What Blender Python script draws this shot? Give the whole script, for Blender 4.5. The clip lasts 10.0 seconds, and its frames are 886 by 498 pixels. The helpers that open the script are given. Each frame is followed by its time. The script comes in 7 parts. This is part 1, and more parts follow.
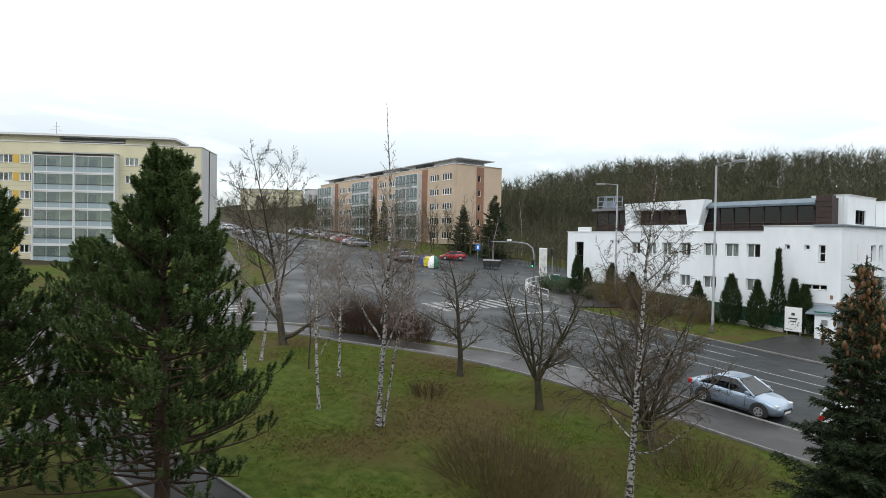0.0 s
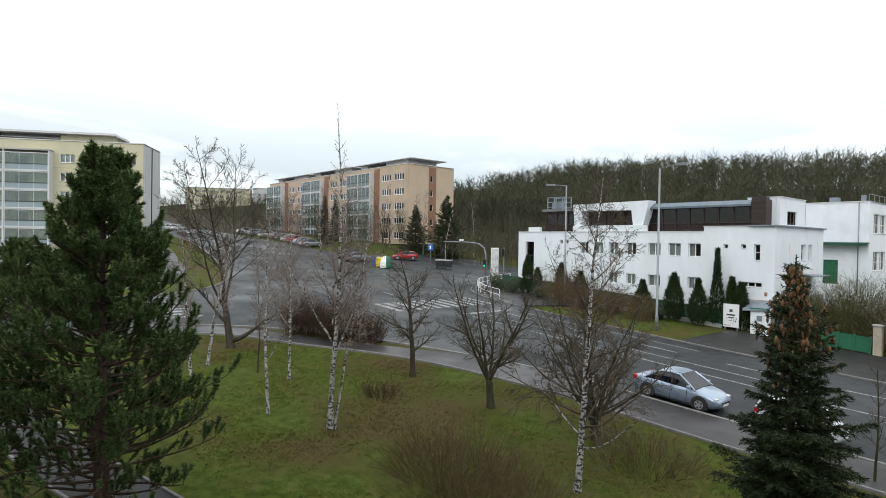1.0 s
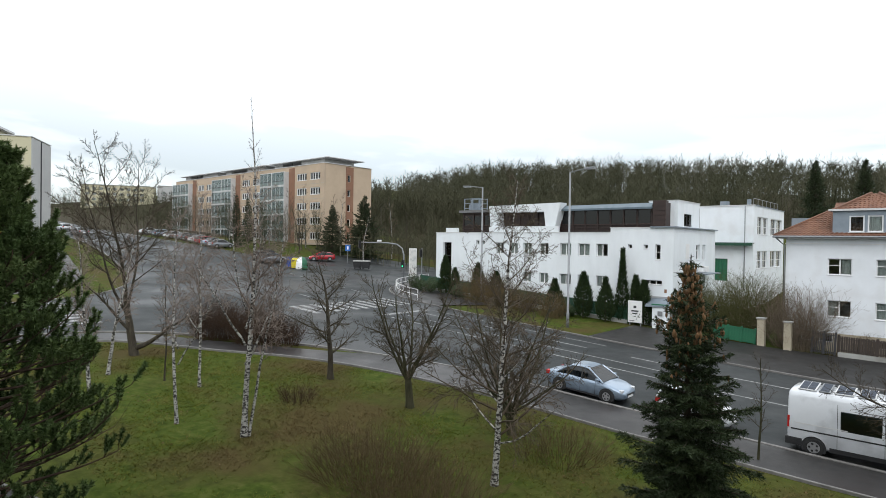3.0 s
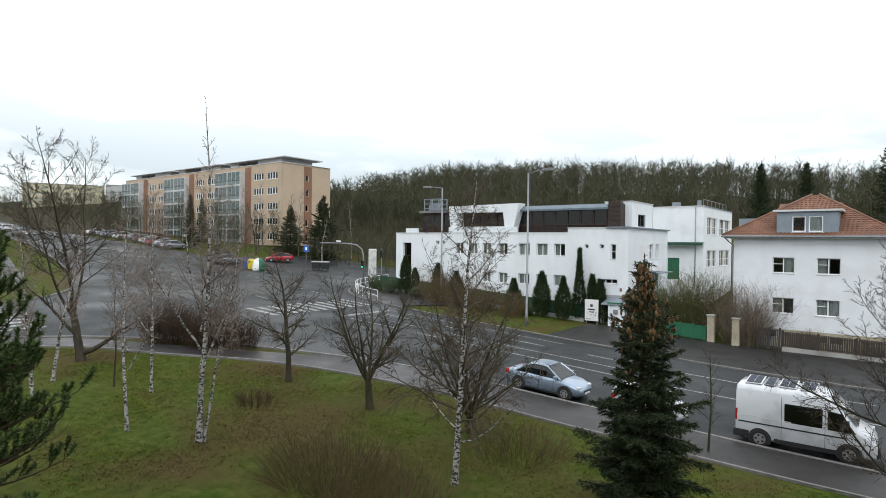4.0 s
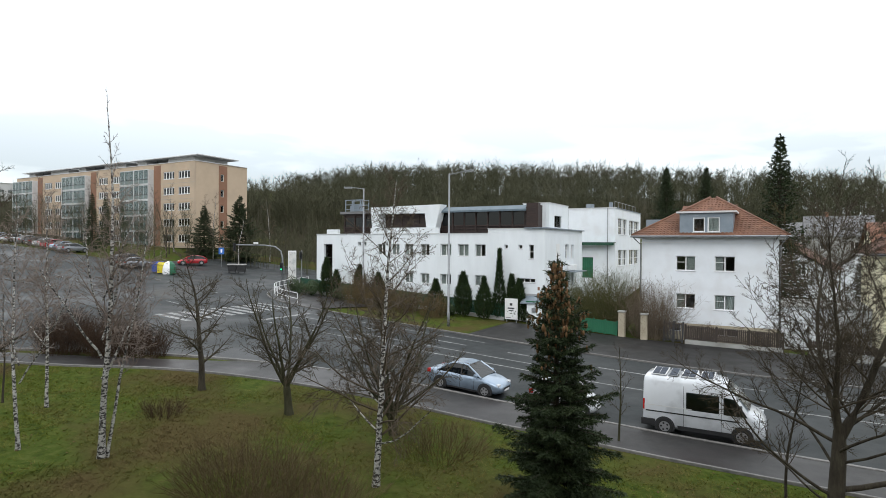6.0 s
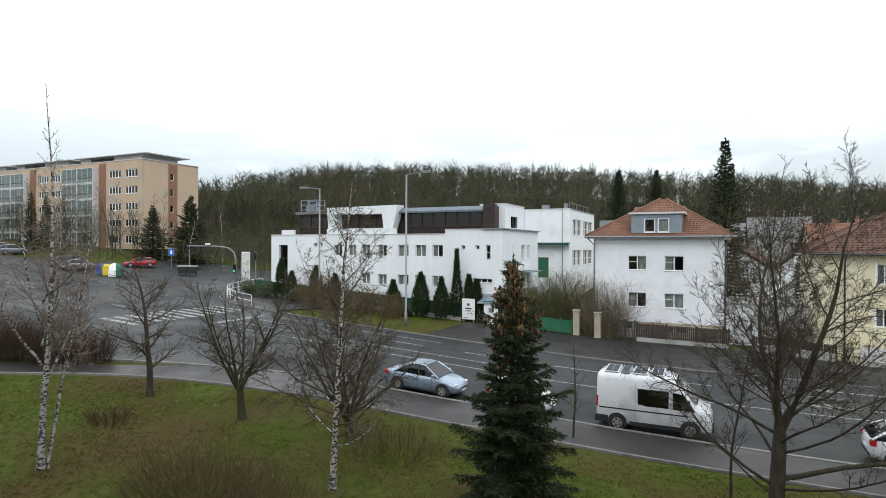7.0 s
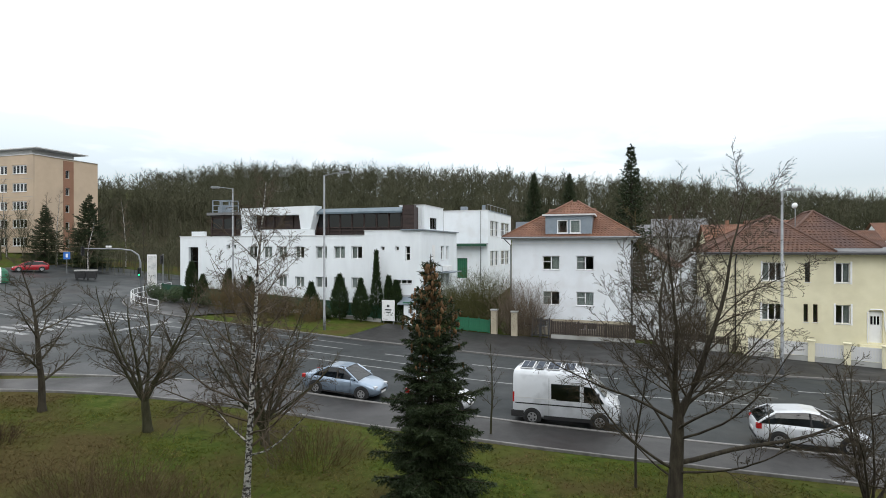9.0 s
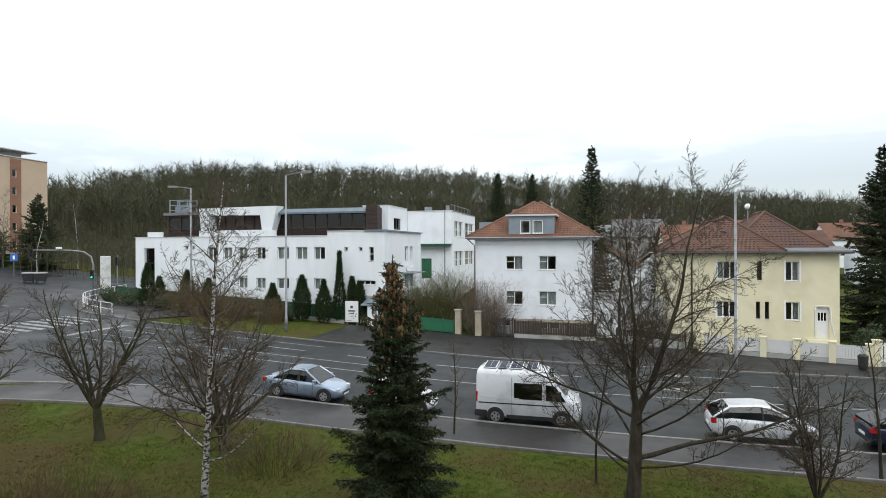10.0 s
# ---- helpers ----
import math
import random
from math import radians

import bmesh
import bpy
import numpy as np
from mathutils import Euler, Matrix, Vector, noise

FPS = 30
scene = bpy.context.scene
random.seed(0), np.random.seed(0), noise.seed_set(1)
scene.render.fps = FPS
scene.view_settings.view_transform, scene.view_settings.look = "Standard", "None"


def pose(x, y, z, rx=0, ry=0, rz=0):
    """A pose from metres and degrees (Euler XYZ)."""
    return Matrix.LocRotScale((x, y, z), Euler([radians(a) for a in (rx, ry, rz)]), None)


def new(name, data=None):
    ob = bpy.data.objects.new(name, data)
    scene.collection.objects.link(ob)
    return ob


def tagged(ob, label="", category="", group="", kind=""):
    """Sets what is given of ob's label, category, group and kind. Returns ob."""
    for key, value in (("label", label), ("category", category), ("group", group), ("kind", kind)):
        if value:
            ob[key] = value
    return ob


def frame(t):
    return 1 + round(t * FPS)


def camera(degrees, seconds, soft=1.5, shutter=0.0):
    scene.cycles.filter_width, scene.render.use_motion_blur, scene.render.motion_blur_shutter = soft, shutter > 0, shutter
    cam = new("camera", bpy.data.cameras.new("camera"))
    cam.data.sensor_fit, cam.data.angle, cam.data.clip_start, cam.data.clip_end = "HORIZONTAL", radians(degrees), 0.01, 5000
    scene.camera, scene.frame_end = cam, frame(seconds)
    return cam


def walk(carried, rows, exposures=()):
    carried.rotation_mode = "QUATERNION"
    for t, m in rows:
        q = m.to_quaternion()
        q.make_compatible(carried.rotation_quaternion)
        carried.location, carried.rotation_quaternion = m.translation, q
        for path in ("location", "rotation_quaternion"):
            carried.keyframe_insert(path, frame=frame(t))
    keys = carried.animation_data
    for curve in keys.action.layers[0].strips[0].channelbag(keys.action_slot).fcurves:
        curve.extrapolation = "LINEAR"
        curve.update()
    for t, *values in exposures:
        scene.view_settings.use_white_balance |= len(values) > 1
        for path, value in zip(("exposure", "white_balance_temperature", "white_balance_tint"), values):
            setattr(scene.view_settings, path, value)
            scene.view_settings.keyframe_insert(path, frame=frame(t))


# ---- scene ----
cam = camera(74.74, 10.0, soft=0.85)
walk(cam, [
    (0.0, pose(0.313, 0.038, 7.922, 89.16, -0.99, 54.37)),
    (0.5, pose(0.346, 0.026, 7.945, 89.20, -0.93, 51.95)),
    (1.0, pose(0.356, 0.039, 7.953, 89.22, -0.91, 49.69)),
    (1.5, pose(0.369, 0.037, 7.951, 89.27, -0.84, 47.63)),
    (2.0, pose(0.367, 0.001, 7.962, 89.31, -0.90, 45.62)),
    (2.5, pose(0.398, -0.046, 7.965, 89.35, -0.89, 43.61)),
    (4.0, pose(0.443, -0.079, 7.955, 89.49, -0.70, 37.64)),
    (4.5, pose(0.482, -0.097, 7.954, 89.52, -0.62, 35.76)),
    (5.0, pose(0.501, -0.096, 7.951, 89.56, -0.54, 33.89)),
    (5.5, pose(0.536, -0.082, 7.949, 89.62, -0.44, 32.04)),
    (7.0, pose(0.580, -0.035, 7.940, 89.76, -0.24, 25.88)),
    (7.5, pose(0.618, -0.060, 7.943, 89.80, -0.16, 23.87)),
    (8.0, pose(0.641, -0.102, 7.948, 89.83, -0.13, 21.89)),
    (8.5, pose(0.654, -0.107, 7.947, 89.86, -0.09, 19.92)),
    (9.0, pose(0.683, -0.078, 7.943, 89.89, 0.05, 18.03)),
    (9.5, pose(0.710, -0.026, 7.948, 89.90, 0.12, 16.23)),
    (10.0, pose(0.746, -0.016, 7.948, 89.91, 0.22, 14.55)),
])

# ---- light: bright overcast sky with a soft, wide sun behind the clouds ----
world = bpy.data.worlds.new("overcast_sky")
scene.world = world
world.use_nodes = True
wt = world.node_tree
wt.nodes.clear()


def link(tree, a, b):
    tree.links.new(a, b)


def wn(kind, **kw):
    n = wt.nodes.new(kind)
    for k, v in kw.items():
        n.inputs[k].default_value = v
    return n


SUN_EL, SUN_AZ = 38.0, 150.0
sky = wt.nodes.new("ShaderNodeTexSky")
sky.sky_type = "NISHITA"
sky.sun_disc = False
sky.sun_elevation, sky.sun_rotation = radians(SUN_EL), radians(SUN_AZ)
tc = wt.nodes.new("ShaderNodeTexCoord")
sep = wt.nodes.new("ShaderNodeSeparateXYZ")
link(wt, tc.outputs["Generated"], sep.inputs[0])
# cloud deck: brighter towards the zenith, long grey banks low over the woods
mp = wn("ShaderNodeMapping", Scale=(1.6, 1.6, 9.0), Location=(0.35, 0.1, 0.0))
link(wt, tc.outputs["Generated"], mp.inputs["Vector"])
cl = wn("ShaderNodeTexNoise", Scale=1.5, Detail=6.0, Roughness=0.55, Distortion=0.3)
link(wt, mp.outputs[0], cl.inputs["Vector"])
bank = wt.nodes.new("ShaderNodeValToRGB")
bank.color_ramp.elements[0].position, bank.color_ramp.elements[0].color = 0.47, (0.78, 0.845, 0.885, 1)
bank.color_ramp.elements[1].position, bank.color_ramp.elements[1].color = 0.66, (1.47, 1.53, 1.55, 1)
link(wt, cl.outputs["Fac"], bank.inputs[0])
deck = wt.nodes.new("ShaderNodeValToRGB")
deck.color_ramp.elements[0].position, deck.color_ramp.elements[0].color = 0.0, (1.47, 1.53, 1.55, 1)
deck.color_ramp.elements[1].position, deck.color_ramp.elements[1].color = 0.9, (2.25, 2.33, 2.36, 1)
link(wt, sep.outputs["Z"], deck.inputs[0])
hi = wn("ShaderNodeMapRange")
hi.inputs["From Min"].default_value, hi.inputs["From Max"].default_value = 0.10, 0.30
link(wt, sep.outputs["Z"], hi.inputs["Value"])
mixc = wt.nodes.new("ShaderNodeMix")
mixc.data_type = "RGBA"
link(wt, hi.outputs[0], mixc.inputs["Factor"])
link(wt, bank.outputs[0], mixc.inputs["A"])
link(wt, deck.outputs[0], mixc.inputs["B"])
add = wt.nodes.new("ShaderNodeAddShader")
bg1, bg2 = wn("ShaderNodeBackground", Strength=0.05), wn("ShaderNodeBackground", Strength=1.0)
link(wt, sky.outputs[0], bg1.inputs[0])
link(wt, mixc.outputs["Result"], bg2.inputs[0])
link(wt, bg1.outputs[0], add.inputs[0])
link(wt, bg2.outputs[0], add.inputs[1])
wo = wt.nodes.new("ShaderNodeOutputWorld")
link(wt, add.outputs[0], wo.inputs[0])

sun_data = bpy.data.lights.new("sun", "SUN")
sun_data.energy, sun_data.angle, sun_data.color = 0.7, radians(30), (1.0, 0.985, 0.95)
sun_lamp = new("sun", sun_data)
sun_lamp.rotation_euler = Euler((radians(90 - SUN_EL), 0, radians(180 - SUN_AZ)))
scene.view_settings.exposure = -0.45

# ---- materials ----
def material(name, colors, scale=1.0, rough=0.8, rough2=None, metal=0.0, bump=0.0, bump_scale=None, fine=None, stretch=(1, 1, 1),
             spread=0.0, stain=None, stain_scale=0.25, stain_from=0.48, coat=0.0, spec=0.5):
    """Two scales of noise over a ramp of colours, an optional stain colour, piece-by-piece spread, bump."""
    m = bpy.data.materials.new(name)
    m.use_nodes = True
    t = m.node_tree
    p = t.nodes["Principled BSDF"]
    co = t.nodes.new("ShaderNodeTexCoord")
    mpn = t.nodes.new("ShaderNodeMapping")
    mpn.inputs["Scale"].default_value = stretch
    link(t, co.outputs["Object"], mpn.inputs[0])
    n1 = t.nodes.new("ShaderNodeTexNoise")
    n1.inputs["Scale"].default_value, n1.inputs["Detail"].default_value, n1.inputs["Roughness"].default_value = scale, 8, 0.65
    link(t, mpn.outputs[0], n1.inputs["Vector"])
    r = t.nodes.new("ShaderNodeValToRGB")
    el = r.color_ramp.elements
    while len(el) < len(colors):
        el.new(0.5)
    for i, c in enumerate(colors):
        el[i].position = 0.3 + 0.4 * i / max(1, len(colors) - 1)
        el[i].color = (*c, 1)
    link(t, n1.outputs["Fac"], r.inputs[0])
    out = r.outputs[0]
    if stain:
        n2 = t.nodes.new("ShaderNodeTexNoise")
        n2.inputs["Scale"].default_value, n2.inputs["Detail"].default_value = stain_scale, 5
        link(t, mpn.outputs[0], n2.inputs["Vector"])
        mr = t.nodes.new("ShaderNodeMapRange")
        mr.inputs["From Min"].default_value, mr.inputs["From Max"].default_value = stain_from, stain_from + 0.2
        link(t, n2.outputs["Fac"], mr.inputs["Value"])
        mx = t.nodes.new("ShaderNodeMix")
        mx.data_type = "RGBA"
        link(t, mr.outputs[0], mx.inputs["Factor"])
        link(t, out, mx.inputs["A"])
        mx.inputs["B"].default_value = (*stain, 1)
        out = mx.outputs["Result"]
        if rough2 is not None:
            rr = t.nodes.new("ShaderNodeMapRange")
            rr.inputs["From Min"].default_value, rr.inputs["From Max"].default_value = 0.4, 0.65
            rr.inputs["To Min"].default_value, rr.inputs["To Max"].default_value = rough, rough2
            link(t, n2.outputs["Fac"], rr.inputs["Value"])
            link(t, rr.outputs[0], p.inputs["Roughness"])
    if spread:
        oi = t.nodes.new("ShaderNodeObjectInfo")
        hs = t.nodes.new("ShaderNodeHueSaturation")
        mr = t.nodes.new("ShaderNodeMapRange")
        mr.inputs["To Min"].default_value, mr.inputs["To Max"].default_value = 1 - spread, 1 + spread
        link(t, oi.outputs["Random"], mr.inputs["Value"])
        link(t, mr.outputs[0], hs.inputs["Value"])
        link(t, out, hs.inputs["Color"])
        out = hs.outputs[0]
    link(t, out, p.inputs["Base Color"])
    if not (stain and rough2 is not None):
        p.inputs["Roughness"].default_value = rough
    p.inputs["Metallic"].default_value = metal
    p.inputs["Coat Weight"].default_value = coat
    p.inputs["Specular IOR Level"].default_value = spec
    if bump:
        b = t.nodes.new("ShaderNodeBump")
        b.inputs["Strength"].default_value = bump
        b.inputs["Distance"].default_value = 0.02
        n3 = t.nodes.new("ShaderNodeTexNoise")
        n3.inputs["Scale"].default_value, n3.inputs["Detail"].default_value = bump_scale or scale * 4, 6
        link(t, mpn.outputs[0], n3.inputs["Vector"])
        link(t, n3.outputs["Fac"], b.inputs["Height"])
        link(t, b.outputs[0], p.inputs["Normal"])
    return m


def clear_glass(name, tint=(0.85, 0.9, 0.9), rough=0.02, haze=None):
    m = bpy.data.materials.new(name)
    m.use_nodes = True
    t = m.node_tree
    t.nodes.clear()
    o = t.nodes.new("ShaderNodeOutputMaterial")
    mix = t.nodes.new("ShaderNodeMixShader")
    fr = t.nodes.new("ShaderNodeFresnel")
    fr.inputs["IOR"].default_value = 1.6
    tr = t.nodes.new("ShaderNodeBsdfTransparent")
    tr.inputs[0].default_value = (*tint, 1)
    gl = t.nodes.new("ShaderNodeBsdfGlossy")
    gl.inputs["Roughness"].default_value = rough
    link(t, fr.outputs[0], mix.inputs[0])
    link(t, tr.outputs[0], mix.inputs[1])
    link(t, gl.outputs[0], mix.inputs[2])
    end = mix.outputs[0]
    if haze:
        df = t.nodes.new("ShaderNodeBsdfDiffuse")
        df.inputs[0].default_value = (*haze[:3], 1)
        mh = t.nodes.new("ShaderNodeMixShader")
        mh.inputs[0].default_value = haze[3]
        link(t, end, mh.inputs[1])
        link(t, df.outputs[0], mh.inputs[2])
        end = mh.outputs[0]
    link(t, end, o.inputs[0])
    return m


ASPHALT = material("wet_asphalt", [(0.0155, 0.018, 0.0185), (0.022, 0.0255, 0.0265), (0.031, 0.0355, 0.0365)], 1.4, 0.68, 0.38, bump=0.12,
                   bump_scale=40, stain=(0.013, 0.014, 0.015), stain_scale=0.16, spec=0.26)
SIDEWALK = material("pavement_asphalt", [(0.024, 0.0225, 0.022), (0.034, 0.032, 0.0315), (0.046, 0.043, 0.042)], 2.2, 0.62, 0.36, bump=0.1, bump_scale=50,
                    stain=(0.03, 0.025, 0.024), stain_scale=0.3, spec=0.35)
DARK_WALK = material("dark_wet_asphalt", [(0.016, 0.0155, 0.015), (0.024, 0.023, 0.022), (0.034, 0.032, 0.031)], 1.8, 0.7, 0.4, bump=0.12, bump_scale=45,
                     stain=(0.014, 0.013, 0.013), stain_scale=0.25, spec=0.25)
KERB = material("kerb_stone", [(0.12, 0.115, 0.11), (0.22, 0.21, 0.2)], 3, 0.7, bump=0.3, spread=0.2)
PAINT = material("road_paint", [(0.09, 0.09, 0.09), (0.26, 0.26, 0.257), (0.42, 0.42, 0.412)], 5, 0.6, stain=(0.12, 0.12, 0.12), stain_scale=1.6)
GRASS = material("winter_grass", [(0.024, 0.038, 0.007), (0.052, 0.074, 0.012), (0.088, 0.1, 0.026)], 2.4, 0.95, bump=0.9, bump_scale=7,
                 stain=(0.07, 0.056, 0.021), stain_scale=0.24, stain_from=0.43, spec=0.05)
BARK = material("dark_bark", [(0.024, 0.02, 0.015), (0.05, 0.042, 0.031), (0.08, 0.07, 0.05)], 6, 0.9, bump=0.6, stretch=(1, 1, 0.25), spec=0.2)
BARK_GREEN = material("mossy_bark", [(0.026, 0.026, 0.014), (0.05, 0.048, 0.026), (0.075, 0.07, 0.045)], 6, 0.9, bump=0.6, stretch=(1, 1, 0.25), spec=0.2)
TWIG = material("brown_twig", [(0.046, 0.037, 0.026), (0.082, 0.066, 0.047)], 2, 0.85, spec=0.2)
TWIG_BIRCH = material("birch_twig", [(0.06, 0.046, 0.032), (0.11, 0.085, 0.06)], 2, 0.85, spec=0.2)
TWIG_PALE = material("pale_twig", [(0.11, 0.085, 0.06), (0.19, 0.15, 0.11)], 2, 0.85, spec=0.2)
TWIG_OLIVE = material("olive_twig", [(0.065, 0.046, 0.024), (0.11, 0.08, 0.042)], 2, 0.85, spec=0.2)
TWIG_LIME = material("lime_twig", [(0.05, 0.042, 0.03), (0.085, 0.072, 0.05)], 2, 0.85, spec=0.2)
OLIVE_BUSH = material("olive_bush", [(0.058, 0.06, 0.02), (0.1, 0.097, 0.04)], 2, 0.85, spec=0.2)
TWIG_STRAW = material("straw_twig", [(0.075, 0.062, 0.03), (0.12, 0.095, 0.05)], 2, 0.85, spec=0.2)
TWIG_WHITE = material("pale_birch_twig", [(0.15, 0.115, 0.095), (0.26, 0.21, 0.18)], 2, 0.85, spec=0.2)
SHRUB_BROWN = material("shrub_twig", [(0.085, 0.06, 0.03), (0.145, 0.108, 0.056)], 2, 0.85, spec=0.2)
BUSH_RED = material("red_brown_twig", [(0.042, 0.025, 0.015), (0.075, 0.046, 0.029)], 2, 0.85, spec=0.2)
PINE_BARK = material("pine_bark", [(0.04, 0.027, 0.02), (0.085, 0.055, 0.038)], 5, 0.9, bump=0.7, stretch=(1, 1, 0.3), spec=0.2)
PINE = material("pine_needle", [(0.042, 0.07, 0.022), (0.078, 0.116, 0.038), (0.12, 0.158, 0.06)], 1.3, 0.65, spec=0.2)
SPRUCE = material("spruce_needle", [(0.012, 0.022, 0.007), (0.022, 0.036, 0.011), (0.036, 0.05, 0.017)], 1.5, 0.65, spec=0.3)
CONE = material("spruce_cone", [(0.12, 0.06, 0.024), (0.22, 0.12, 0.05)], 9, 0.7)
THUJA = material("thuja_leaf", [(0.012, 0.024, 0.009), (0.024, 0.042, 0.014), (0.04, 0.06, 0.02)], 2, 0.8, spec=0.2)
LEAF = material("evergreen_leaf", [(0.02, 0.04, 0.012), (0.045, 0.075, 0.02)], 2, 0.6)
WOODS = material("far_wood", [(0.043, 0.046, 0.026), (0.072, 0.073, 0.044), (0.108, 0.104, 0.071)], 0.06, 0.9, spec=0.1)


def per_island(m, low, high):
    """Lightness that differs from twig to twig."""
    t = m.node_tree
    p = t.nodes["Principled BSDF"]
    base = p.inputs["Base Color"].links[0].from_socket
    ge = t.nodes.new("ShaderNodeNewGeometry")
    mr = t.nodes.new("ShaderNodeMapRange")
    mr.inputs["To Min"].default_value, mr.inputs["To Max"].default_value = low, high
    hs = t.nodes.new("ShaderNodeHueSaturation")
    link(t, ge.outputs["Random Per Island"], mr.inputs["Value"])
    link(t, mr.outputs[0], hs.inputs["Value"])
    link(t, base, hs.inputs["Color"])
    link(t, hs.outputs[0], p.inputs["Base Color"])


per_island(WOODS, 0.65, 1.3)
per_island(PINE, 0.6, 1.45)
LITTER = material("leaf_litter", [(0.03, 0.025, 0.014), (0.045, 0.037, 0.022), (0.042, 0.042, 0.019)], 0.3, 1.0, bump=0.5, bump_scale=3, spec=0.1)


def birch_bark():
    m = material("birch_bark", [(0.24, 0.225, 0.2), (0.42, 0.405, 0.38), (0.58, 0.56, 0.53)], 3, 0.75, bump=0.3)
    t = m.node_tree
    p = t.nodes["Principled BSDF"]
    base = p.inputs["Base Color"].links[0].from_socket
    co = t.nodes.new("ShaderNodeTexCoord")
    mpn = t.nodes.new("ShaderNodeMapping")
    mpn.inputs["Scale"].default_value = (9, 9, 15)
    link(t, co.outputs["Object"], mpn.inputs[0])
    n = t.nodes.new("ShaderNodeTexNoise")
    n.inputs["Scale"].default_value, n.inputs["Detail"].default_value = 1.0, 4
    link(t, mpn.outputs[0], n.inputs["Vector"])
    mr = t.nodes.new("ShaderNodeMapRange")
    mr.inputs["From Min"].default_value, mr.inputs["From Max"].default_value = 0.46, 0.55
    link(t, n.outputs["Fac"], mr.inputs["Value"])
    mx = t.nodes.new("ShaderNodeMix")
    mx.data_type = "RGBA"
    link(t, mr.outputs[0], mx.inputs["Factor"])
    link(t, base, mx.inputs["A"])
    mx.inputs["B"].default_value = (0.03, 0.026, 0.022, 1)
    link(t, mx.outputs["Result"], p.inputs["Base Color"])
    return m


BIRCH = birch_bark()
WHITE_WALL = material("white_render", [(0.72, 0.755, 0.78), (0.765, 0.8, 0.825), (0.79, 0.825, 0.85)], 0.8, 0.85, bump=0.15, bump_scale=30,
                      stain=(0.71, 0.74, 0.76), stain_scale=0.5, stretch=(1, 1, 0.35))
WHITE_WALL2 = material("bright_render", [(0.74, 0.77, 0.805), (0.8, 0.83, 0.865)], 0.7, 0.85, bump=0.15, bump_scale=30, stain=(0.71, 0.725, 0.745), stain_scale=0.6)
GREY_WALL = material("grey_plinth", [(0.3, 0.31, 0.32), (0.4, 0.41, 0.42)], 1.5, 0.85, bump=0.2)
BEIGE_WALL = material("beige_plinth", [(0.36, 0.31, 0.23), (0.46, 0.41, 0.31)], 1.5, 0.85, bump=0.2)
CREAM_WALL = material("cream_render", [(0.68, 0.63, 0.44), (0.74, 0.69, 0.5)], 0.8, 0.85, bump=0.15, bump_scale=30, stain=(0.63, 0.58, 0.41), stain_scale=0.5)
PARAPET = material("balcony_parapet", [(0.13, 0.175, 0.17), (0.2, 0.25, 0.24)], 0.8, 0.4, spec=0.4)
TAN_WALL = material("tan_panel", [(0.46, 0.355, 0.255), (0.54, 0.42, 0.31)], 0.3, 0.85, stain=(0.42, 0.33, 0.25), stain_scale=0.12)
BROWN_WALL = material("brown_panel", [(0.22, 0.11, 0.07), (0.28, 0.15, 0.095)], 0.3, 0.85)
YELLOW_WALL = material("pale_yellow_panel", [(0.53, 0.49, 0.34), (0.6, 0.56, 0.4)], 0.3, 0.85, stain=(0.5, 0.47, 0.34), stain_scale=0.1)
OCHRE = material("ochre_panel", [(0.55, 0.33, 0.05), (0.62, 0.4, 0.08)], 0.5, 0.85)
GABLE_GREY = material("grey_panel", [(0.42, 0.42, 0.42), (0.5, 0.5, 0.49)], 0.3, 0.85)
CONCRETE = material("concrete", [(0.3, 0.3, 0.29), (0.42, 0.42, 0.4)], 1.2, 0.85, bump=0.2, stain=(0.24, 0.235, 0.22), stain_scale=0.6)
DARK_WOOD = material("dark_brown_cladding", [(0.018, 0.009, 0.007), (0.04, 0.02, 0.015)], 3, 0.5, bump=0.2, stretch=(0.3, 1, 1))
FENCE_WOOD = material("dark_fence_wood", [(0.03, 0.022, 0.018), (0.06, 0.045, 0.036)], 4, 0.7, bump=0.3, stretch=(1, 1, 0.2), spread=0.25)
TILE = material("roof_tile", [(0.10, 0.046, 0.026), (0.17, 0.075, 0.042), (0.23, 0.11, 0.065)], 1.6, 0.7, bump=0.3, stain=(0.11, 0.055, 0.035), stain_scale=0.4, spread=0.15)
TILE_DARK = material("dark_roof_tile", [(0.055, 0.024, 0.014), (0.095, 0.042, 0.024), (0.14, 0.068, 0.04)], 1.6, 0.7, bump=0.3, stain=(0.07, 0.035, 0.028), stain_scale=0.4, spread=0.15)
ZINC = material("grey_sheet_metal", [(0.2, 0.24, 0.28), (0.27, 0.31, 0.35)], 1.2, 0.45, metal=0.3, bump=0.1)
BLUE_SHEET = material("blue_grey_sheet", [(0.10, 0.14, 0.17), (0.15, 0.19, 0.22)], 1.2, 0.4, metal=0.3)
STEEL = material("galvanised_steel", [(0.2, 0.21, 0.22), (0.3, 0.31, 0.32)], 4, 0.5, metal=0.4)
DARK_STEEL = material("dark_metal", [(0.04, 0.04, 0.045), (0.07, 0.07, 0.075)], 4, 0.5, metal=0.3)
FRAME = material("white_plastic", [(0.75, 0.75, 0.75), (0.82, 0.82, 0.82)], 3, 0.4)
SILL = material("sheet_sill", [(0.55, 0.55, 0.55), (0.65, 0.65, 0.65)], 3, 0.5)
GREEN_PAINT = material("green_paint", [(0.012, 0.10, 0.05), (0.02, 0.15, 0.075)], 1.5, 0.5)
GREEN_MESH = material("green_fence", [(0.008, 0.05, 0.028), (0.015, 0.08, 0.045)], 2, 0.6)
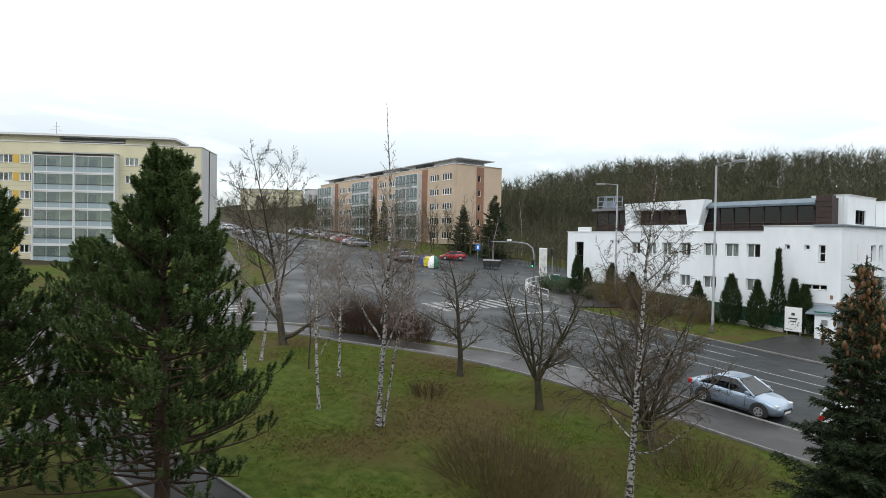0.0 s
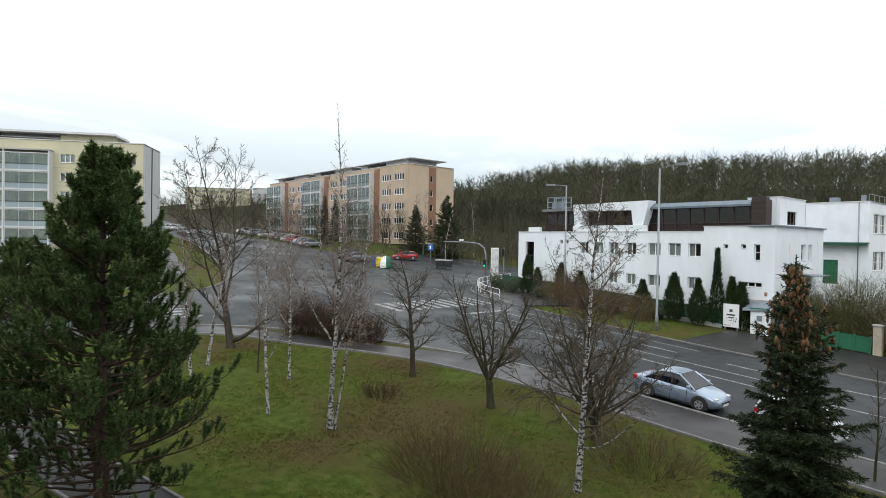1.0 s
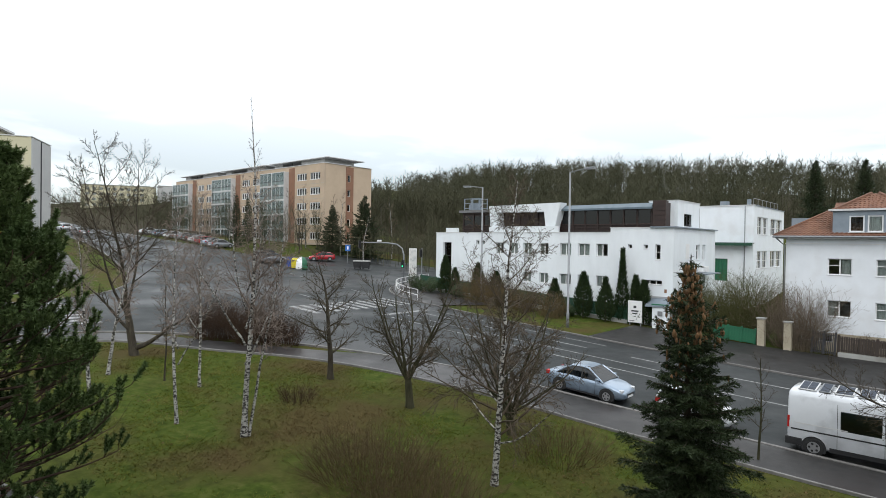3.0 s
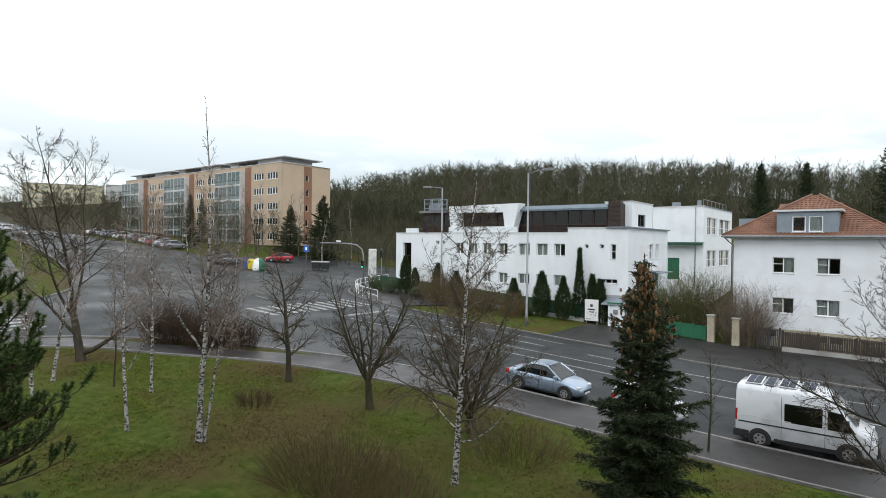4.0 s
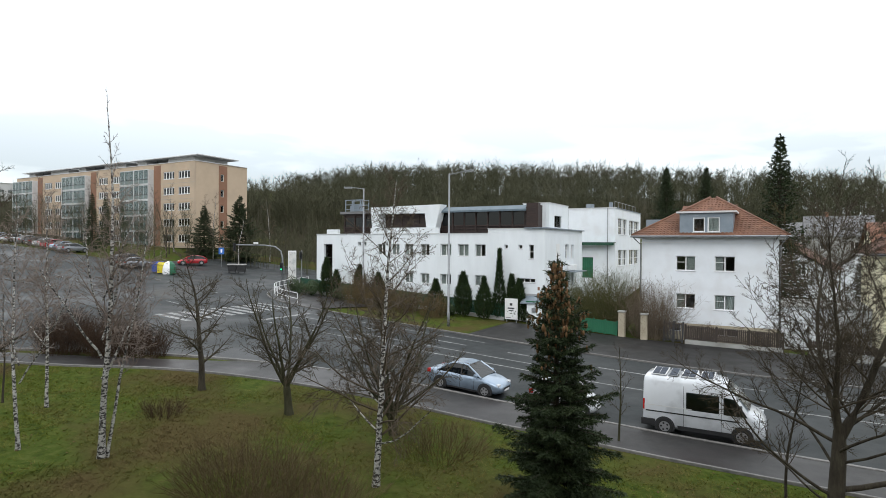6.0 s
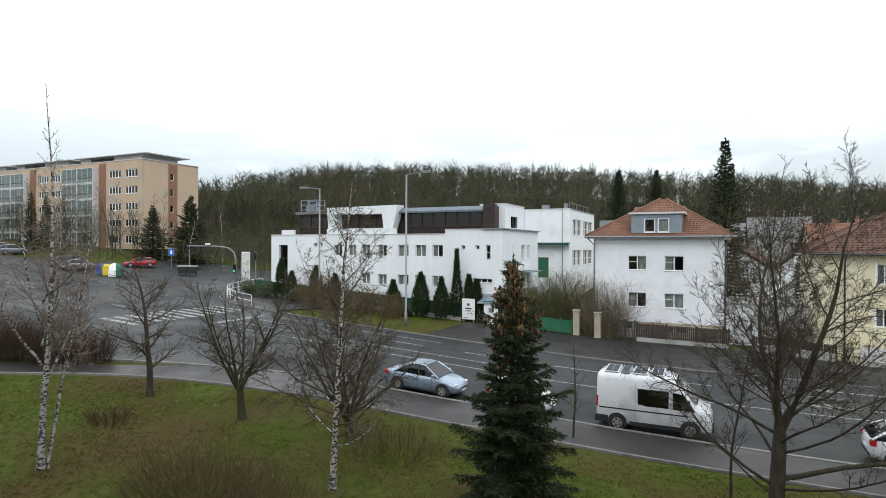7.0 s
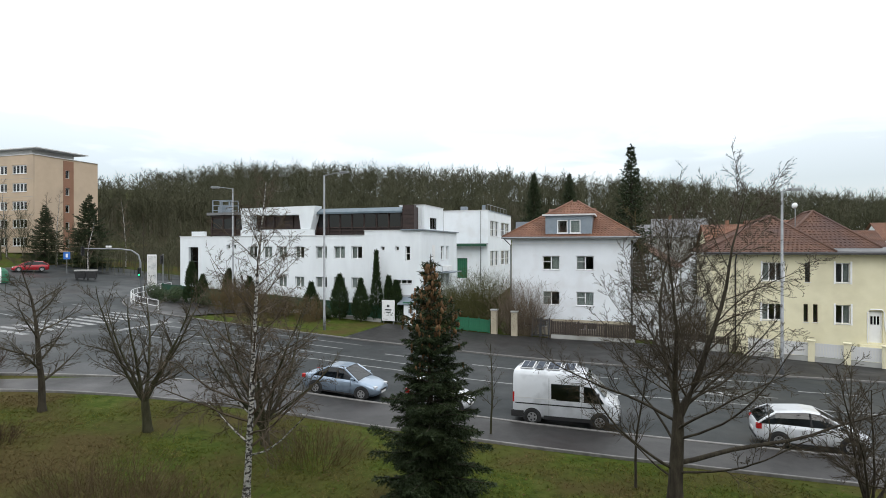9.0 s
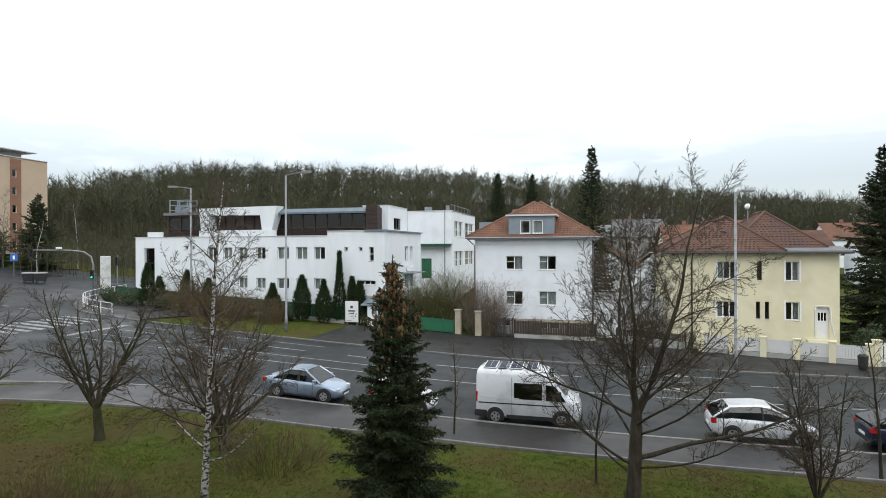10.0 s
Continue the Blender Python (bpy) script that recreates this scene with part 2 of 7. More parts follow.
CURTAIN = material("curtain", [(0.5, 0.5, 0.48), (0.65, 0.65, 0.62)], 3, 0.9)
ROOM = material("room_plaster", [(0.3, 0.29, 0.27), (0.4, 0.38, 0.36)], 1, 0.9)
ROOF_FELT = material("roofing_felt", [(0.12, 0.12, 0.125), (0.2, 0.2, 0.2)], 0.8, 0.85)
GLASS = clear_glass("window_glass")
GLASS_GREEN = clear_glass("balcony_glass", (0.8, 0.88, 0.86), haze=(0.3, 0.38, 0.38, 0.16))
CAR_GLASS = clear_glass("car_glass", (0.12, 0.14, 0.15))
RUBBER = material("tyre_rubber", [(0.012, 0.012, 0.012), (0.022, 0.022, 0.022)], 8, 0.85)
RIM = material("alloy", [(0.35, 0.35, 0.36), (0.48, 0.48, 0.49)], 6, 0.35, metal=0.7)
BLACK_PLASTIC = material("black_plastic", [(0.015, 0.015, 0.016), (0.028, 0.028, 0.03)], 5, 0.55)
RED_LENS = material("red_lens", [(0.35, 0.01, 0.01), (0.45, 0.02, 0.02)], 5, 0.15)
CLEAR_LENS = material("clear_lens", [(0.5, 0.52, 0.55), (0.7, 0.72, 0.74)], 5, 0.1)


def paint(name, c, metal=0.35):
    return material(name, [c, tuple(min(1, v * 1.12) for v in c)], 0.8, 0.3, metal=metal, coat=0.8, stain=tuple(v * 0.8 for v in c), stain_scale=1.6)


CAR_SILVER = paint("silver_blue_paint", (0.26, 0.33, 0.42), 0.5)
CAR_WHITE = paint("white_paint", (0.62, 0.64, 0.67), 0.0)
CAR_NAVY = paint("navy_paint", (0.012, 0.018, 0.05), 0.4)
CAR_RED = paint("red_paint", (0.36, 0.008, 0.016), 0.1)
CAR_BLACK = paint("black_paint", (0.012, 0.012, 0.014), 0.2)
CAR_GREY = paint("grey_paint", (0.22, 0.23, 0.25), 0.4)

# ---- shape helpers ----
def box(bm, x0, x1, y0, y1, z0, z1):
    v = [bm.verts.new((x, y, z)) for z in (z0, z1) for y in (y0, y1) for x in (x0, x1)]
    for f in ((0, 2, 3, 1), (4, 5, 7, 6), (0, 1, 5, 4), (2, 6, 7, 3), (0, 4, 6, 2), (1, 3, 7, 5)):
        bm.faces.new([v[i] for i in f])


def boxes(*dims):
    bm = bmesh.new()
    for d in dims:
        box(bm, *d)
    return bm


def bevelled(bm, r, seg=2):
    bmesh.ops.bevel(bm, geom=bm.edges[:], offset=r, segments=seg, affect="EDGES", profile=0.6)
    return bm


def tube(bm, pts, radii, sides=8, caps=True):
    pts = [Vector(p) for p in pts]
    rings = []
    for i, p in enumerate(pts):
        d = (pts[min(i + 1, len(pts) - 1)] - pts[max(i - 1, 0)]).normalized()
        a = d.cross((0, 0, 1) if abs(d.z) < 0.9 else (1, 0, 0)).normalized()
        b = d.cross(a)
        r = radii[i] if hasattr(radii, "__len__") else radii
        rings.append([bm.verts.new(p + (a * math.cos(q) + b * math.sin(q)) * r) for q in [2 * math.pi * k / sides for k in range(sides)]])
    for r0, r1 in zip(rings, rings[1:]):
        for k in range(sides):
            bm.faces.new((r0[k], r0[(k + 1) % sides], r1[(k + 1) % sides], r1[k]))
    if caps:
        bm.faces.new(rings[0][::-1])
        bm.faces.new(rings[-1])
    return bm


def mesh_of(name, bm, mat, smooth=False):
    bmesh.ops.recalc_face_normals(bm, faces=bm.faces[:])
    me = bpy.data.meshes.new(name)
    bm.to_mesh(me)
    bm.free()
    me.materials.append(mat)
    if smooth:
        me.shade_smooth()
    return me


def part(name, bm, mat, parent=None, label="", smooth=False, at=None):
    """One mesh object under a thing or a part (or a thing of its own). bm: a bmesh or a mesh to share."""
    me = bm if isinstance(bm, bpy.types.Mesh) else mesh_of(name, bm, mat, smooth)
    ob = new(name, me)
    ob.parent = parent
    if at is not None:
        ob.matrix_basis = at if isinstance(at, Matrix) else Matrix.Translation(at)
    return tagged(ob, label)


def thing(name, m, label, category, group="", kind=""):
    ob = new(name)
    ob.matrix_basis = m
    return tagged(ob, label, category, group, kind)


def raw(name, verts, faces, mat, smooth=False):
    me = bpy.data.meshes.new(name)
    me.from_pydata(verts, [], faces)
    me.materials.append(mat)
    if smooth:
        me.shade_smooth()
    return me


# ---- ground: level by the houses, climbing along the street, a wooded hill behind ----
KX = [-420, -240, -150, -103, -84, -68, -51, -36, -21, -6, 0, 200]
KZ = [25.0, 15.0, 10.0, 7.3, 5.4, 3.9, 2.9, 1.95, 1.0, 0.1, 0.0, -0.6]
LX = np.arange(-420, 201, 3.0)
LZ = np.interp(LX, KX, KZ)
LZ = np.convolve(np.pad(LZ, 2, mode="edge"), np.ones(5) / 5, "valid")


def slope(x):
    return float(np.interp(x, LX, LZ))


def hill(x, y):
    h = float(np.interp(y, [75, 105, 160, 220, 300, 420], [0, 3, 11.0, 20.0, 26.0, 27.5]))
    return h * float(np.interp(x, [-100, -60, 10, 70, 120, 200], [1.05, 1.1, 0.95, 0.55, 0.46, 0.38]))


def dip(x, y):
    """The hollow in which the yellow block stands."""
    return float(np.interp(x, [-100, -75], [3.6, 0.0])) * float(np.interp(y, [10, 24], [1.0, 0.0]))


def ground_z(x, y=0.0):
    return slope(x) + hill(x, y) - dip(x, y)


gx = np.concatenate([LX, [320, 900, 2600]])
gx = np.concatenate([[-2600, -900], gx])
gy = np.concatenate([[-2600, -600, -150], np.arange(-60, 76, 5.0), np.arange(80, 421, 10.0), [900, 2600]])
gv, gf = [], []
for yy in gy:
    for xx in gx:
        gv.append((xx, yy, ground_z(float(np.clip(xx, -420, 200)), float(min(yy, 420)))))
nx = len(gx)
for j in range(len(gy) - 1):
    for i in range(nx - 1):
        gf.append((j * nx + i, j * nx + i + 1, (j + 1) * nx + i + 1, (j + 1) * nx + i))
ground = new("ground", raw("ground", gv, gf, GRASS, True))
ground.data.materials.append(LITTER)
for poly in ground.data.polygons:
    if poly.center.x < -126 and poly.center.y < 150 or poly.center.x < -96 and poly.center.y < 12:
        poly.material_index = 1
tagged(ground, "mossy winter lawn sloping up along the street", "ground", kind="structure")


def sheet(poly, dz, step=3.0):
    """A flat outline draped over the ground."""
    bm = bmesh.new()
    bm.faces.new([bm.verts.new((x, y, 0)) for x, y in poly])
    bmesh.ops.triangulate(bm, faces=bm.faces[:])
    x0, x1 = min(p[0] for p in poly), max(p[0] for p in poly)
    k = math.ceil(x0 / step)
    while k * step < x1:
        bmesh.ops.bisect_plane(bm, geom=bm.verts[:] + bm.edges[:] + bm.faces[:], plane_co=(k * step, 0, 0), plane_no=(1, 0, 0), dist=1e-5)
        k += 1
    for v in bm.verts:
        v.co.z = ground_z(v.co.x, v.co.y) + dz
    for f in bm.faces:
        if f.normal.z < 0:
            f.normal_flip()
    return bm


def laid(name, poly, dz, mat, label, category):
    bm = sheet(poly, dz)
    me = bpy.data.meshes.new(name)
    bm.to_mesh(me)
    bm.free()
    me.materials.append(mat)
    return tagged(new(name, me), label, category, kind="structure")


def curve_pts(pts, n=8):
    """Catmull-Rom through 2D points."""
    out = []
    for i in range(len(pts) - 1):
        p0, p1, p2, p3 = (np.array(pts[max(0, min(len(pts) - 1, k))], float) for k in (i - 1, i, i + 1, i + 2))
        for s in range(n):
            u = s / n
            out.append(tuple(0.5 * (2 * p1 + (p2 - p0) * u + (2 * p0 - 5 * p1 + 4 * p2 - p3) * u * u + (3 * p1 - p0 - 3 * p2 + p3) * u ** 3)))
    return out + [tuple(pts[-1])]


def offset_line(pts, d):
    out = []
    for i, p in enumerate(pts):
        a, b = np.array(pts[max(0, i - 1)]), np.array(pts[min(len(pts) - 1, i + 1)])
        t = (b - a) / (np.linalg.norm(b - a) + 1e-9)
        out.append((p[0] - t[1] * d, p[1] + t[0] * d))
    return out


# edges of the carriageway
NEAR = curve_pts([(160, 25.45), (60, 25.45), (0, 25.45), (-12, 25.4), (-20, 24.7), (-27, 22.2), (-33, 18.6), (-38, 14.0), (-40, 8), (-41, -5), (-42, -70)], 4)
FARE = curve_pts([(160, 40.2), (60, 40.2), (0, 40.2), (-22, 40.0), (-34, 40.3), (-41.5, 41.2), (-46.5, 44), (-49.5, 48.6), (-51.6, 57), (-53, 72)], 4)
LEFT = curve_pts([(-53, -70), (-52, -5), (-52, 10), (-55, 18), (-64, 23.5), (-78, 27), (-100, 30.5), (-150, 35), (-300, 50), (-420, 62)], 4)
BACK = [(-420, 76), (-300, 64), (-150, 48), (-104, 47), (-86, 50), (-82, 57), (-84, 68), (-80, 72)]
laid("road", NEAR + LEFT + BACK + FARE[::-1], 0.02, ASPHALT, "wet grey asphalt street with a wide junction", "road")

# footway between the lawn and the street
WALK_IN = curve_pts([(160, 22.6), (60, 22.6), (0, 22.6), (-10, 22.3), (-16, 22.0), (-22, 20.9), (-27, 18.9), (-31, 16.0), (-36, 12.5), (-38.4, 6), (-39.2, -5), (-40, -70)], 4)
WALK_OUT = curve_pts([(160, 25.3), (60, 25.3), (0, 25.3), (-12, 25.25), (-20, 24.5), (-24.5, 23.0), (-28, 20.5), (-33, 17.0), (-37.6, 13.6), (-39.6, 8), (-40.7, -5), (-41.7, -70)], 4)
laid("pavement", WALK_IN + WALK_OUT[::-1], 0.10, SIDEWALK, "damp brown-grey asphalt footway beside the lawn", "pavement")
FAR_WALK = [(160, 40.35), (60, 40.35), (0, 40.35), (-8, 40.35), (-8.4, 45), (-9, 49.2), (1.6, 50.2), (8.6, 47.4), (17.5, 44.4), (60, 44), (160, 44)]
laid("pavement_far", FAR_WALK, 0.10, DARK_WALK, "wide wet asphalt footway in front of the houses", "pavement")
laid("pavement_corner", [p for p in offset_line(FARE, -0.15) if p[0] < -34] + [(-50.5, 72), (-48.4, 57), (-45.5, 49.2), (-34, 46.2)], 0.10, SIDEWALK, "damp asphalt footway round the street corner", "pavement")
laid("driveway", [(-20.5, 40.35), (-5.0, 40.35), (-5.0, 46.0), (-9, 49.2), (-20.5, 48.6)], 0.085, DARK_WALK, "dark wet driveway by the gate", "driveway")


def kerb_line(name, pts, label, h=0.13, w=0.16):
    bm = bmesh.new()
    fine = []
    for a, b in zip(pts, pts[1:]):
        n = max(1, int(abs(b[0] - a[0]) / 3))
        fine += [tuple(np.array(a) + (np.array(b) - np.array(a)) * k / n) for k in range(n)]
    fine.append(pts[-1])
    l, r = offset_line(fine, w / 2), offset_line(fine, -w / 2)
    prev = None
    for a, b in zip(l, r):
        ring = [bm.verts.new((p[0], p[1], ground_z(*p) + z)) for p, z in ((a, -0.05), (a, h - 0.02), ((a[0] * 0.85 + b[0] * 0.15, a[1] * 0.85 + b[1] * 0.15), h), ((a[0] * 0.15 + b[0] * 0.85, a[1] * 0.15 + b[1] * 0.85), h), (b, h - 0.02), (b, -0.05))]
        if prev:
            for k in range(5):
                bm.faces.new((prev[k], prev[k + 1], ring[k + 1], ring[k]))
        prev = ring
    return tagged(part(name, bm, KERB), label, "kerb", kind="structure")


kerb_line("kerb", [p for p in NEAR if -60 < p[1] and p[0] < 100], "pale stone kerb along the parked cars")
kerb_line("kerb_far", [p for p in FARE if p[0] < 100], "dark stone kerb on the houses' side")
kerb_line("kerb_verge", LEFT[4:], "stone kerb along the grass verge")
laid("footpath_verge", offset_line(LEFT[8:30], 4.5) + offset_line(LEFT[8:30], 6.8)[::-1], 0.03, SIDEWALK, "asphalt path in the grass verge", "path")
kerb_line("pavement_edging", [p for p in WALK_IN if p[0] < 100 and p[1] > -60], "low concrete edging between lawn and footway", 0.115, 0.1)

# ---- building helpers (local x along the front, y into the building, z up) ----
def wall_mesh(name, w, z0, z1, th, holes, mat, x0=0.0):
    """A wall of the given thickness with openings (x0, x1, z0, z1) that go through it. Front at y = 0."""
    xs = sorted({x0, x0 + w, *[h[0] for h in holes], *[h[1] for h in holes]})
    zs = sorted({z0, z1, *[h[2] for h in holes], *[h[3] for h in holes]})
    bm = bmesh.new()
    memo = {}

    def v(x, y, z):
        k = (round(x, 4), round(y, 4), round(z, 4))
        if k not in memo:
            memo[k] = bm.verts.new(k)
        return memo[k]

    def solid(i, j):
        if not (0 <= i < len(xs) - 1 and 0 <= j < len(zs) - 1):
            return False
        cx, cz = (xs[i] + xs[i + 1]) / 2, (zs[j] + zs[j + 1]) / 2
        return not any(h[0] < cx < h[1] and h[2] < cz < h[3] for h in holes)

    for i in range(len(xs) - 1):
        for j in range(len(zs) - 1):
            if not solid(i, j):
                continue
            a, b, c, d = xs[i], xs[i + 1], zs[j], zs[j + 1]
            bm.faces.new((v(a, 0, c), v(b, 0, c), v(b, 0, d), v(a, 0, d)))
            bm.faces.new((v(a, th, c), v(a, th, d), v(b, th, d), v(b, th, c)))
            if not solid(i - 1, j):
                bm.faces.new((v(a, 0, c), v(a, 0, d), v(a, th, d), v(a, th, c)))
            if not solid(i + 1, j):
                bm.faces.new((v(b, 0, c), v(b, th, c), v(b, th, d), v(b, 0, d)))
            if not solid(i, j - 1):
                bm.faces.new((v(a, 0, c), v(a, th, c), v(b, th, c), v(b, 0, c)))
            if not solid(i, j + 1):
                bm.faces.new((v(a, 0, d), v(b, 0, d), v(b, th, d), v(a, th, d)))
    return mesh_of(name, bm, mat)


SHARED = {}


def window(parent, x, z, w, h, leaves=2, rot=0, origin=(0, 0), set_in=0.12, frame_mat=None, curtain=0.0, transom=0.0, sill=True, glass=None, bar=0.06):
    """A casement in an opening: frame, panes, sill, perhaps a curtain behind. rot: degrees by which its wall is turned."""
    fm, gm = frame_mat or FRAME, glass or GLASS
    key = (round(w, 2), round(h, 2), leaves, transom, fm.name, gm.name, bar)
    if key not in SHARED:
        bm = boxes((0, w, 0, 0.07, 0, bar), (0, w, 0, 0.07, h - bar, h), (0, bar, 0, 0.07, bar, h - bar), (w - bar, w, 0, 0.07, bar, h - bar))
        edges = [bar] + [w * k / leaves for k in range(1, leaves)] + [w - bar]
        for k in range(1, leaves):
            box(bm, w * k / leaves - bar * 0.7, w * k / leaves + bar * 0.7, -0.005, 0.068, bar, h - bar)
        if transom:
            box(bm, bar, w - bar, -0.004, 0.066, h * transom - bar * 0.5, h * transom + bar * 0.5)
        SHARED[key] = (mesh_of("window_frame", bm, fm), mesh_of("pane", boxes((0, w / leaves - bar * 1.2, 0, 0.012, 0, h - 2 * bar)), gm))
    turn = Matrix.Translation((origin[0], origin[1], 0)) @ Matrix.Rotation(radians(rot), 4, "Z")
    win = new("window")
    win.parent = parent
    win.matrix_basis = turn @ Matrix.Translation((x, set_in, z))
    fme, pme = SHARED[key]
    part("window_frame", fme, fm, win)
    for k in range(leaves):
        o = part("pane", pme, gm, win, at=(w * k / leaves + bar * 0.6, 0.03, bar))
        o.visible_shadow = False
    if sill:
        sk = ("sill", round(w, 2))
        if sk not in SHARED:
            SHARED[sk] = mesh_of("window_sill", boxes((-0.06, w + 0.06, -0.2, 0.0, -0.05, -0.01)), SILL)
        part("window_sill", SHARED[sk], SILL, win)
    if curtain:
        ck = ("curtain", round(w, 2), round(h, 2), round(curtain, 2))
        if ck not in SHARED:
            bm = bmesh.new()
            n = 24
            a, b = (0.05, w * curtain) if curtain > 0 else (w * (1 + curtain), w - 0.05)
            top = [bm.verts.new((a + (b - a) * k / n, 0.16 + 0.025 * math.sin(k * 2.1), h)) for k in range(n + 1)]
            low = [bm.verts.new((a + (b - a) * k / n, 0.16 + 0.03 * math.sin(k * 2.1 + 0.4), 0.03)) for k in range(n + 1)]
            for k in range(n):
                bm.faces.new((top[k], top[k + 1], low[k + 1], low[k]))
            SHARED[ck] = mesh_of("curtain", bm, CURTAIN)
        part("curtain", SHARED[ck], CURTAIN, win)
    return win


def walls4(parent, w, d, z0, z1, th, mat, front=(), right=(), left=(), back=(), name="wall"):
    """Four walls round a box; front along x at y=0, right side at x=w."""
    part(name, wall_mesh(name, w, z0, z1, th, front, mat), mat, parent)
    part(name, wall_mesh(name, d - 2 * th, z0, z1, th, right, mat), mat, parent, at=Matrix.Translation((w, th, 0)) @ Matrix.Rotation(radians(90), 4, "Z"))
    part(name, wall_mesh(name, d - 2 * th, z0, z1, th, left, mat), mat, parent, at=Matrix.Translation((0, d - th, 0)) @ Matrix.Rotation(radians(-90), 4, "Z"))
    part(name, wall_mesh(name, w, z0, z1, th, back, mat), mat, parent, at=Matrix.Translation((w, d, 0)) @ Matrix.Rotation(radians(180), 4, "Z"))


def rows_of_windows(xs, zs, w, h):
    return [(x, x + w, z, z + h) for x in xs for z in zs]


def tiled_slope(a, b, c, d, mat, row=0.34, col=0.3, lift=0.03):
    """Courses of curved roof tiles over the slope a-b (eave) to d-c (ridge). Joined rest of the roof covering."""
    a, b, c, d = (Vector(p) for p in (a, b, c, d))
    nrm = (b - a).cross(d - a).normalized()
    if nrm.z < 0:
        nrm = -nrm
    up_len = ((d + c) / 2 - (a + b) / 2).length
    n = max(2, int(up_len / row))
    verts, faces = [], []
    for i in range(n):
        f0, f1 = i / n, (i + 1.12) / n
        f1 = min(f1, 1.0)
        l0, r0, l1, r1 = a.lerp(d, f0), b.lerp(c, f0), a.lerp(d, f1), b.lerp(c, f1)
        m = max(1, int((r0 - l0).length / col))
        for k in range(m):
            jit = random.uniform(-0.008, 0.008)
            for s in range(3):
                u0, u1 = (k + s / 3) / m, (k + (s + 1) / 3) / m
                h0 = (0.0, 0.035, 0.045, 0.0)[s]
                h1 = (0.0, 0.035, 0.045, 0.0)[s + 1]
                base = len(verts)
                lo0, lo1 = l0.lerp(r0, u0), l0.lerp(r0, u1)
                hi0, hi1 = l1.lerp(r1, u0), l1.lerp(r1, u1)
                verts += [tuple(lo0 + nrm * (lift + 0.03 + h0 + jit)), tuple(lo1 + nrm * (lift + 0.03 + h1 + jit)), tuple(hi1 + nrm * (lift + h1)), tuple(hi0 + nrm * (lift + h0)),
                          tuple(lo0 + nrm * lift * 0.3), tuple(lo1 + nrm * lift * 0.3)]
                faces += [(base, base + 1, base + 2, base + 3), (base + 4, base + 5, base + 1, base)]
    return verts, faces


def roof_solid(parent, quads, mat, name="roof"):
    """Deck under the tiles and the tiles on it, one mesh each."""
    vs, fs = [], []
    bm = bmesh.new()
    for q in quads:
        tv, tf = tiled_slope(*q, mat)
        o = len(vs)
        vs += tv
        fs += [tuple(i + o for i in f) for f in tf]
        pts = []
        for p in q:
            if not any((Vector(p) - Vector(o2)).length < 1e-4 for o2 in pts):
                pts.append(p)
        bm.faces.new([bm.verts.new(p) for p in pts])
    me = mesh_of(name, bm, mat)
    r = part(name, me, mat, parent)
    t = part("roof_tiles", raw("roof_tiles", vs, fs, mat), mat, r)
    t["kind"] = "stuff"
    return r


def pipe_part(name, parent, pts, r, mat, sides=8):
    return part(name, tube(bmesh.new(), pts, r, sides), mat, parent, smooth=True)


def loft_quad(a, b, c, d, th):
    """A slab of that thickness under four corners."""
    bm = bmesh.new()
    top = [bm.verts.new(p) for p in (a, b, c, d)]
    low = [bm.verts.new((p[0], p[1], p[2] - th)) for p in (a, b, c, d)]
    bm.faces.new(top), bm.faces.new(low[::-1])
    for k in range(4):
        bm.faces.new((top[k], low[k], low[(k + 1) % 4], top[(k + 1) % 4]))
    return bm


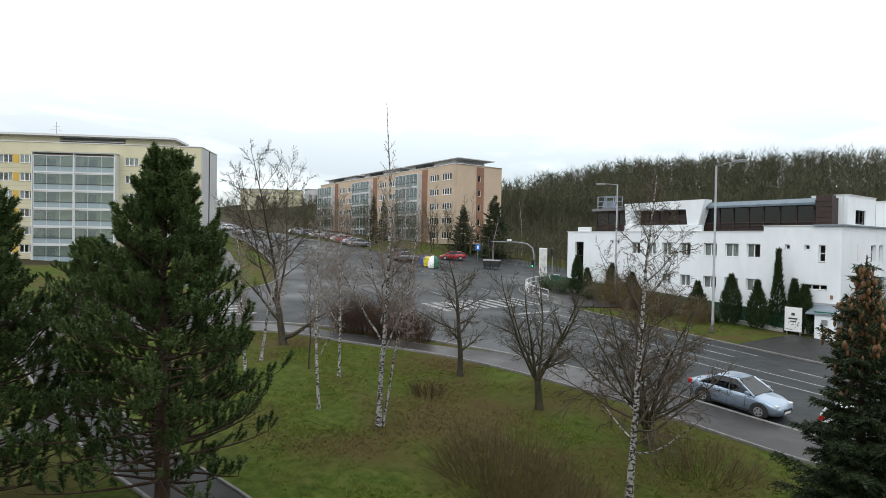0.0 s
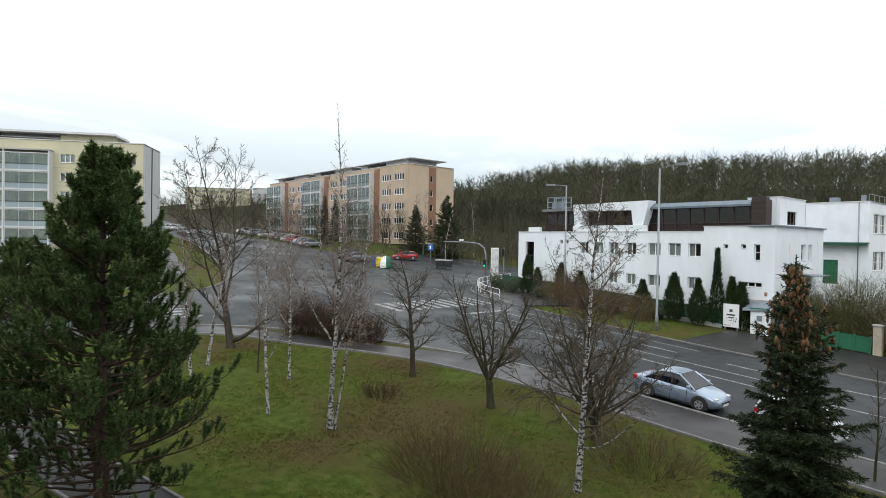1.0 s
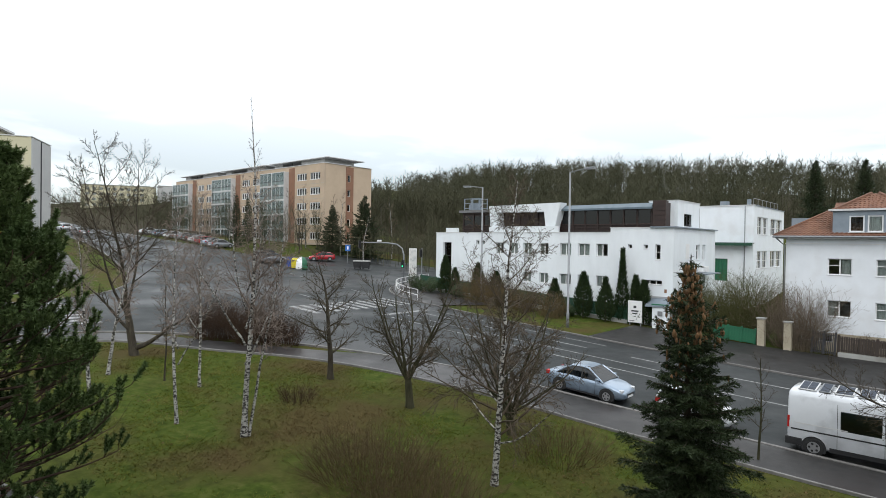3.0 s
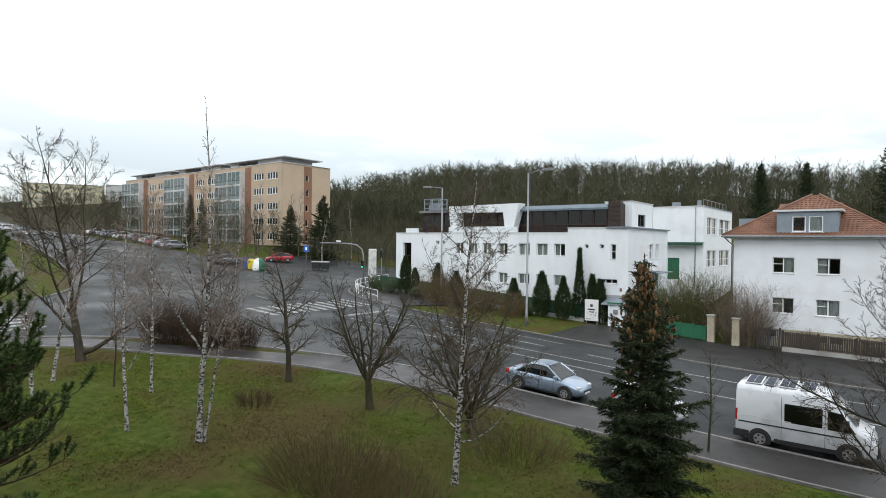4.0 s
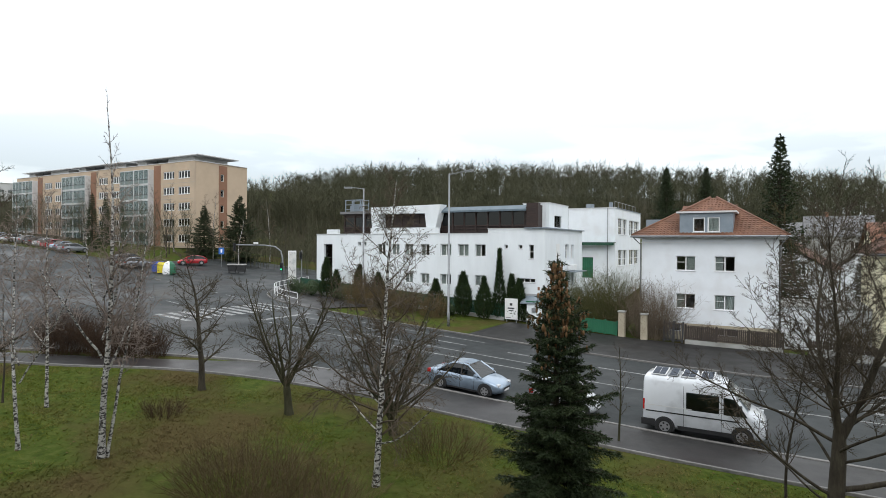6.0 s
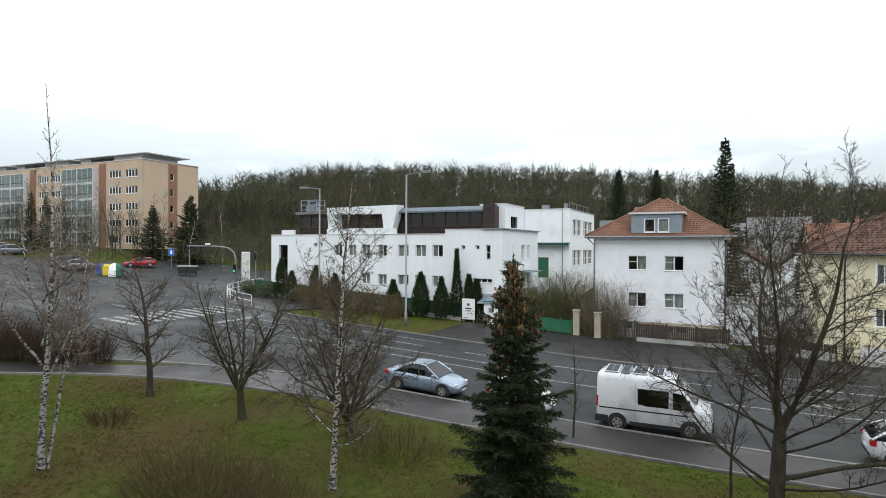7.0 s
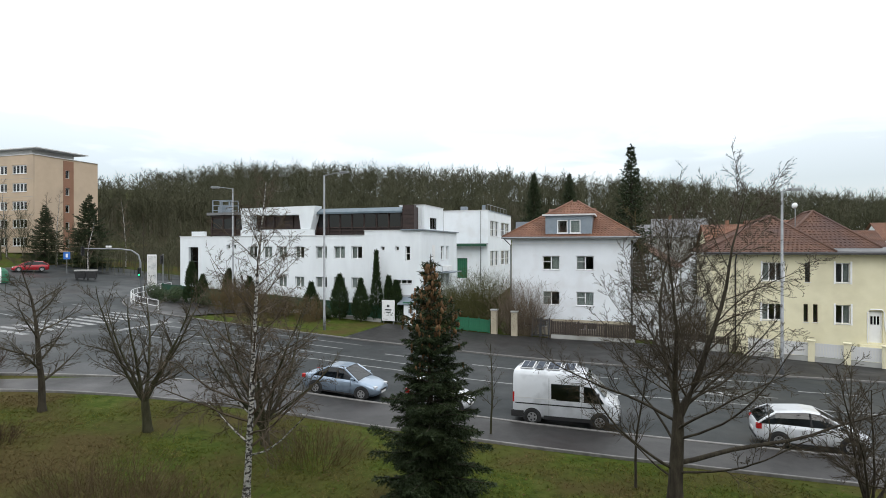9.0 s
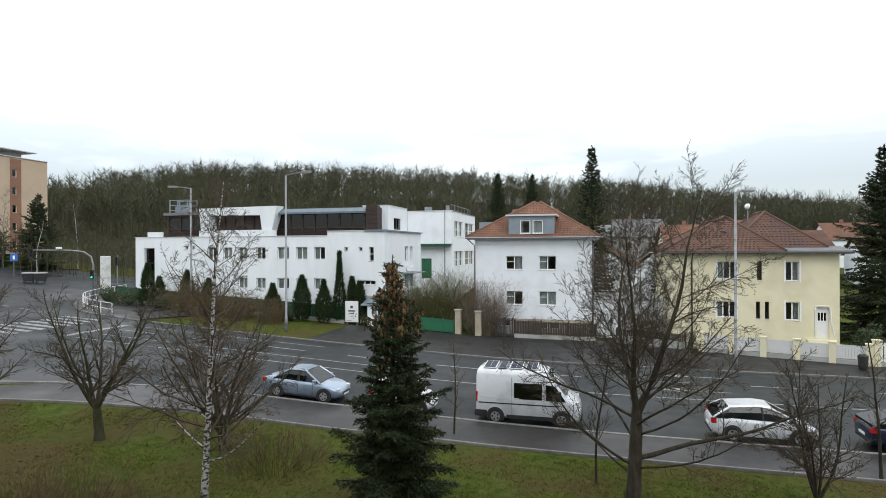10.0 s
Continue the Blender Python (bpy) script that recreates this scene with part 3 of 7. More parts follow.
# ---- the white office building, two storeys with a dark timber roof storey ----
def white_office():
    bx, by, bz = -45.5, 50.5, 0.6
    b = thing("office_building", Matrix.Translation((bx, by, bz)), "white rendered office building with a dark timber roof storey", "building")
    W, D, TOP = 27.6, 11.4, 8.55
    cols = [(8.65, 9.7), (10.45, 11.5), (12.15, 13.2), (14.15, 15.2), (16.5, 17.75), (18.5, 19.7), (20.4, 21.55)]
    up = [(1.1, 2.35, 3.6, 7.45)]
    small = [(5.95, 6.4, 7.25, 7.7), (6.7, 7.15, 7.25, 7.7), (23.5, 23.88, 7.08, 7.48), (24.97, 25.35, 7.08, 7.48), (26.0, 26.48, 6.15, 7.5)]
    big = [(x0, x1, 6.32, 7.5) for x0, x1 in cols]
    low = [(x0, x1, 3.45, 4.5) for x0, x1 in cols[2:]]
    strip = [(24.95, 26.65, 3.95, 4.36)]
    er = [(5.4, 6.5, 6.1, 7.55), (7.2, 8.1, 6.1, 7.55), (5.4, 6.4, 3.3, 4.7), (7.2, 8.1, 3.3, 4.7)]
    walls4(b, W, D, 0, TOP, 0.4, WHITE_WALL, up + small + big + low + strip, er)
    for k, (x0, x1, z0, z1) in enumerate(big + low):
        window(b, x0, z0, x1 - x0, z1 - z0, 2, curtain=0.97 if k % 3 else 0.4, set_in=0.2)
    for x0, x1, z0, z1 in small:
        window(b, x0, z0, x1 - x0, z1 - z0, 1, set_in=0.2, transom=0.5 if z1 - z0 > 1 else 0)
    for x0, x1, z0, z1 in strip:
        window(b, x0, z0, x1 - x0, z1 - z0, 3, set_in=0.2, frame_mat=FRAME)
    for x0, x1, z0, z1 in up:
        window(b, x0, z0, x1 - x0, z1 - z0, 1, set_in=0.3, frame_mat=DARK_STEEL, transom=0.6, sill=False)
    for x0, x1, z0, z1 in er:
        window(b, x0, z0, x1 - x0, z1 - z0, 1, rot=90, origin=(W, 0.4), set_in=0.2, transom=0.6)
    part("niche", boxes((W + 0.004, W + 0.03, 3.0, 3.9, 6.2, 7.6)), FRAME, b)
    part("plinth", boxes((25.5, W + 0.05, -0.06, -0.002, 0, 2.95), (W + 0.002, W + 0.06, -0.002, D, 0, 3.0)), GREY_WALL, b, "grey plinth")
    part("ramp_roof", loft_quad((25.7, -0.1, 2.75), (28.0, -0.1, 2.85), (28.0, -1.3, 2.3), (25.7, -1.3, 2.2), 0.1), ZINC, b, "grey sloping sheet roof by the fence")
    part("flat_roof", boxes((0.4, W - 0.4, 0.4, D - 0.4, TOP - 0.4, TOP - 0.15)), ROOF_FELT, b)
    part("floor_slab", boxes((0.4, W - 0.4, 0.4, D - 0.4, 4.9, 5.2)), ROOM, b)
    part("partition", boxes((0.4, W - 0.4, 5.0, 5.15, 0, 4.9), (0.4, W - 0.4, 5.0, 5.15, 5.2, 8.1)), ROOM, b)
    part("coping", boxes((-0.05, 21.75, -0.07, 0.47, TOP, TOP + 0.06)), SILL, b)
    part("parapet", boxes((21.8, W, 0.0, 0.4, TOP + 0.002, 8.98), (W - 0.4, W, 0.402, D, TOP + 0.002, 8.98)), WHITE_WALL, b)
    part("coping", boxes((21.76, 25.6, -0.07, 0.47, 8.982, 9.04)), SILL, b)
    part("coping", boxes((25.62, W + 0.25, -0.25, 0.47, 8.982, 9.08), (W - 0.5, W + 0.25, 0.472, D + 0.1, 8.982, 9.08)), ZINC, b, "dark grey sheet coping")
    part("roof_wall", boxes((1.5, 3.2, 0.0, 0.3, TOP + 0.062, 9.1)), WHITE_WALL, b)
    # timber storey, set back
    for x0, x1, zt in ((2.85, 7.6, 10.85), (15.7, 26.55, 11.25)):
        body = part("timber_storey", boxes((x0, x1, 1.4, D - 1.5, TOP - 0.2, zt)), DARK_WOOD, b, "dark brown timber cladding")
        n = int((x1 - x0) / 1.25)
        for k in range(n):
            xa = x0 + 0.15 + k * (x1 - x0 - 0.3) / n
            part("pane", boxes((xa + 0.1, xa + (x1 - x0 - 0.3) / n - 0.1, 1.36, 1.39, TOP + 0.75, zt - 0.4)), CAR_GLASS, body)
        for k in range(n + 1):
            xa = x0 + 0.1 + k * (x1 - x0 - 0.3) / n
            part("post", boxes((xa, xa + 0.12, 1.28, 1.41, TOP - 0.1, zt)), DARK_WOOD, body)
        for q in range(9):
            if q not in (3, 4, 5, 6):
                part("rail", boxes((x0, x1, 1.24, 1.3, TOP + 0.2 + q * 0.28, TOP + 0.3 + q * 0.28)), DARK_WOOD, body)
    end = part("timber_end", boxes((25.45, 26.6, 0.7, 1.38, TOP, 11.42)), DARK_WOOD, b, "slatted dark timber end wall")
    for q in range(6):
        part("slat", boxes((25.4, 26.64, 0.66, 0.698, TOP + 0.3 + 0.42 * q, TOP + 0.42 + 0.42 * q)), DARK_WOOD, end)
    # leaning sheet-metal roof edge over the long timber front
    bm = bmesh.new()
    prof = [(0.75, 10.72), (0.75, 10.9), (1.3, 11.28), (6.0, 11.45), (6.0, 11.25), (1.35, 11.1), (0.9, 10.74)]
    rings = [[bm.verts.new((x, y, zz)) for y, zz in prof] for x in (15.4, 25.38)]
    for k in range(len(prof)):
        bm.faces.new((rings[0][k], rings[0][(k + 1) % len(prof)], rings[1][(k + 1) % len(prof)], rings[1][k]))
    bm.faces.new(rings[0][::-1])
    bm.faces.new(rings[1])
    metal = part("metal_roof", bm, BLUE_SHEET, b, "blue-grey sheet-metal roof edge")
    for k in range(14):
        xs0 = 15.6 + k * 0.74
        part("seam", loft_quad((xs0, 0.76, 10.93), (xs0 + 0.04, 0.76, 10.93), (xs0 + 0.04, 1.3, 11.31), (xs0, 1.3, 11.31), 0.04), BLUE_SHEET, metal)
    part("metal_roof", boxes((2.6, 7.6, 1.0, 7.0, 10.86, 11.14)), ROOF_FELT, b)
    # white slanting box in the middle of the roof storey
    bm = bmesh.new()
    o = [(7.72, 9.2), (15.75, 9.2), (16.35, 11.55), (7.5, 11.45)]
    i = [(8.66, 9.22), (14.66, 9.22), (14.45, 10.7), (8.6, 10.74)]
    vo = [[bm.verts.new((x, y, zz)) for x, zz in o] for y in (0.25, 1.5)]
    vi = [[bm.verts.new((x, y, zz)) for x, zz in i] for y in (0.25, 1.5)]
    for k in range(4):
        k2 = (k + 1) % 4
        bm.faces.new((vo[0][k], vo[0][k2], vi[0][k2], vi[0][k]))
        bm.faces.new((vo[1][k], vi[1][k], vi[1][k2], vo[1][k2]))
        bm.faces.new((vo[0][k], vo[1][k], vo[1][k2], vo[0][k2]))
        bm.faces.new((vi[0][k], vi[0][k2], vi[1][k2], vi[1][k]))
    part("slanting_frame", bm, WHITE_WALL, b, "white slanting parapet frame")
    part("recess", boxes((7.8, 15.6, 1.52, 9.0, TOP, 11.2)), DARK_WOOD, b)
    for k in range(5):
        part("post", boxes((9.6 + 1.1 * k, 9.72 + 1.1 * k, 1.4, 1.5, 9.2, 10.75)), DARK_WOOD, b)
    part("parapet", boxes((7.7, 16.3, 0.0, 0.24, TOP + 0.062, 9.18)), WHITE_WALL, b)
    # stair head, white box with a dark-framed door in its side
    part("stair_head", boxes((24.6, 26.88, 2.0, 7.8, TOP, 11.45)), WHITE_WALL, b)
    part("stair_head", wall_mesh("stair_head", 5.8, TOP, 11.45, 0.3, [(1.6, 3.7, 9.2, 10.35)], WHITE_WALL), WHITE_WALL, b, at=Matrix.Translation((27.2, 2.0, 0)) @ Matrix.Rotation(radians(90), 4, "Z"))
    window(b, 1.6, 9.2, 2.1, 1.15, 2, rot=90, origin=(27.2, 2.0), set_in=0.1, frame_mat=DARK_STEEL, sill=False)
    part("coping", boxes((24.55, 27.26, 1.94, 7.86, 11.452, 11.52)), SILL, b)
    # plant cage on the roof
    cage = part("roof_plant", boxes((3.0, 4.4, 2.3, 3.1, 11.14, 11.9)), ZINC, b, "grey roof plant inside a steel cage")
    for y in (2.0, 3.2):
        for x in (2.5, 3.7, 4.9):
            part("cage_post", boxes((x, x + 0.09, y, y + 0.09, 11.14, 12.55)), ZINC, cage)
        for zz in (11.4, 11.95, 12.48):
            part("cage_rail", boxes((2.5, 4.99, y - 0.03, y - 0.002, zz, zz + 0.08)), ZINC, cage)
    part("air_conditioner", bevelled(boxes((W + 0.07, W + 0.5, 6.2, 7.0, 4.95, 5.5)), 0.03), FRAME, b)
    part("air_conditioner", bevelled(boxes((W + 0.07, W + 0.5, 7.2, 8.0, 4.95, 5.5)), 0.03), FRAME, b)
    part("canopy", boxes((W + 0.07, W + 1.3, 5.0, 9.0, 4.8, 4.9)), ZINC, b)
    part("sign_plate", boxes((26.9, 27.1, -0.05, -0.01, 3.3, 3.6)), BROWN_WALL, b, "small brown plate")


white_office()


# ---- white workshop with a green gate behind it ----
def workshop():
    b = thing("workshop_building", Matrix.Translation((-33.0, 72.8, 1.0)), "white flat-roofed workshop with a green gate", "building")
    W, D, T = 16.0, 15.2, 11.75
    gate = [(11.9, 13.3, 3.0, 5.6)]
    rw = [(y0 - 0.4, y1 - 0.4, z, z + 2.05) for y0, y1 in ((1.65, 4.0), (4.2, 6.5), (8.0, 10.9), (11.1, 14.0)) for z in (4.5, 8.5)]
    walls4(b, W, D, 0, T, 0.4, WHITE_WALL2, gate, rw)
    part("flat_roof", boxes((0.4, W - 0.4, 0.4, D - 0.4, T - 0.35, T - 0.1)), ROOF_FELT, b)
    part("coping", boxes((-0.08, W + 0.08, -0.08, 0.45, T, T + 0.1)), SILL, b)
    part("coping", boxes((W - 0.4, W + 0.08, 0.46, D, T, T + 0.1)), ZINC, b)
    part("gate_door", boxes(*[(11.9 + 0.28 * k, 12.16 + 0.28 * k, 0.15, 0.22, 3.0, 5.6) for k in range(5)]), GREEN_PAINT, b, "green ribbed gate")
    part("canopy", boxes((8.0, W + 0.1, -1.0, 0.0, 7.4, 7.5), (8.0, W + 0.1, -1.06, -1.0, 7.15, 7.5)), GREEN_MESH, b, "green canopy edge")
    for x0, x1, z0, z1 in rw:
        window(b, x0, z0, x1 - x0, z1 - z0, 2, rot=90, origin=(W, 0.4), set_in=0.15, transom=0.45, curtain=0.96 if z0 > 6 else 0)
    for k in range(7):
        part("roof_rail_post", tube(bmesh.new(), [(W - 0.3, 1 + 2 * k, T), (W - 0.3, 1 + 2 * k, T + 0.9)], 0.03, 5), STEEL, b)
    part("roof_rail", tube(bmesh.new(), [(W - 0.3, 1, T + 0.9), (W - 0.3, 13, T + 0.9)], 0.03, 5), STEEL, b)
    pipe_part("downpipe", b, [(W - 0.9, -0.08, T), (W - 0.9, -0.08, 2.0)], 0.05, STEEL)
    part("roof_vent", boxes((11.5, 12.3, 3, 4, T - 0.1, T + 0.8)), ZINC, b)
    part("roof_vent", boxes((14, 14.4, 5, 5.4, T - 0.1, T + 1.1)), ZINC, b)


workshop()


# ---- white house with a hipped tile roof and a dormer ----
def white_house():
    bx, by, bz = -9.7, 52.0, 0.0
    b = thing("detached_house", Matrix.Translation((bx, by, bz)), "white two-storey house with hipped brown tile roof and dormer", "house")
    W, D, T = 10.3, 10.5, 8.7
    ws = rows_of_windows([2.8, 5.75], [6.0, 2.85], 1.5, 1.22)
    lows = [(1.1, 2.0, 0.9, 1.45), (2.3, 3.2, 0.9, 1.45), (5.7, 6.5, 0.75, 1.35), (6.7, 7.5, 0.75, 1.35)]
    walls4(b, W, D, 1.6, T, 0.4, WHITE_WALL2, ws, [], [(3, 4.4, 6.0, 7.2)])
    walls4(b, W - 0.1, D, 0, 1.6, 0.4, BEIGE_WALL, lows, name="plinth")
    for n, (x0, x1, z0, z1) in enumerate(ws):
        window(b, x0, z0, x1 - x0, z1 - z0, 2, set_in=0.15, transom=0.0, curtain=(-0.45, 0.45, 0.4, 0.95)[n])
        part("glazing_bar", boxes((x0 + 0.06, x0 + 0.72, 0.145, 0.21, z0 + 0.68, z0 + 0.73)), FRAME, b)
    for x0, x1, z0, z1 in lows:
        window(b, x0, z0, x1 - x0, z1 - z0, 1, set_in=0.1, sill=False)
    part("floor_slab", boxes((0.4, W - 0.4, 0.4, D - 0.4, 4.6, 4.9), (0.4, W - 0.4, 0.4, D - 0.4, 1.5, 1.75)), ROOM, b)
    part("partition", boxes((0.4, W - 0.4, 4.4, 4.5, 1.8, 4.6), (0.4, W - 0.4, 4.4, 4.5, 4.9, 8.6)), ROOM, b)
    part("eave", boxes((-0.6, W + 0.6, -0.6, D + 0.6, T, T + 0.16)), FRAME, b)
    part("cornice", boxes((-0.05, W + 0.05, -0.06, 0.0, T - 0.42, T - 0.36)), FRAME, b)
    e, z0, z1 = 0.7, T + 0.17, T + 3.65
    A, B, C, Dd = (-e, -e, z0), (W + e, -e, z0), (W + e, D + e, z0), (-e, D + e, z0)
    r1, r2 = (W / 2 - 0.25, D / 2, z1), (W / 2 + 0.25, D / 2, z1)
    roof_solid(b, [(A, B, r2, r1), (B, C, r2, r2), (C, Dd, r1, r2), (Dd, A, r1, r1)], TILE)
    for p, q in ((A, r1), (B, r2), (C, r2), (Dd, r1)):
        pipe_part("hip_ridge", b, [Vector(p) + Vector((0, 0, 0.07)), Vector(q) + Vector((0, 0, 0.1))], 0.11, TILE, 7)
    part("dormer", wall_mesh("dormer", 4.0, T + 0.2, T + 2.05, 0.2, [(1.02, 1.94, T + 0.5, T + 1.7), (2.12, 3.04, T + 0.5, T + 1.7)], ZINC), ZINC, b, "grey sheet-metal dormer", at=(3.1, -0.35, 0))
    part("dormer_cheek", boxes((3.1, 3.25, -0.14, 3.6, T + 0.2, T + 2.05), (6.95, 7.1, -0.14, 3.6, T + 0.2, T + 2.05)), ZINC, b)
    bm = bmesh.new()
    box(bm, 2.85, 7.35, -0.6, 4.2, T + 2.06, T + 2.2)
    part("dormer_roof", bm, SILL, b, "pale flat dormer roof")
    for x in (4.12, 5.22):
        window(b, x, T + 0.5, 0.92, 1.2, 1, origin=(0, -0.35), set_in=0.05, curtain=0.97 if x > 5 else 0, bar=0.09)
    part("side_dormer", boxes((-0.3, 2.2, 3.5, 7.0, T + 0.3, T + 1.75)), ZINC, b)
    part("gutter", tube(bmesh.new(), [(-0.78, -0.78, T + 0.14), (W + 0.78, -0.78, T + 0.14)], 0.08, 8), STEEL, b)
    pipe_part("downpipe", b, [(-0.6, -0.75, T + 0.1), (-0.35, -0.5, T - 0.2), (-0.06, -0.12, T - 0.55), (-0.06, -0.12, 0.2)], 0.055, STEEL)
    pipe_part("downpipe", b, [(W + 0.6, -0.75, T + 0.1), (W + 0.1, -0.12, T - 0.55), (W + 0.1, -0.12, 0.2)], 0.055, STEEL)
    # low wing beside the house
    part("side_wing", boxes((W + 0.1, W + 6.6, 1.0, 8, 0, 3.3)), WHITE_WALL2, b)
    part("terrace_edge", boxes((W + 0.05, W + 6.75, 0.85, 8.1, 3.3, 3.45)), CONCRETE, b)
    part("garage_door", boxes((W + 2.6, W + 5.2, 0.95, 0.99, 0.05, 2.2)), SILL, b, "pale garage door")


white_house()


# ---- cream double house ----
def cream_house():
    bx, by, bz = 6.6, 49.0, -0.1
    b = thing("cream_house", Matrix.Translation((bx, by, bz)), "cream rendered house with twin hipped dark tile roofs", "house")
    W, D, T = 11.8, 11.0, 7.5
    wins = [(3.46, 4.82, 5.55, 6.93, 3), (8.22, 9.13, 5.47, 6.93, 2), (3.42, 4.77, 2.6, 3.84, 3), (8.22, 9.15, 2.5, 3.86, 2)]
    slits = [(6.26, 6.6, 5.5, 6.93), (6.17, 6.47, 2.55, 3.86), (6.79, 7.09, 2.55, 3.86)]
    door = [(10.28, 11.13, 1.2, 3.5)]
    walls4(b, W, D, 0, T, 0.4, CREAM_WALL, [w[:4] for w in wins] + slits + door)
    for n, (x0, x1, z0, z1, lv) in enumerate(wins):
        window(b, x0, z0, x1 - x0, z1 - z0, lv, set_in=0.15, curtain=0.35 if n % 2 == 0 else -0.4)
        for xb in (x0 - 0.12, x1):
            part("window_band", boxes((xb, xb + 0.12, -0.03, 0.0, z0 - 0.1, z1 + 0.1)), FRAME, b)
    for x0, x1, z0, z1 in slits:
        window(b, x0, z0, x1 - x0, z1 - z0, 1, set_in=0.15, frame_mat=DARK_WOOD)
    d = part("front_door", boxes((10.28, 11.13, 0.2, 0.26, 1.2, 3.5)), FRAME, b, "white front door with small panes")
    for k in range(3):
        part("pane", boxes((10.43 + 0.2 * k, 10.56 + 0.2 * k, 0.185, 0.199, 2.5, 3.1)), CAR_GLASS, d)
    part("door_arch", tube(bmesh.new(), [(10.2, -0.03, 1.2), (10.2, -0.03, 3.4), (10.35, -0.03, 3.6), (11.05, -0.03, 3.6), (11.2, -0.03, 3.4), (11.25, -0.03, 2.4), (11.45, -0.03, 1.4)], 0.045, 6), FRAME, b)
    part("floor_slab", boxes((0.4, W - 0.4, 0.4, D - 0.4, 4.3, 4.6)), ROOM, b)
    part("partition", boxes((0.4, W - 0.4, 4.4, 4.5, 0, 4.3), (0.4, W - 0.4, 4.4, 4.5, 4.6, 7.4)), ROOM, b)
    part("eave", boxes((-0.6, W + 0.6, -0.6, D + 0.6, T, T + 0.15)), FRAME, b)
    e, z0 = 0.65, T + 0.16
    for x0, x1, zt, y0, y1, ax, ay, zb in ((-e, 8.1, T + 3.05, -e, D + e, 4.85, 4.2, z0), (4.6, 11.4, T + 3.4, 1.0, D + e + 1, 8.05, 5.0, z0 + 0.3)):
        A, B, C, Dd = (x0, y0, zb), (x1, y0, zb), (x1, y1, zb), (x0, y1, zb)
        r1, r2 = (ax, ay, zt), (ax, ay + 2.6, zt)
        roof_solid(b, [(A, B, r1, r1), (B, C, r2, r1), (C, Dd, r2, r2), (Dd, A, r1, r2)], TILE_DARK)
        for p, q in ((A, r1), (B, r1), (C, r2), (Dd, r2)):
            pipe_part("hip_ridge", b, [Vector(p) + Vector((0, 0, 0.07)), Vector(q) + Vector((0, 0, 0.1))], 0.11, TILE_DARK, 7)
        pipe_part("hip_ridge", b, [Vector(r1) + Vector((0, 0, 0.1)), Vector(r2) + Vector((0, 0, 0.1))], 0.11, TILE_DARK, 7)
    part("sheet_roof", loft_quad((7.4, 1.6, z0 + 0.42), (W + e, 1.6, z0 + 0.42), (W + e, -e, z0 + 0.1), (7.4, -e, z0 + 0.1), 0.08), ROOF_FELT, b, "low dark roof strip")
    part("sheet_roof", loft_quad((11.2, D, z0 + 0.41), (W + e, D, z0 + 0.1), (W + e, 1.62, z0 + 0.1), (11.2, 1.62, z0 + 0.41), 0.08), ROOF_FELT, b)
    part("gutter", tube(bmesh.new(), [(-0.7, -0.72, T + 0.12), (W + 0.7, -0.72, T + 0.12)], 0.08, 8), DARK_STEEL, b)
    pipe_part("downpipe", b, [(1.6, -0.7, T + 0.1), (1.6, -0.1, T - 0.5), (1.6, -0.1, 0.1)], 0.055, DARK_STEEL)
    part("satellite_dish", tube(bmesh.new(), [(6.3, 3.0, T + 3.85), (6.22, 2.93, T + 3.87), (6.2, 2.9, T + 3.88)], [0.24, 0.18, 0.02], 16), FRAME, b, "white satellite dish on a mast", smooth=True)
    pipe_part("mast", b, [(6.35, 3.1, T + 1.6), (6.35, 3.1, T + 3.9)], 0.03, STEEL)
    # steps up to the door
    for k in range(5):
        part("step", boxes((9.6, 11.6, -1.6 + 0.3 * k, -0.02, 0.22 * k, 0.22 * (k + 1))), CREAM_WALL, b)


cream_house()


# ---- tan panel block uphill ----
def glazed_balcony(b, x, z, w, h, mat, rot=0, origin=(0, 0), bays=3):
    turn = Matrix.Translation((origin[0], origin[1], 0)) @ Matrix.Rotation(radians(rot), 4, "Z")
    bal = new("balcony")
    bal.parent = b
    bal.matrix_basis = turn @ Matrix.Translation((x, 0, z))
    key = ("bal", round(w, 1), round(h, 1), mat.name, bays)
    if key not in SHARED:
        fr = boxes((0, w, -1.22, 0, 0, 0.22), (0, 0.12, -1.2, 0, 0.22, h), (w - 0.12, w, -1.2, 0, 0.22, h), (0.12, w - 0.12, -1.2, -1.12, h - 0.12, h))
        for k in range(1, bays):
            box(fr, w * k / bays - 0.025, w * k / bays + 0.025, -1.19, -1.14, 0.14, h - 0.12)
        SHARED[key] = (mesh_of("balcony_frame", fr, SILL), mesh_of("parapet_panel", boxes((0.06, w - 0.06, -1.17, -1.15, 0.14, 1.0)), mat), mesh_of("pane", boxes((0.04, w / bays - 0.04, -1.165, -1.155, 1.08, h - 0.13)), GLASS_GREEN), mesh_of("handrail", boxes((0.12, w - 0.12, -1.23, -1.2, 1.0, 1.1)), DARK_STEEL))
    a, p, g, hr = SHARED[key]
    part("balcony_frame", a, SILL, bal)
    part("parapet_panel", p, mat, bal)
    part("handrail", hr, DARK_STEEL, bal)
    for k in range(bays):
        part("pane", g, GLASS_GREEN, bal, at=(w * k / bays, 0, 0)).visible_shadow = False


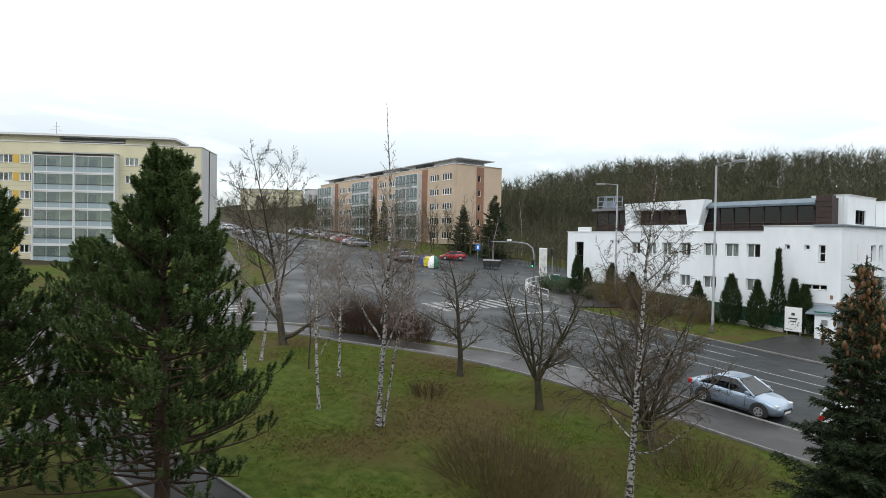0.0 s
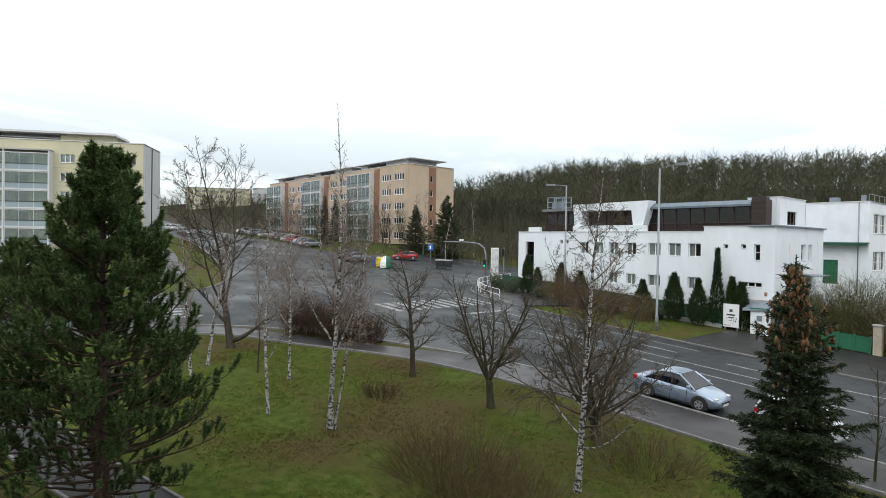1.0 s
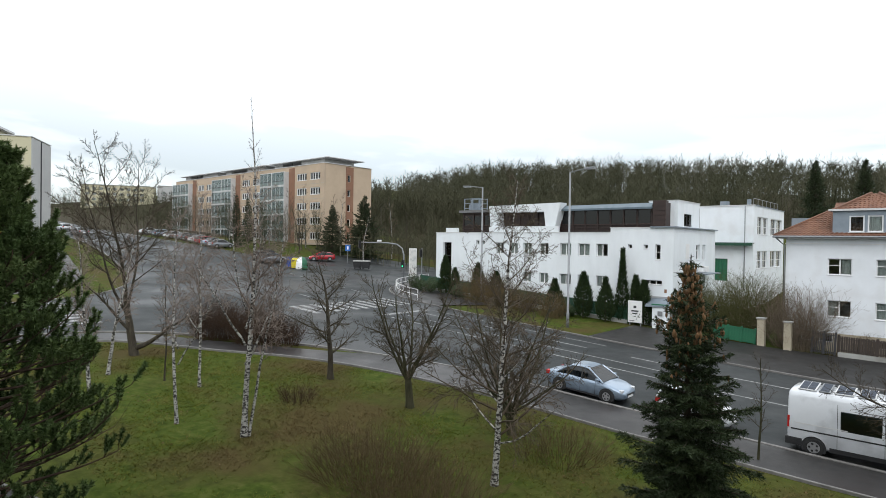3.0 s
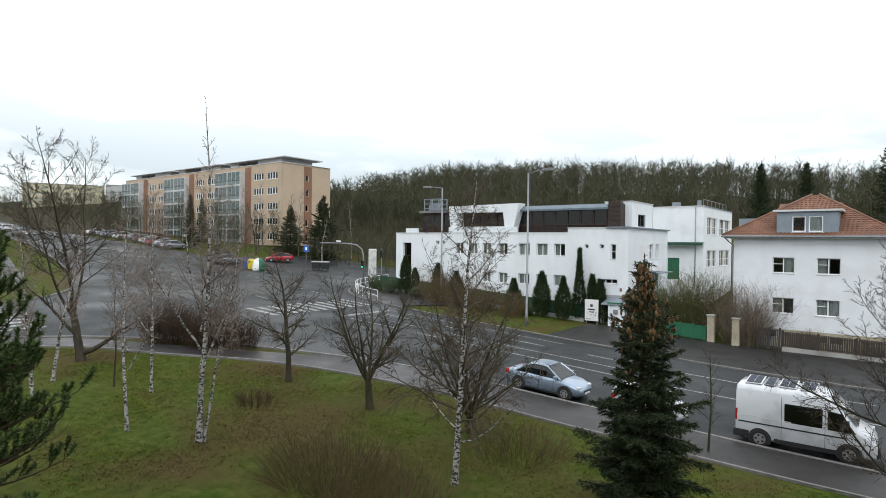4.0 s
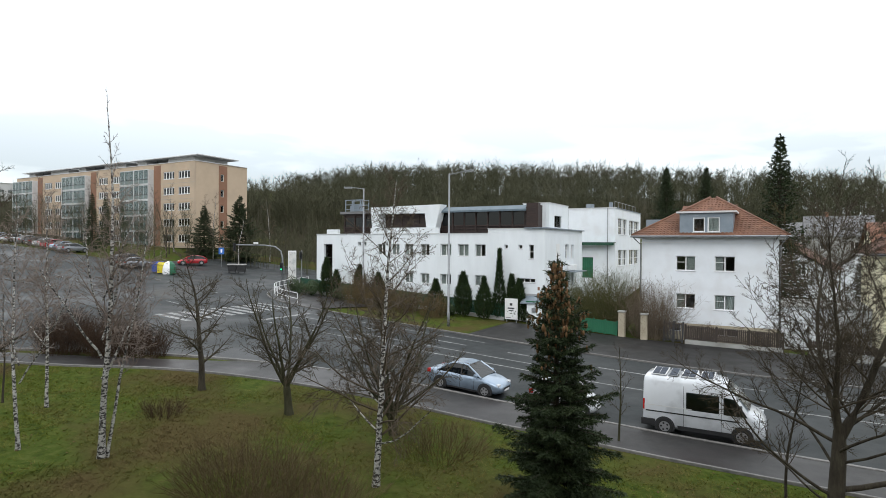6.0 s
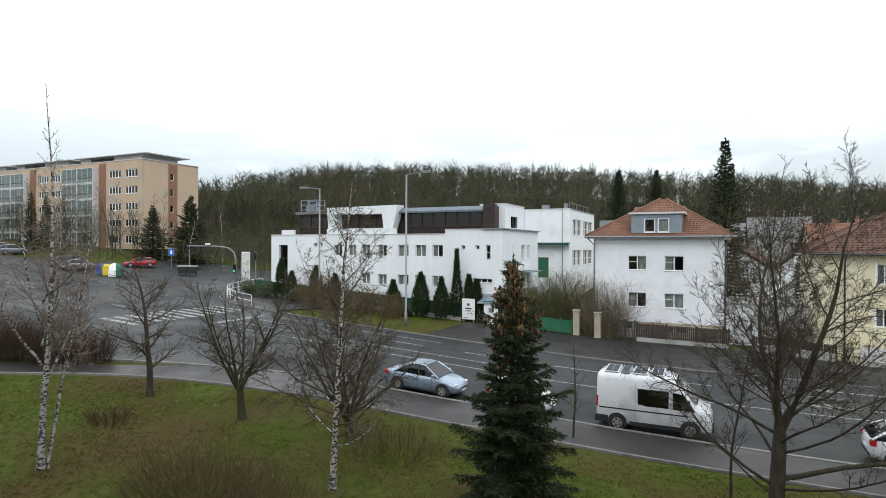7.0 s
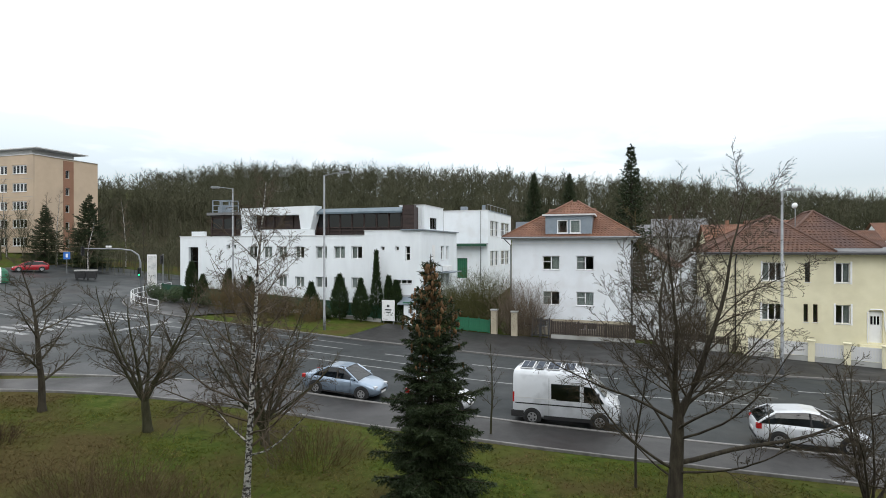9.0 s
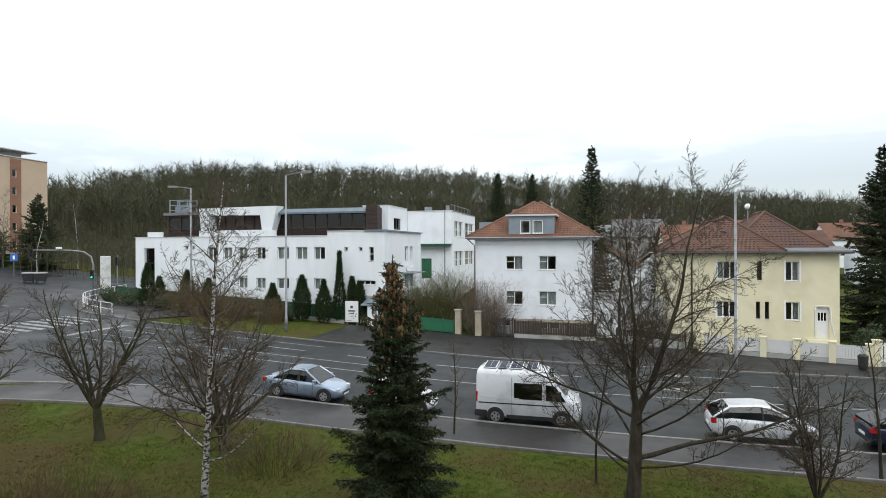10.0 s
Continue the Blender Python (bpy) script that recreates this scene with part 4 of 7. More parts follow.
def panel_block(name, m, label, sections, storeys, wall_mat, strip_mat, sec_w=22.67, depth=12.6, balmat=None, base_h=0.2, sh=3.1):
    b = thing(name, m, label, "apartment building")
    W = sections * sec_w
    T = base_h + storeys * sh + 1.0
    front, bal, pan = [], [], []
    for s in range(sections):
        o = W - (s + 1) * sec_w
        for f in range(storeys):
            z = base_h + f * sh + 0.9
            for x in (sec_w - 4.9, sec_w - 9.6):
                front.append((o + x, o + x + 3.5, z, z + 1.5))
            bal.append((o + 0.35, base_h + f * sh + 0.05))
            bal.append((o + 5.2, base_h + f * sh + 0.05))
    holes = front + [(x + 0.5, x + 2.6, z + 0.2, z + 2.3) for x, z in bal]
    gab = [(5.6, 6.4, base_h + f * sh + 0.7, base_h + f * sh + 2.1) for f in range(storeys)]
    walls4(b, W, depth, 0, T, 0.35, wall_mat, holes, gab, [])
    for x0, x1, z0, z1 in front:
        window(b, x0, z0, x1 - x0, z1 - z0, 4, set_in=0.12, curtain=random.choice((0, 0.3, -0.35, 0.9)), bar=0.13)
    for x, z in bal:
        glazed_balcony(b, x, z, 4.8, sh - 0.06, balmat or PARAPET)
    part("floor_slab", boxes(*[(0.4, W - 0.4, 0.4, depth - 0.4, base_h + f * sh - 0.1, base_h + f * sh + 0.1) for f in range(storeys)]), ROOM, b)
    part("partition", boxes((0.4, W - 0.4, 5.0, 5.15, 0.1, T - 0.6)), ROOM, b)
    for s in range(sections):
        o = W - (s + 1) * sec_w
        part("strip", boxes((o + 10.2, o + 12.3, -0.05, -0.005, 0.3, T - 0.3)), strip_mat, b, "brown facade strip")
    part("gable_strip", wall_mesh("gable_strip", 2.0, 0.3, T - 0.3, 0.05, gab, strip_mat, x0=5.2), strip_mat, b, at=Matrix.Translation((W + 0.06, 0.35, 0)) @ Matrix.Rotation(radians(90), 4, "Z"))
    for f in range(storeys):
        part("panel_joint", boxes((0, W, -0.012, -0.003, base_h + f * sh + 0.02, base_h + f * sh + 0.07)), CONCRETE, b)
    for z0 in gab:
        window(b, z0[0], z0[2], z0[1] - z0[0], z0[3] - z0[2], 1, rot=90, origin=(W, 0.35), set_in=0.1, sill=False)
    part("flat_roof", boxes((0.3, W - 0.3, 0.3, depth - 0.3, T - 0.3, T - 0.05)), ROOF_FELT, b)
    part("coping", boxes((-0.1, W + 0.15, -0.1, 0.4, T, T + 0.12)), SILL, b)
    part("coping", boxes((W - 0.35, W + 0.16, 0.41, depth, T, T + 0.12)), SILL, b)
    for s in range(sections):
        o = W - (s + 1) * sec_w
        for x0, x1 in ((11.5, sec_w - 3.0), (1.2, 4.2)):
            part("roof_house", boxes((o + x0, o + x1, 2.2, depth - 2.5, T - 0.04, T + 1.3)), SILL, b, "white roof storey walls")
        part("roof_slab", bevelled(boxes((o + 0.6, o + sec_w - 0.4, 0.9, depth - 1.6, T + 1.302, T + 1.5)), 0.04), SILL, b, "pale slab over the roof storey")
        part("roof_rail", boxes((o + 4.2, o + 11.5, 2.3, 2.36, T + 0.7, T + 0.78), (o + 7.8, o + 7.9, 2.3, 2.36, T, T + 1.3)), DARK_STEEL, b)
    return b


panel_block("apartment_block", Matrix.Translation((-96 - 68, 72, 7.2)), "tan panel apartment block with brown strips and glazed balconies", 3, 5, TAN_WALL, BROWN_WALL)


def yellow_block(m):
    b = thing("apartment_block", m, "pale yellow panel apartment block with glazed balconies", "apartment building")
    W, D, T, sh = 52.0, 8.4, 18.95, 2.73
    zs = [T - 3.2 - sh * f for f in range(6)]
    cols = [W - 3.0, W - 6.0, W - 8.8, W - 11.4, W - 26.6, W - 29.6, W - 32.4, W - 35.4]
    wins = [(x, x + 2.0, z, z + 1.25) for x in cols for z in zs]
    bal = [(x, z - 1.5) for x in (W - 24.05, W - 18.15, W - 50.0, W - 44.0) for z in zs]
    doors = [(x + q, x + q + 1.8, z + 0.2, z + 2.3) for x, z in bal for q in (0.8,)]
    walls4(b, W, D, 0, T, 0.35, YELLOW_WALL, wins + doors)
    for x0, x1, z0, z1 in wins:
        window(b, x0, z0, 2.0, 1.25, 3, set_in=0.1, curtain=random.choice((0, 0.3, 0.9, -0.4)), bar=0.08)
    for x, z in bal:
        glazed_balcony(b, x, z, 5.75, sh - 0.04, SILL_GLASS, bays=3)
    for x in (W - 24.22, W - 18.3, W - 12.4):
        part("balcony_pier", boxes((x, x + 0.15, -1.32, -0.002, 0.2, T - 1.7)), SILL, b)
    part("balcony_head", boxes((W - 24.25, W - 12.2, -1.34, -0.002, T - 1.7, T - 1.5)), CONCRETE, b)
    for x in (W - 3.85, W - 27.55, W - 33.3):
        for z in zs:
            part("infill_panel", boxes((x, x + 0.8, -0.03, -0.004, z, z + 1.25)), OCHRE, b, "ochre panel between windows")
    part("floor_slab", boxes(*[(0.4, W - 0.4, 0.4, D - 0.4, z - 1.5, z - 1.3) for z in zs]), ROOM, b)
    part("partition", boxes((0.4, W - 0.4, 4.0, 4.15, 0.1, T - 0.6)), ROOM, b)
    part("gable_cladding", boxes((W + 0.01, W + 0.1, 0.02, D, 0.2, T - 0.1)), GABLE_GREY, b, "pale grey gable cladding")
    part("downpipe", boxes((W + 0.1, W + 0.22, 3.7, 3.85, 0.2, T - 0.1)), DARK_STEEL, b)
    for z in zs:
        part("panel_joint", boxes((0, W, -0.012, -0.003, z - 0.78, z - 0.74)), CONCRETE, b)
    part("flat_roof", boxes((0.3, W - 0.3, 0.3, D - 0.3, T - 0.3, T - 0.05)), ROOF_FELT, b)
    part("coping", boxes((-0.1, W + 0.15, -0.1, 0.4, T, T + 0.12)), SILL, b)
    part("coping", boxes((W - 0.35, W + 0.16, 0.41, D, T, T + 0.12)), SILL, b)
    part("roof_house", boxes((W - 12, W - 4.8, 1.6, D - 2, T, T + 1.2), (W - 52, W - 21.7, 1.6, D - 2, T, T + 1.2)), YELLOW_WALL, b)
    part("roof_slab", boxes((0, W - 4.2, 0.6, D - 1.2, T + 1.2, T + 1.5)), SILL, b, "grey slab over the roof storey")
    # black box in place of the dark opening between the roof houses
    part("roof_wall", boxes((W - 21.7, W - 12, 3.2, 3.5, T, T + 0.55)), BLACK_PLASTIC, b)
    for k in range(4):
        part("skylight", loft_quad((W - 21.6 + 2.4 * k, 1.6, T + 0.62), (W - 19.4 + 2.4 * k, 1.6, T + 0.62), (W - 19.4 + 2.4 * k, 3.3, T + 1.15), (W - 21.6 + 2.4 * k, 3.3, T + 1.15), 0.06), FRAME, b, "white sloping skylight")
    pipe_part("antenna", b, [(W - 23.5, 4, T + 1.5), (W - 23.5, 4, T + 3.9)], 0.04, STEEL, 5)
    part("antenna_arm", boxes((W - 24.4, W - 22.6, 3.97, 4.03, T + 2.6, T + 2.65), (W - 24.0, W - 23.0, 3.97, 4.03, T + 3.2, T + 3.25)), STEEL, b)


# half diffuse pale blue, standing in for reflections on the balcony parapets
SILL_GLASS = clear_glass("parapet_glass", (0.6, 0.7, 0.74), 0.05, haze=(0.52, 0.64, 0.69, 0.5))
FD = Vector((6.4, 11.3, 0)).normalized()
fa = math.degrees(math.atan2(FD.y, FD.x))
yellow_block(Matrix.Translation((-96.1, 22.2, 2.9)) @ Matrix.Rotation(radians(fa), 4, "Z") @ Matrix.Translation((-52, 0, 0)))

# unseen block from whose upper floor the street is seen: a plain wall added behind the camera, also cutting light from
# there
tagged(part("wall_south", boxes((-11.5, 45.0, -9.0, -1.3, -0.5, 17.0)), CONCRETE), "plain unseen wall added behind the camera for the apartment block", "wall", kind="structure")

# ---- trees ----
class Wood:
    """Collects tapered tubes and small blades as plain arrays."""

    def __init__(self, seed):
        self.v, self.f = [], []
        self.r = random.Random(seed)

    def tube(self, pts, radii, sides):
        base = len(self.v)
        n = len(pts)
        for i in range(n):
            d = pts[min(i + 1, n - 1)] - pts[max(i - 1, 0)]
            d = d.normalized() if d.length > 1e-6 else Vector((0, 0, 1))
            a = d.cross(Vector((0.31, 0.17, 1)) if abs(d.z) < 0.92 else Vector((1, 0.2, 0))).normalized()
            b = d.cross(a)
            for k in range(sides):
                q = 2 * math.pi * k / sides
                self.v.append(tuple(pts[i] + (a * math.cos(q) + b * math.sin(q)) * radii[i]))
        for i in range(n - 1):
            for k in range(sides):
                k2 = (k + 1) % sides
                self.f.append((base + i * sides + k, base + i * sides + k2, base + (i + 1) * sides + k2, base + (i + 1) * sides + k))

    def blade(self, p, d, w, l):
        base = len(self.v)
        s = d.cross(Vector((self.r.uniform(-1, 1), self.r.uniform(-1, 1), self.r.uniform(-1, 1)))).normalized() * w * 0.5
        self.v += [tuple(p - s), tuple(p + s), tuple(p + d * l)]
        self.f.append((base, base + 1, base + 2))

    def leaf(self, p, n, size):
        base = len(self.v)
        a = n.orthogonal().normalized()
        a.rotate(Matrix.Rotation(self.r.uniform(0, 6.3), 3, n))
        b = n.cross(a)
        self.v += [tuple(p - a * size), tuple(p + b * size * 0.5), tuple(p + a * size), tuple(p - b * size * 0.5)]
        self.f.append((base, base + 1, base + 2, base + 3))


def wander(r, p, d, length, segs, bend, lift):
    pts = [p.copy()]
    d = d.normalized()
    for _ in range(segs):
        d = (d + Vector((r.gauss(0, bend), r.gauss(0, bend), r.gauss(0, bend) + lift))).normalized()
        p = p + d * (length / segs)
        pts.append(p.copy())
    return pts, d


def grow(w, pts, r0, r1, level, spec):
    """Side branches off the polyline pts, level by level."""
    if level >= len(spec):
        return
    s = spec[level]
    r = w.r
    total = sum((b - a).length for a, b in zip(pts, pts[1:]))
    n = s["n"] * r.uniform(0.75, 1.25)
    if level:
        n = min(n, total * (0, 9, 14, 22)[min(level, 3)])
    n = max(1, int(n))
    for i in range(n):
        u = s["from"] + (1.0 - s["from"]) * (i + r.random()) / n
        u = min(u, 0.995)
        x = u * (len(pts) - 1)
        k = int(x)
        p = pts[k].lerp(pts[k + 1], x - k)
        d = (pts[k + 1] - pts[k]).normalized()
        side = d.orthogonal().normalized()
        side.rotate(Matrix.Rotation(r.uniform(0, 2 * math.pi) if level else i * 2.4 + r.uniform(-0.5, 0.5), 3, d))
        a = radians(s["angle"] * r.uniform(0.7, 1.3))
        way = d * math.cos(a) + side * math.sin(a)
        ln = s["len"] * (s.get("shape", lambda t: 1 - 0.6 * t)(u)) * r.uniform(0.65, 1.25)
        if s.get("rel", False):
            ln *= total
        if s["sides"] == 1:
            w.blade(p, (way + Vector((0, 0, s["lift"] * 2))).normalized(), s["rmin"] * 3.4, ln)
            continue
        rr = max(s["rmin"], (r0 + (r1 - r0) * u) * s["ratio"])
        bp, _ = wander(r, p, way, ln, s["segs"], s["bend"], s["lift"])
        m = len(bp)
        w.tube(bp, [rr + (s["rmin"] * 0.6 - rr) * q / (m - 1) for q in range(m)], s["sides"])
        grow(w, bp, rr, s["rmin"] * 0.6, level + 1, spec)


def bare_tree(name, x, y, height, radius, spec, label, bark=None, twig=None, lean=(0, 0), seed=1, trunk_bend=0.03, stems=1, fork=0.0, dz=0.0, top=0.012, group="bare trees on the lawn", low=()):
    """A leafless tree: trunk (one or several stems from a fork), crown of limbs and twigs."""
    bark, twig = bark or BARK, twig or TWIG
    t = thing(name, Matrix.Translation((x, y, ground_z(x, y) + dz)), label, "tree", group)
    tr, cr = Wood(seed), Wood(seed + 71)
    r = tr.r
    lines = []
    base = Vector((0, 0, -0.15))
    if stems == 1:
        pts, _ = wander(r, base, Vector((lean[0], lean[1], 1)), height, 14, trunk_bend, 0.02)
        lines.append((pts, radius, top))
        rad = [radius * (1.35 if i == 0 else 1) * (1 - i / 14) + top * i / 14 for i in range(15)]
        tr.tube(pts, rad, 9)
    else:
        foot, d = wander(r, base, Vector((lean[0], lean[1], 1)), max(fork, 0.3), 4, trunk_bend, 0.02)
        tr.tube(foot, [radius * 1.4, radius * 1.05, radius * 0.97, radius * 0.9, radius * 0.72], 9)
        for k in range(stems):
            q = 2 * math.pi * k / stems + r.uniform(-0.4, 0.4)
            out = Vector((math.cos(q), math.sin(q), 0)) * r.uniform(0.35, 0.8)
            pts, _ = wander(r, foot[-1] - Vector((0, 0, 0.22)), out + Vector((lean[0], lean[1], 1)), (height - fork) * r.uniform(0.8, 1.05), 12, 0.055, 0.05)
            rr = radius * (0.68 if k == 0 else r.uniform(0.42, 0.58))
            lines.append((pts, rr, top))
            tr.tube(pts, [rr + (top - rr) * (i / 12) ** 0.65 for i in range(13)], 8)
    for pts, r0, r1 in lines:
        grow(cr, pts, r0, r1, 0, spec)
    for z0, way, ln, rr in low:
        pts, _ = wander(r, Vector((lean[0] * z0, lean[1] * z0, z0)), Vector(way), ln, 12, 0.07, 0.035)
        tr.tube(pts, [rr + (0.012 - rr) * i / 12 for i in range(13)], 7)
        grow(cr, pts, rr, 0.012, 1, [None] + [dict(spec[1], n=13, len=0.3, **{"from": 0.35})] + list(spec[2:]))
    part("trunk", raw("trunk", tr.v, tr.f, bark, True), bark, t)
    part("crown", raw("crown", cr.v, cr.f, twig), twig, t)
    return t


def lv(n, angle, length, rmin, ratio, segs, bend, lift, sides, start=0.2, rel=False, shape=None):
    d = {"n": n, "angle": angle, "len": length, "rmin": rmin, "ratio": ratio, "segs": segs, "bend": bend, "lift": lift, "sides": sides, "from": start, "rel": rel}
    if shape:
        d["shape"] = shape
    return d


# tall oval crown, broad spreading crown, vase-shaped crown, round crown, birch, far tree, sapling
OVAL = [lv(18, 54, 0.46, 0.014, 0.45, 9, 0.08, 0.06, 6, 0.2, True, lambda u: 1.15 - 0.85 * u), lv(13, 44, 0.4, 0.008, 0.5, 6, 0.08, 0.03, 4, 0.12, True), lv(7, 38, 0.5, 0.006, 0.6, 3, 0.07, 0.02, 3, 0.1, True), lv(5, 32, 0.6, 0.005, 0.7, 3, 0.1, 0.0, 1, 0.05, True)]
BROAD = [lv(24, 50, 0.46, 0.01, 0.28, 10, 0.085, 0.06, 6, 0.03, True, lambda u: 1.2 - 0.75 * u), lv(19, 46, 0.36, 0.006, 0.42, 7, 0.1, 0.02, 4, 0.1, True), lv(9, 42, 0.5, 0.005, 0.6, 4, 0.09, 0.01, 3, 0.1, True), lv(5, 34, 0.6, 0.005, 0.7, 3, 0.1, 0.0, 1, 0.05, True)]
VASE = [lv(11, 46, 0.42, 0.012, 0.5, 7, 0.07, 0.02, 5, 0.12, True), lv(13, 42, 0.42, 0.0068, 0.5, 5, 0.08, 0.01, 4, 0.1, True), lv(6, 38, 0.5, 0.0058, 0.6, 3, 0.08, 0.0, 3, 0.1, True), lv(4, 32, 0.6, 0.005, 0.7, 3, 0.1, 0.0, 1, 0.05, True)]
ROUND = [lv(18, 62, 0.46, 0.015, 0.5, 7, 0.07, 0.03, 5, 0.22, True, lambda u: 1.2 - 0.8 * u), lv(13, 44, 0.42, 0.0085, 0.5, 5, 0.08, 0.01, 4, 0.1, True), lv(6, 40, 0.5, 0.006, 0.6, 3, 0.08, 0.0, 3, 0.1, True), lv(5, 34, 0.6, 0.005, 0.7, 3, 0.1, 0.0, 1, 0.05, True)]
BIRCHES = [lv(30, 40, 0.25, 0.008, 0.4, 6, 0.07, 0.06, 4, 0.36, True, lambda u: 1.15 - 0.8 * u), lv(10, 42, 0.45, 0.006, 0.5, 4, 0.1, -0.04, 3, 0.1, True), lv(6, 40, 0.6, 0.005, 0.6, 2, 0.1, -0.12, 3, 0.1, True), lv(6, 34, 0.7, 0.0047, 0.7, 3, 0.1, -0.12, 1, 0.05, True)]
BIRCH_TALL = [lv(32, 40, 0.24, 0.008, 0.4, 6, 0.07, 0.06, 4, 0.3, True, lambda u: max(0.05, 1.15 - 1.2 * u)), lv(10, 42, 0.45, 0.006, 0.5, 4, 0.1, -0.04, 3, 0.1, True), lv(6, 40, 0.6, 0.005, 0.6, 2, 0.1, -0.12, 3, 0.1, True), lv(6, 34, 0.7, 0.0047, 0.7, 3, 0.1, -0.12, 1, 0.05, True)]
BIRCH_WIDE = [lv(46, 50, 0.32, 0.01, 0.42, 7, 0.08, 0.05, 4, 0.16, True, lambda u: 1.15 - 0.85 * u), lv(11, 44, 0.45, 0.006, 0.5, 5, 0.1, -0.04, 3, 0.1, True), lv(6, 40, 0.6, 0.005, 0.6, 3, 0.1, -0.12, 3, 0.1, True), lv(6, 34, 0.7, 0.0047, 0.7, 3, 0.1, -0.12, 1, 0.05, True)]
FARTREE = [lv(14, 46, 0.26, 0.014, 0.42, 5, 0.08, 0.05, 4, 0.2, True, lambda u: 1.1 - 0.8 * u), lv(8, 42, 0.45, 0.011, 0.5, 3, 0.1, -0.03, 3, 0.1, True), lv(7, 40, 0.6, 0.008, 0.6, 2, 0.12, -0.08, 1, 0.05, True)]
GARDEN = [lv(20, 42, 0.34, 0.014, 0.42, 5, 0.1, 0.06, 4, 0.12, True, lambda u: 1.15 - 0.75 * u), lv(9, 42, 0.45, 0.009, 0.5, 3, 0.1, 0.0, 3, 0.1, True), lv(6, 40, 0.6, 0.006, 0.6, 2, 0.12, -0.04, 1, 0.05, True)]
SLIM = [lv(16, 42, 0.26, 0.007, 0.42, 5, 0.08, 0.06, 4, 0.3, True), lv(8, 40, 0.45, 0.0055, 0.5, 4, 0.1, 0.02, 3, 0.1, True), lv(7, 34, 0.6, 0.0045, 0.6, 3, 0.1, 0.0, 1, 0.05, True)]

# the lawn in front of the windows
bare_tree("birch_tree", -18.75, 10.85, 12.3, 0.115, BIRCH_TALL, "tall slender birch with white bark, bare in winter", BIRCH, TWIG_WHITE, (0.01, 0.0), 3, 0.02, top=0.004, low=((2.6, (0.45, 0.6, 1.1), 3.6, 0.05), (3.3, (-0.35, -0.5, 1.3), 3.4, 0.045), (3.9, (0.5, 0.3, 1.3), 3.6, 0.042), (4.6, (-0.4, -0.3, 1.5), 3.2, 0.036), (5.2, (0.35, 0.5, 1.5), 3.0, 0.034)))
bare_tree("birch_tree", -18.68, 10.98, 7.8, 0.06, BIRCHES, "thin birch stem beside the tall birch", BIRCH, TWIG_WHITE, (0.07, 0.1), 4, 0.03)
bare_tree("birch_tree", -21.4, 9.6, 8.2, 0.07, BIRCHES, "slender birch with white bark, bare in winter", BIRCH, TWIG_WHITE, (-0.02, 0.02), 5, 0.03, low=((2.2, (0.5, 0.3, 0.9), 2.4, 0.03), (2.8, (-0.5, -0.3, 0.9), 2.2, 0.03)))
bare_tree("birch_tree", -25.2, 12.3, 8.8, 0.07, BIRCHES, "slender birch with white bark, bare in winter", BIRCH, TWIG_WHITE, (0.01, 0.02), 6, 0.03, low=((2.4, (-0.5, -0.4, 0.9), 2.6, 0.03), (3.0, (0.5, 0.4, 0.9), 2.4, 0.03)))
bare_tree("birch_tree", -26.3, 8.2, 6.8, 0.09, BIRCHES, "birch with pale bark near the side street", BIRCH, TWIG_WHITE, (0, -0.07), 7, 0.05)
bare_tree("birch_tree", -29.4, 9.9, 6.8, 0.09, BIRCHES, "birch with pale bark near the side street", BIRCH, TWIG_WHITE, (0, -0.04), 8, 0.05)
bare_tree("young_tree", -27.0, 11.5, 4.6, 0.045, SLIM, "thin young tree, leafless", BARK, TWIG, (0, 0.0), 9, 0.03)
bare_tree("maple_tree", -32.4, 12.2, 11.9, 0.2, OVAL, "tall dark leafless tree with a forked trunk", BARK, TWIG, (-0.12, -0.17), 13, 0.04, 3, 2.6, low=((0.35, (0.6, 0.85, 0.3), 3.4, 0.16), (1.4, (-0.6, -0.8, 0.9), 4.2, 0.09)))
bare_tree("lime_tree", -22.8, 17.8, 6.3, 0.16, ROUND, "round-crowned leafless tree by the footway", BARK, TWIG_LIME, (0, 0), 15, 0.04)
bare_tree("lime_tree", -17.3, 17.9, 6.4, 0.17, VASE, "vase-shaped leafless tree with rising limbs", BARK_GREEN, TWIG_LIME, (0, 0), 17, 0.05, 6, 1.5)
bare_tree("lime_tree", -12.5, 18.7, 6.9, 0.18, VASE, "many-stemmed dark leafless tree behind a birch", BARK_GREEN, TWIG_LIME, (0.03, 0.02), 19, 0.05, 6, 1.0, low=((0.9, (0.9, 0.5, 0.6), 3.6, 0.06), (1.1, (-0.8, -0.6, 0.6), 3.2, 0.05)))
bare_tree("birch_tree", -10.35, 14.65, 9.8, 0.115, BIRCH_WIDE, "tall birch with white bark above the shrubs", BIRCH, TWIG_BIRCH, (0.02, 0.03), 21, 0.022, low=((1.7, (-0.8, 0.0, 0.5), 2.3, 0.028), (1.3, (0.9, 0.4, 0.1), 2.6, 0.03), (2.6, (-0.5, -0.5, 0.7), 2.4, 0.025), (3.2, (0.7, 0.2, 0.8), 2.6, 0.025)))
bare_tree("young_tree", -4.9, 23.4, 4.0, 0.05, SLIM, "young street tree beside the spruce", BARK_GREEN, TWIG, (0, 0), 23, 0.03)
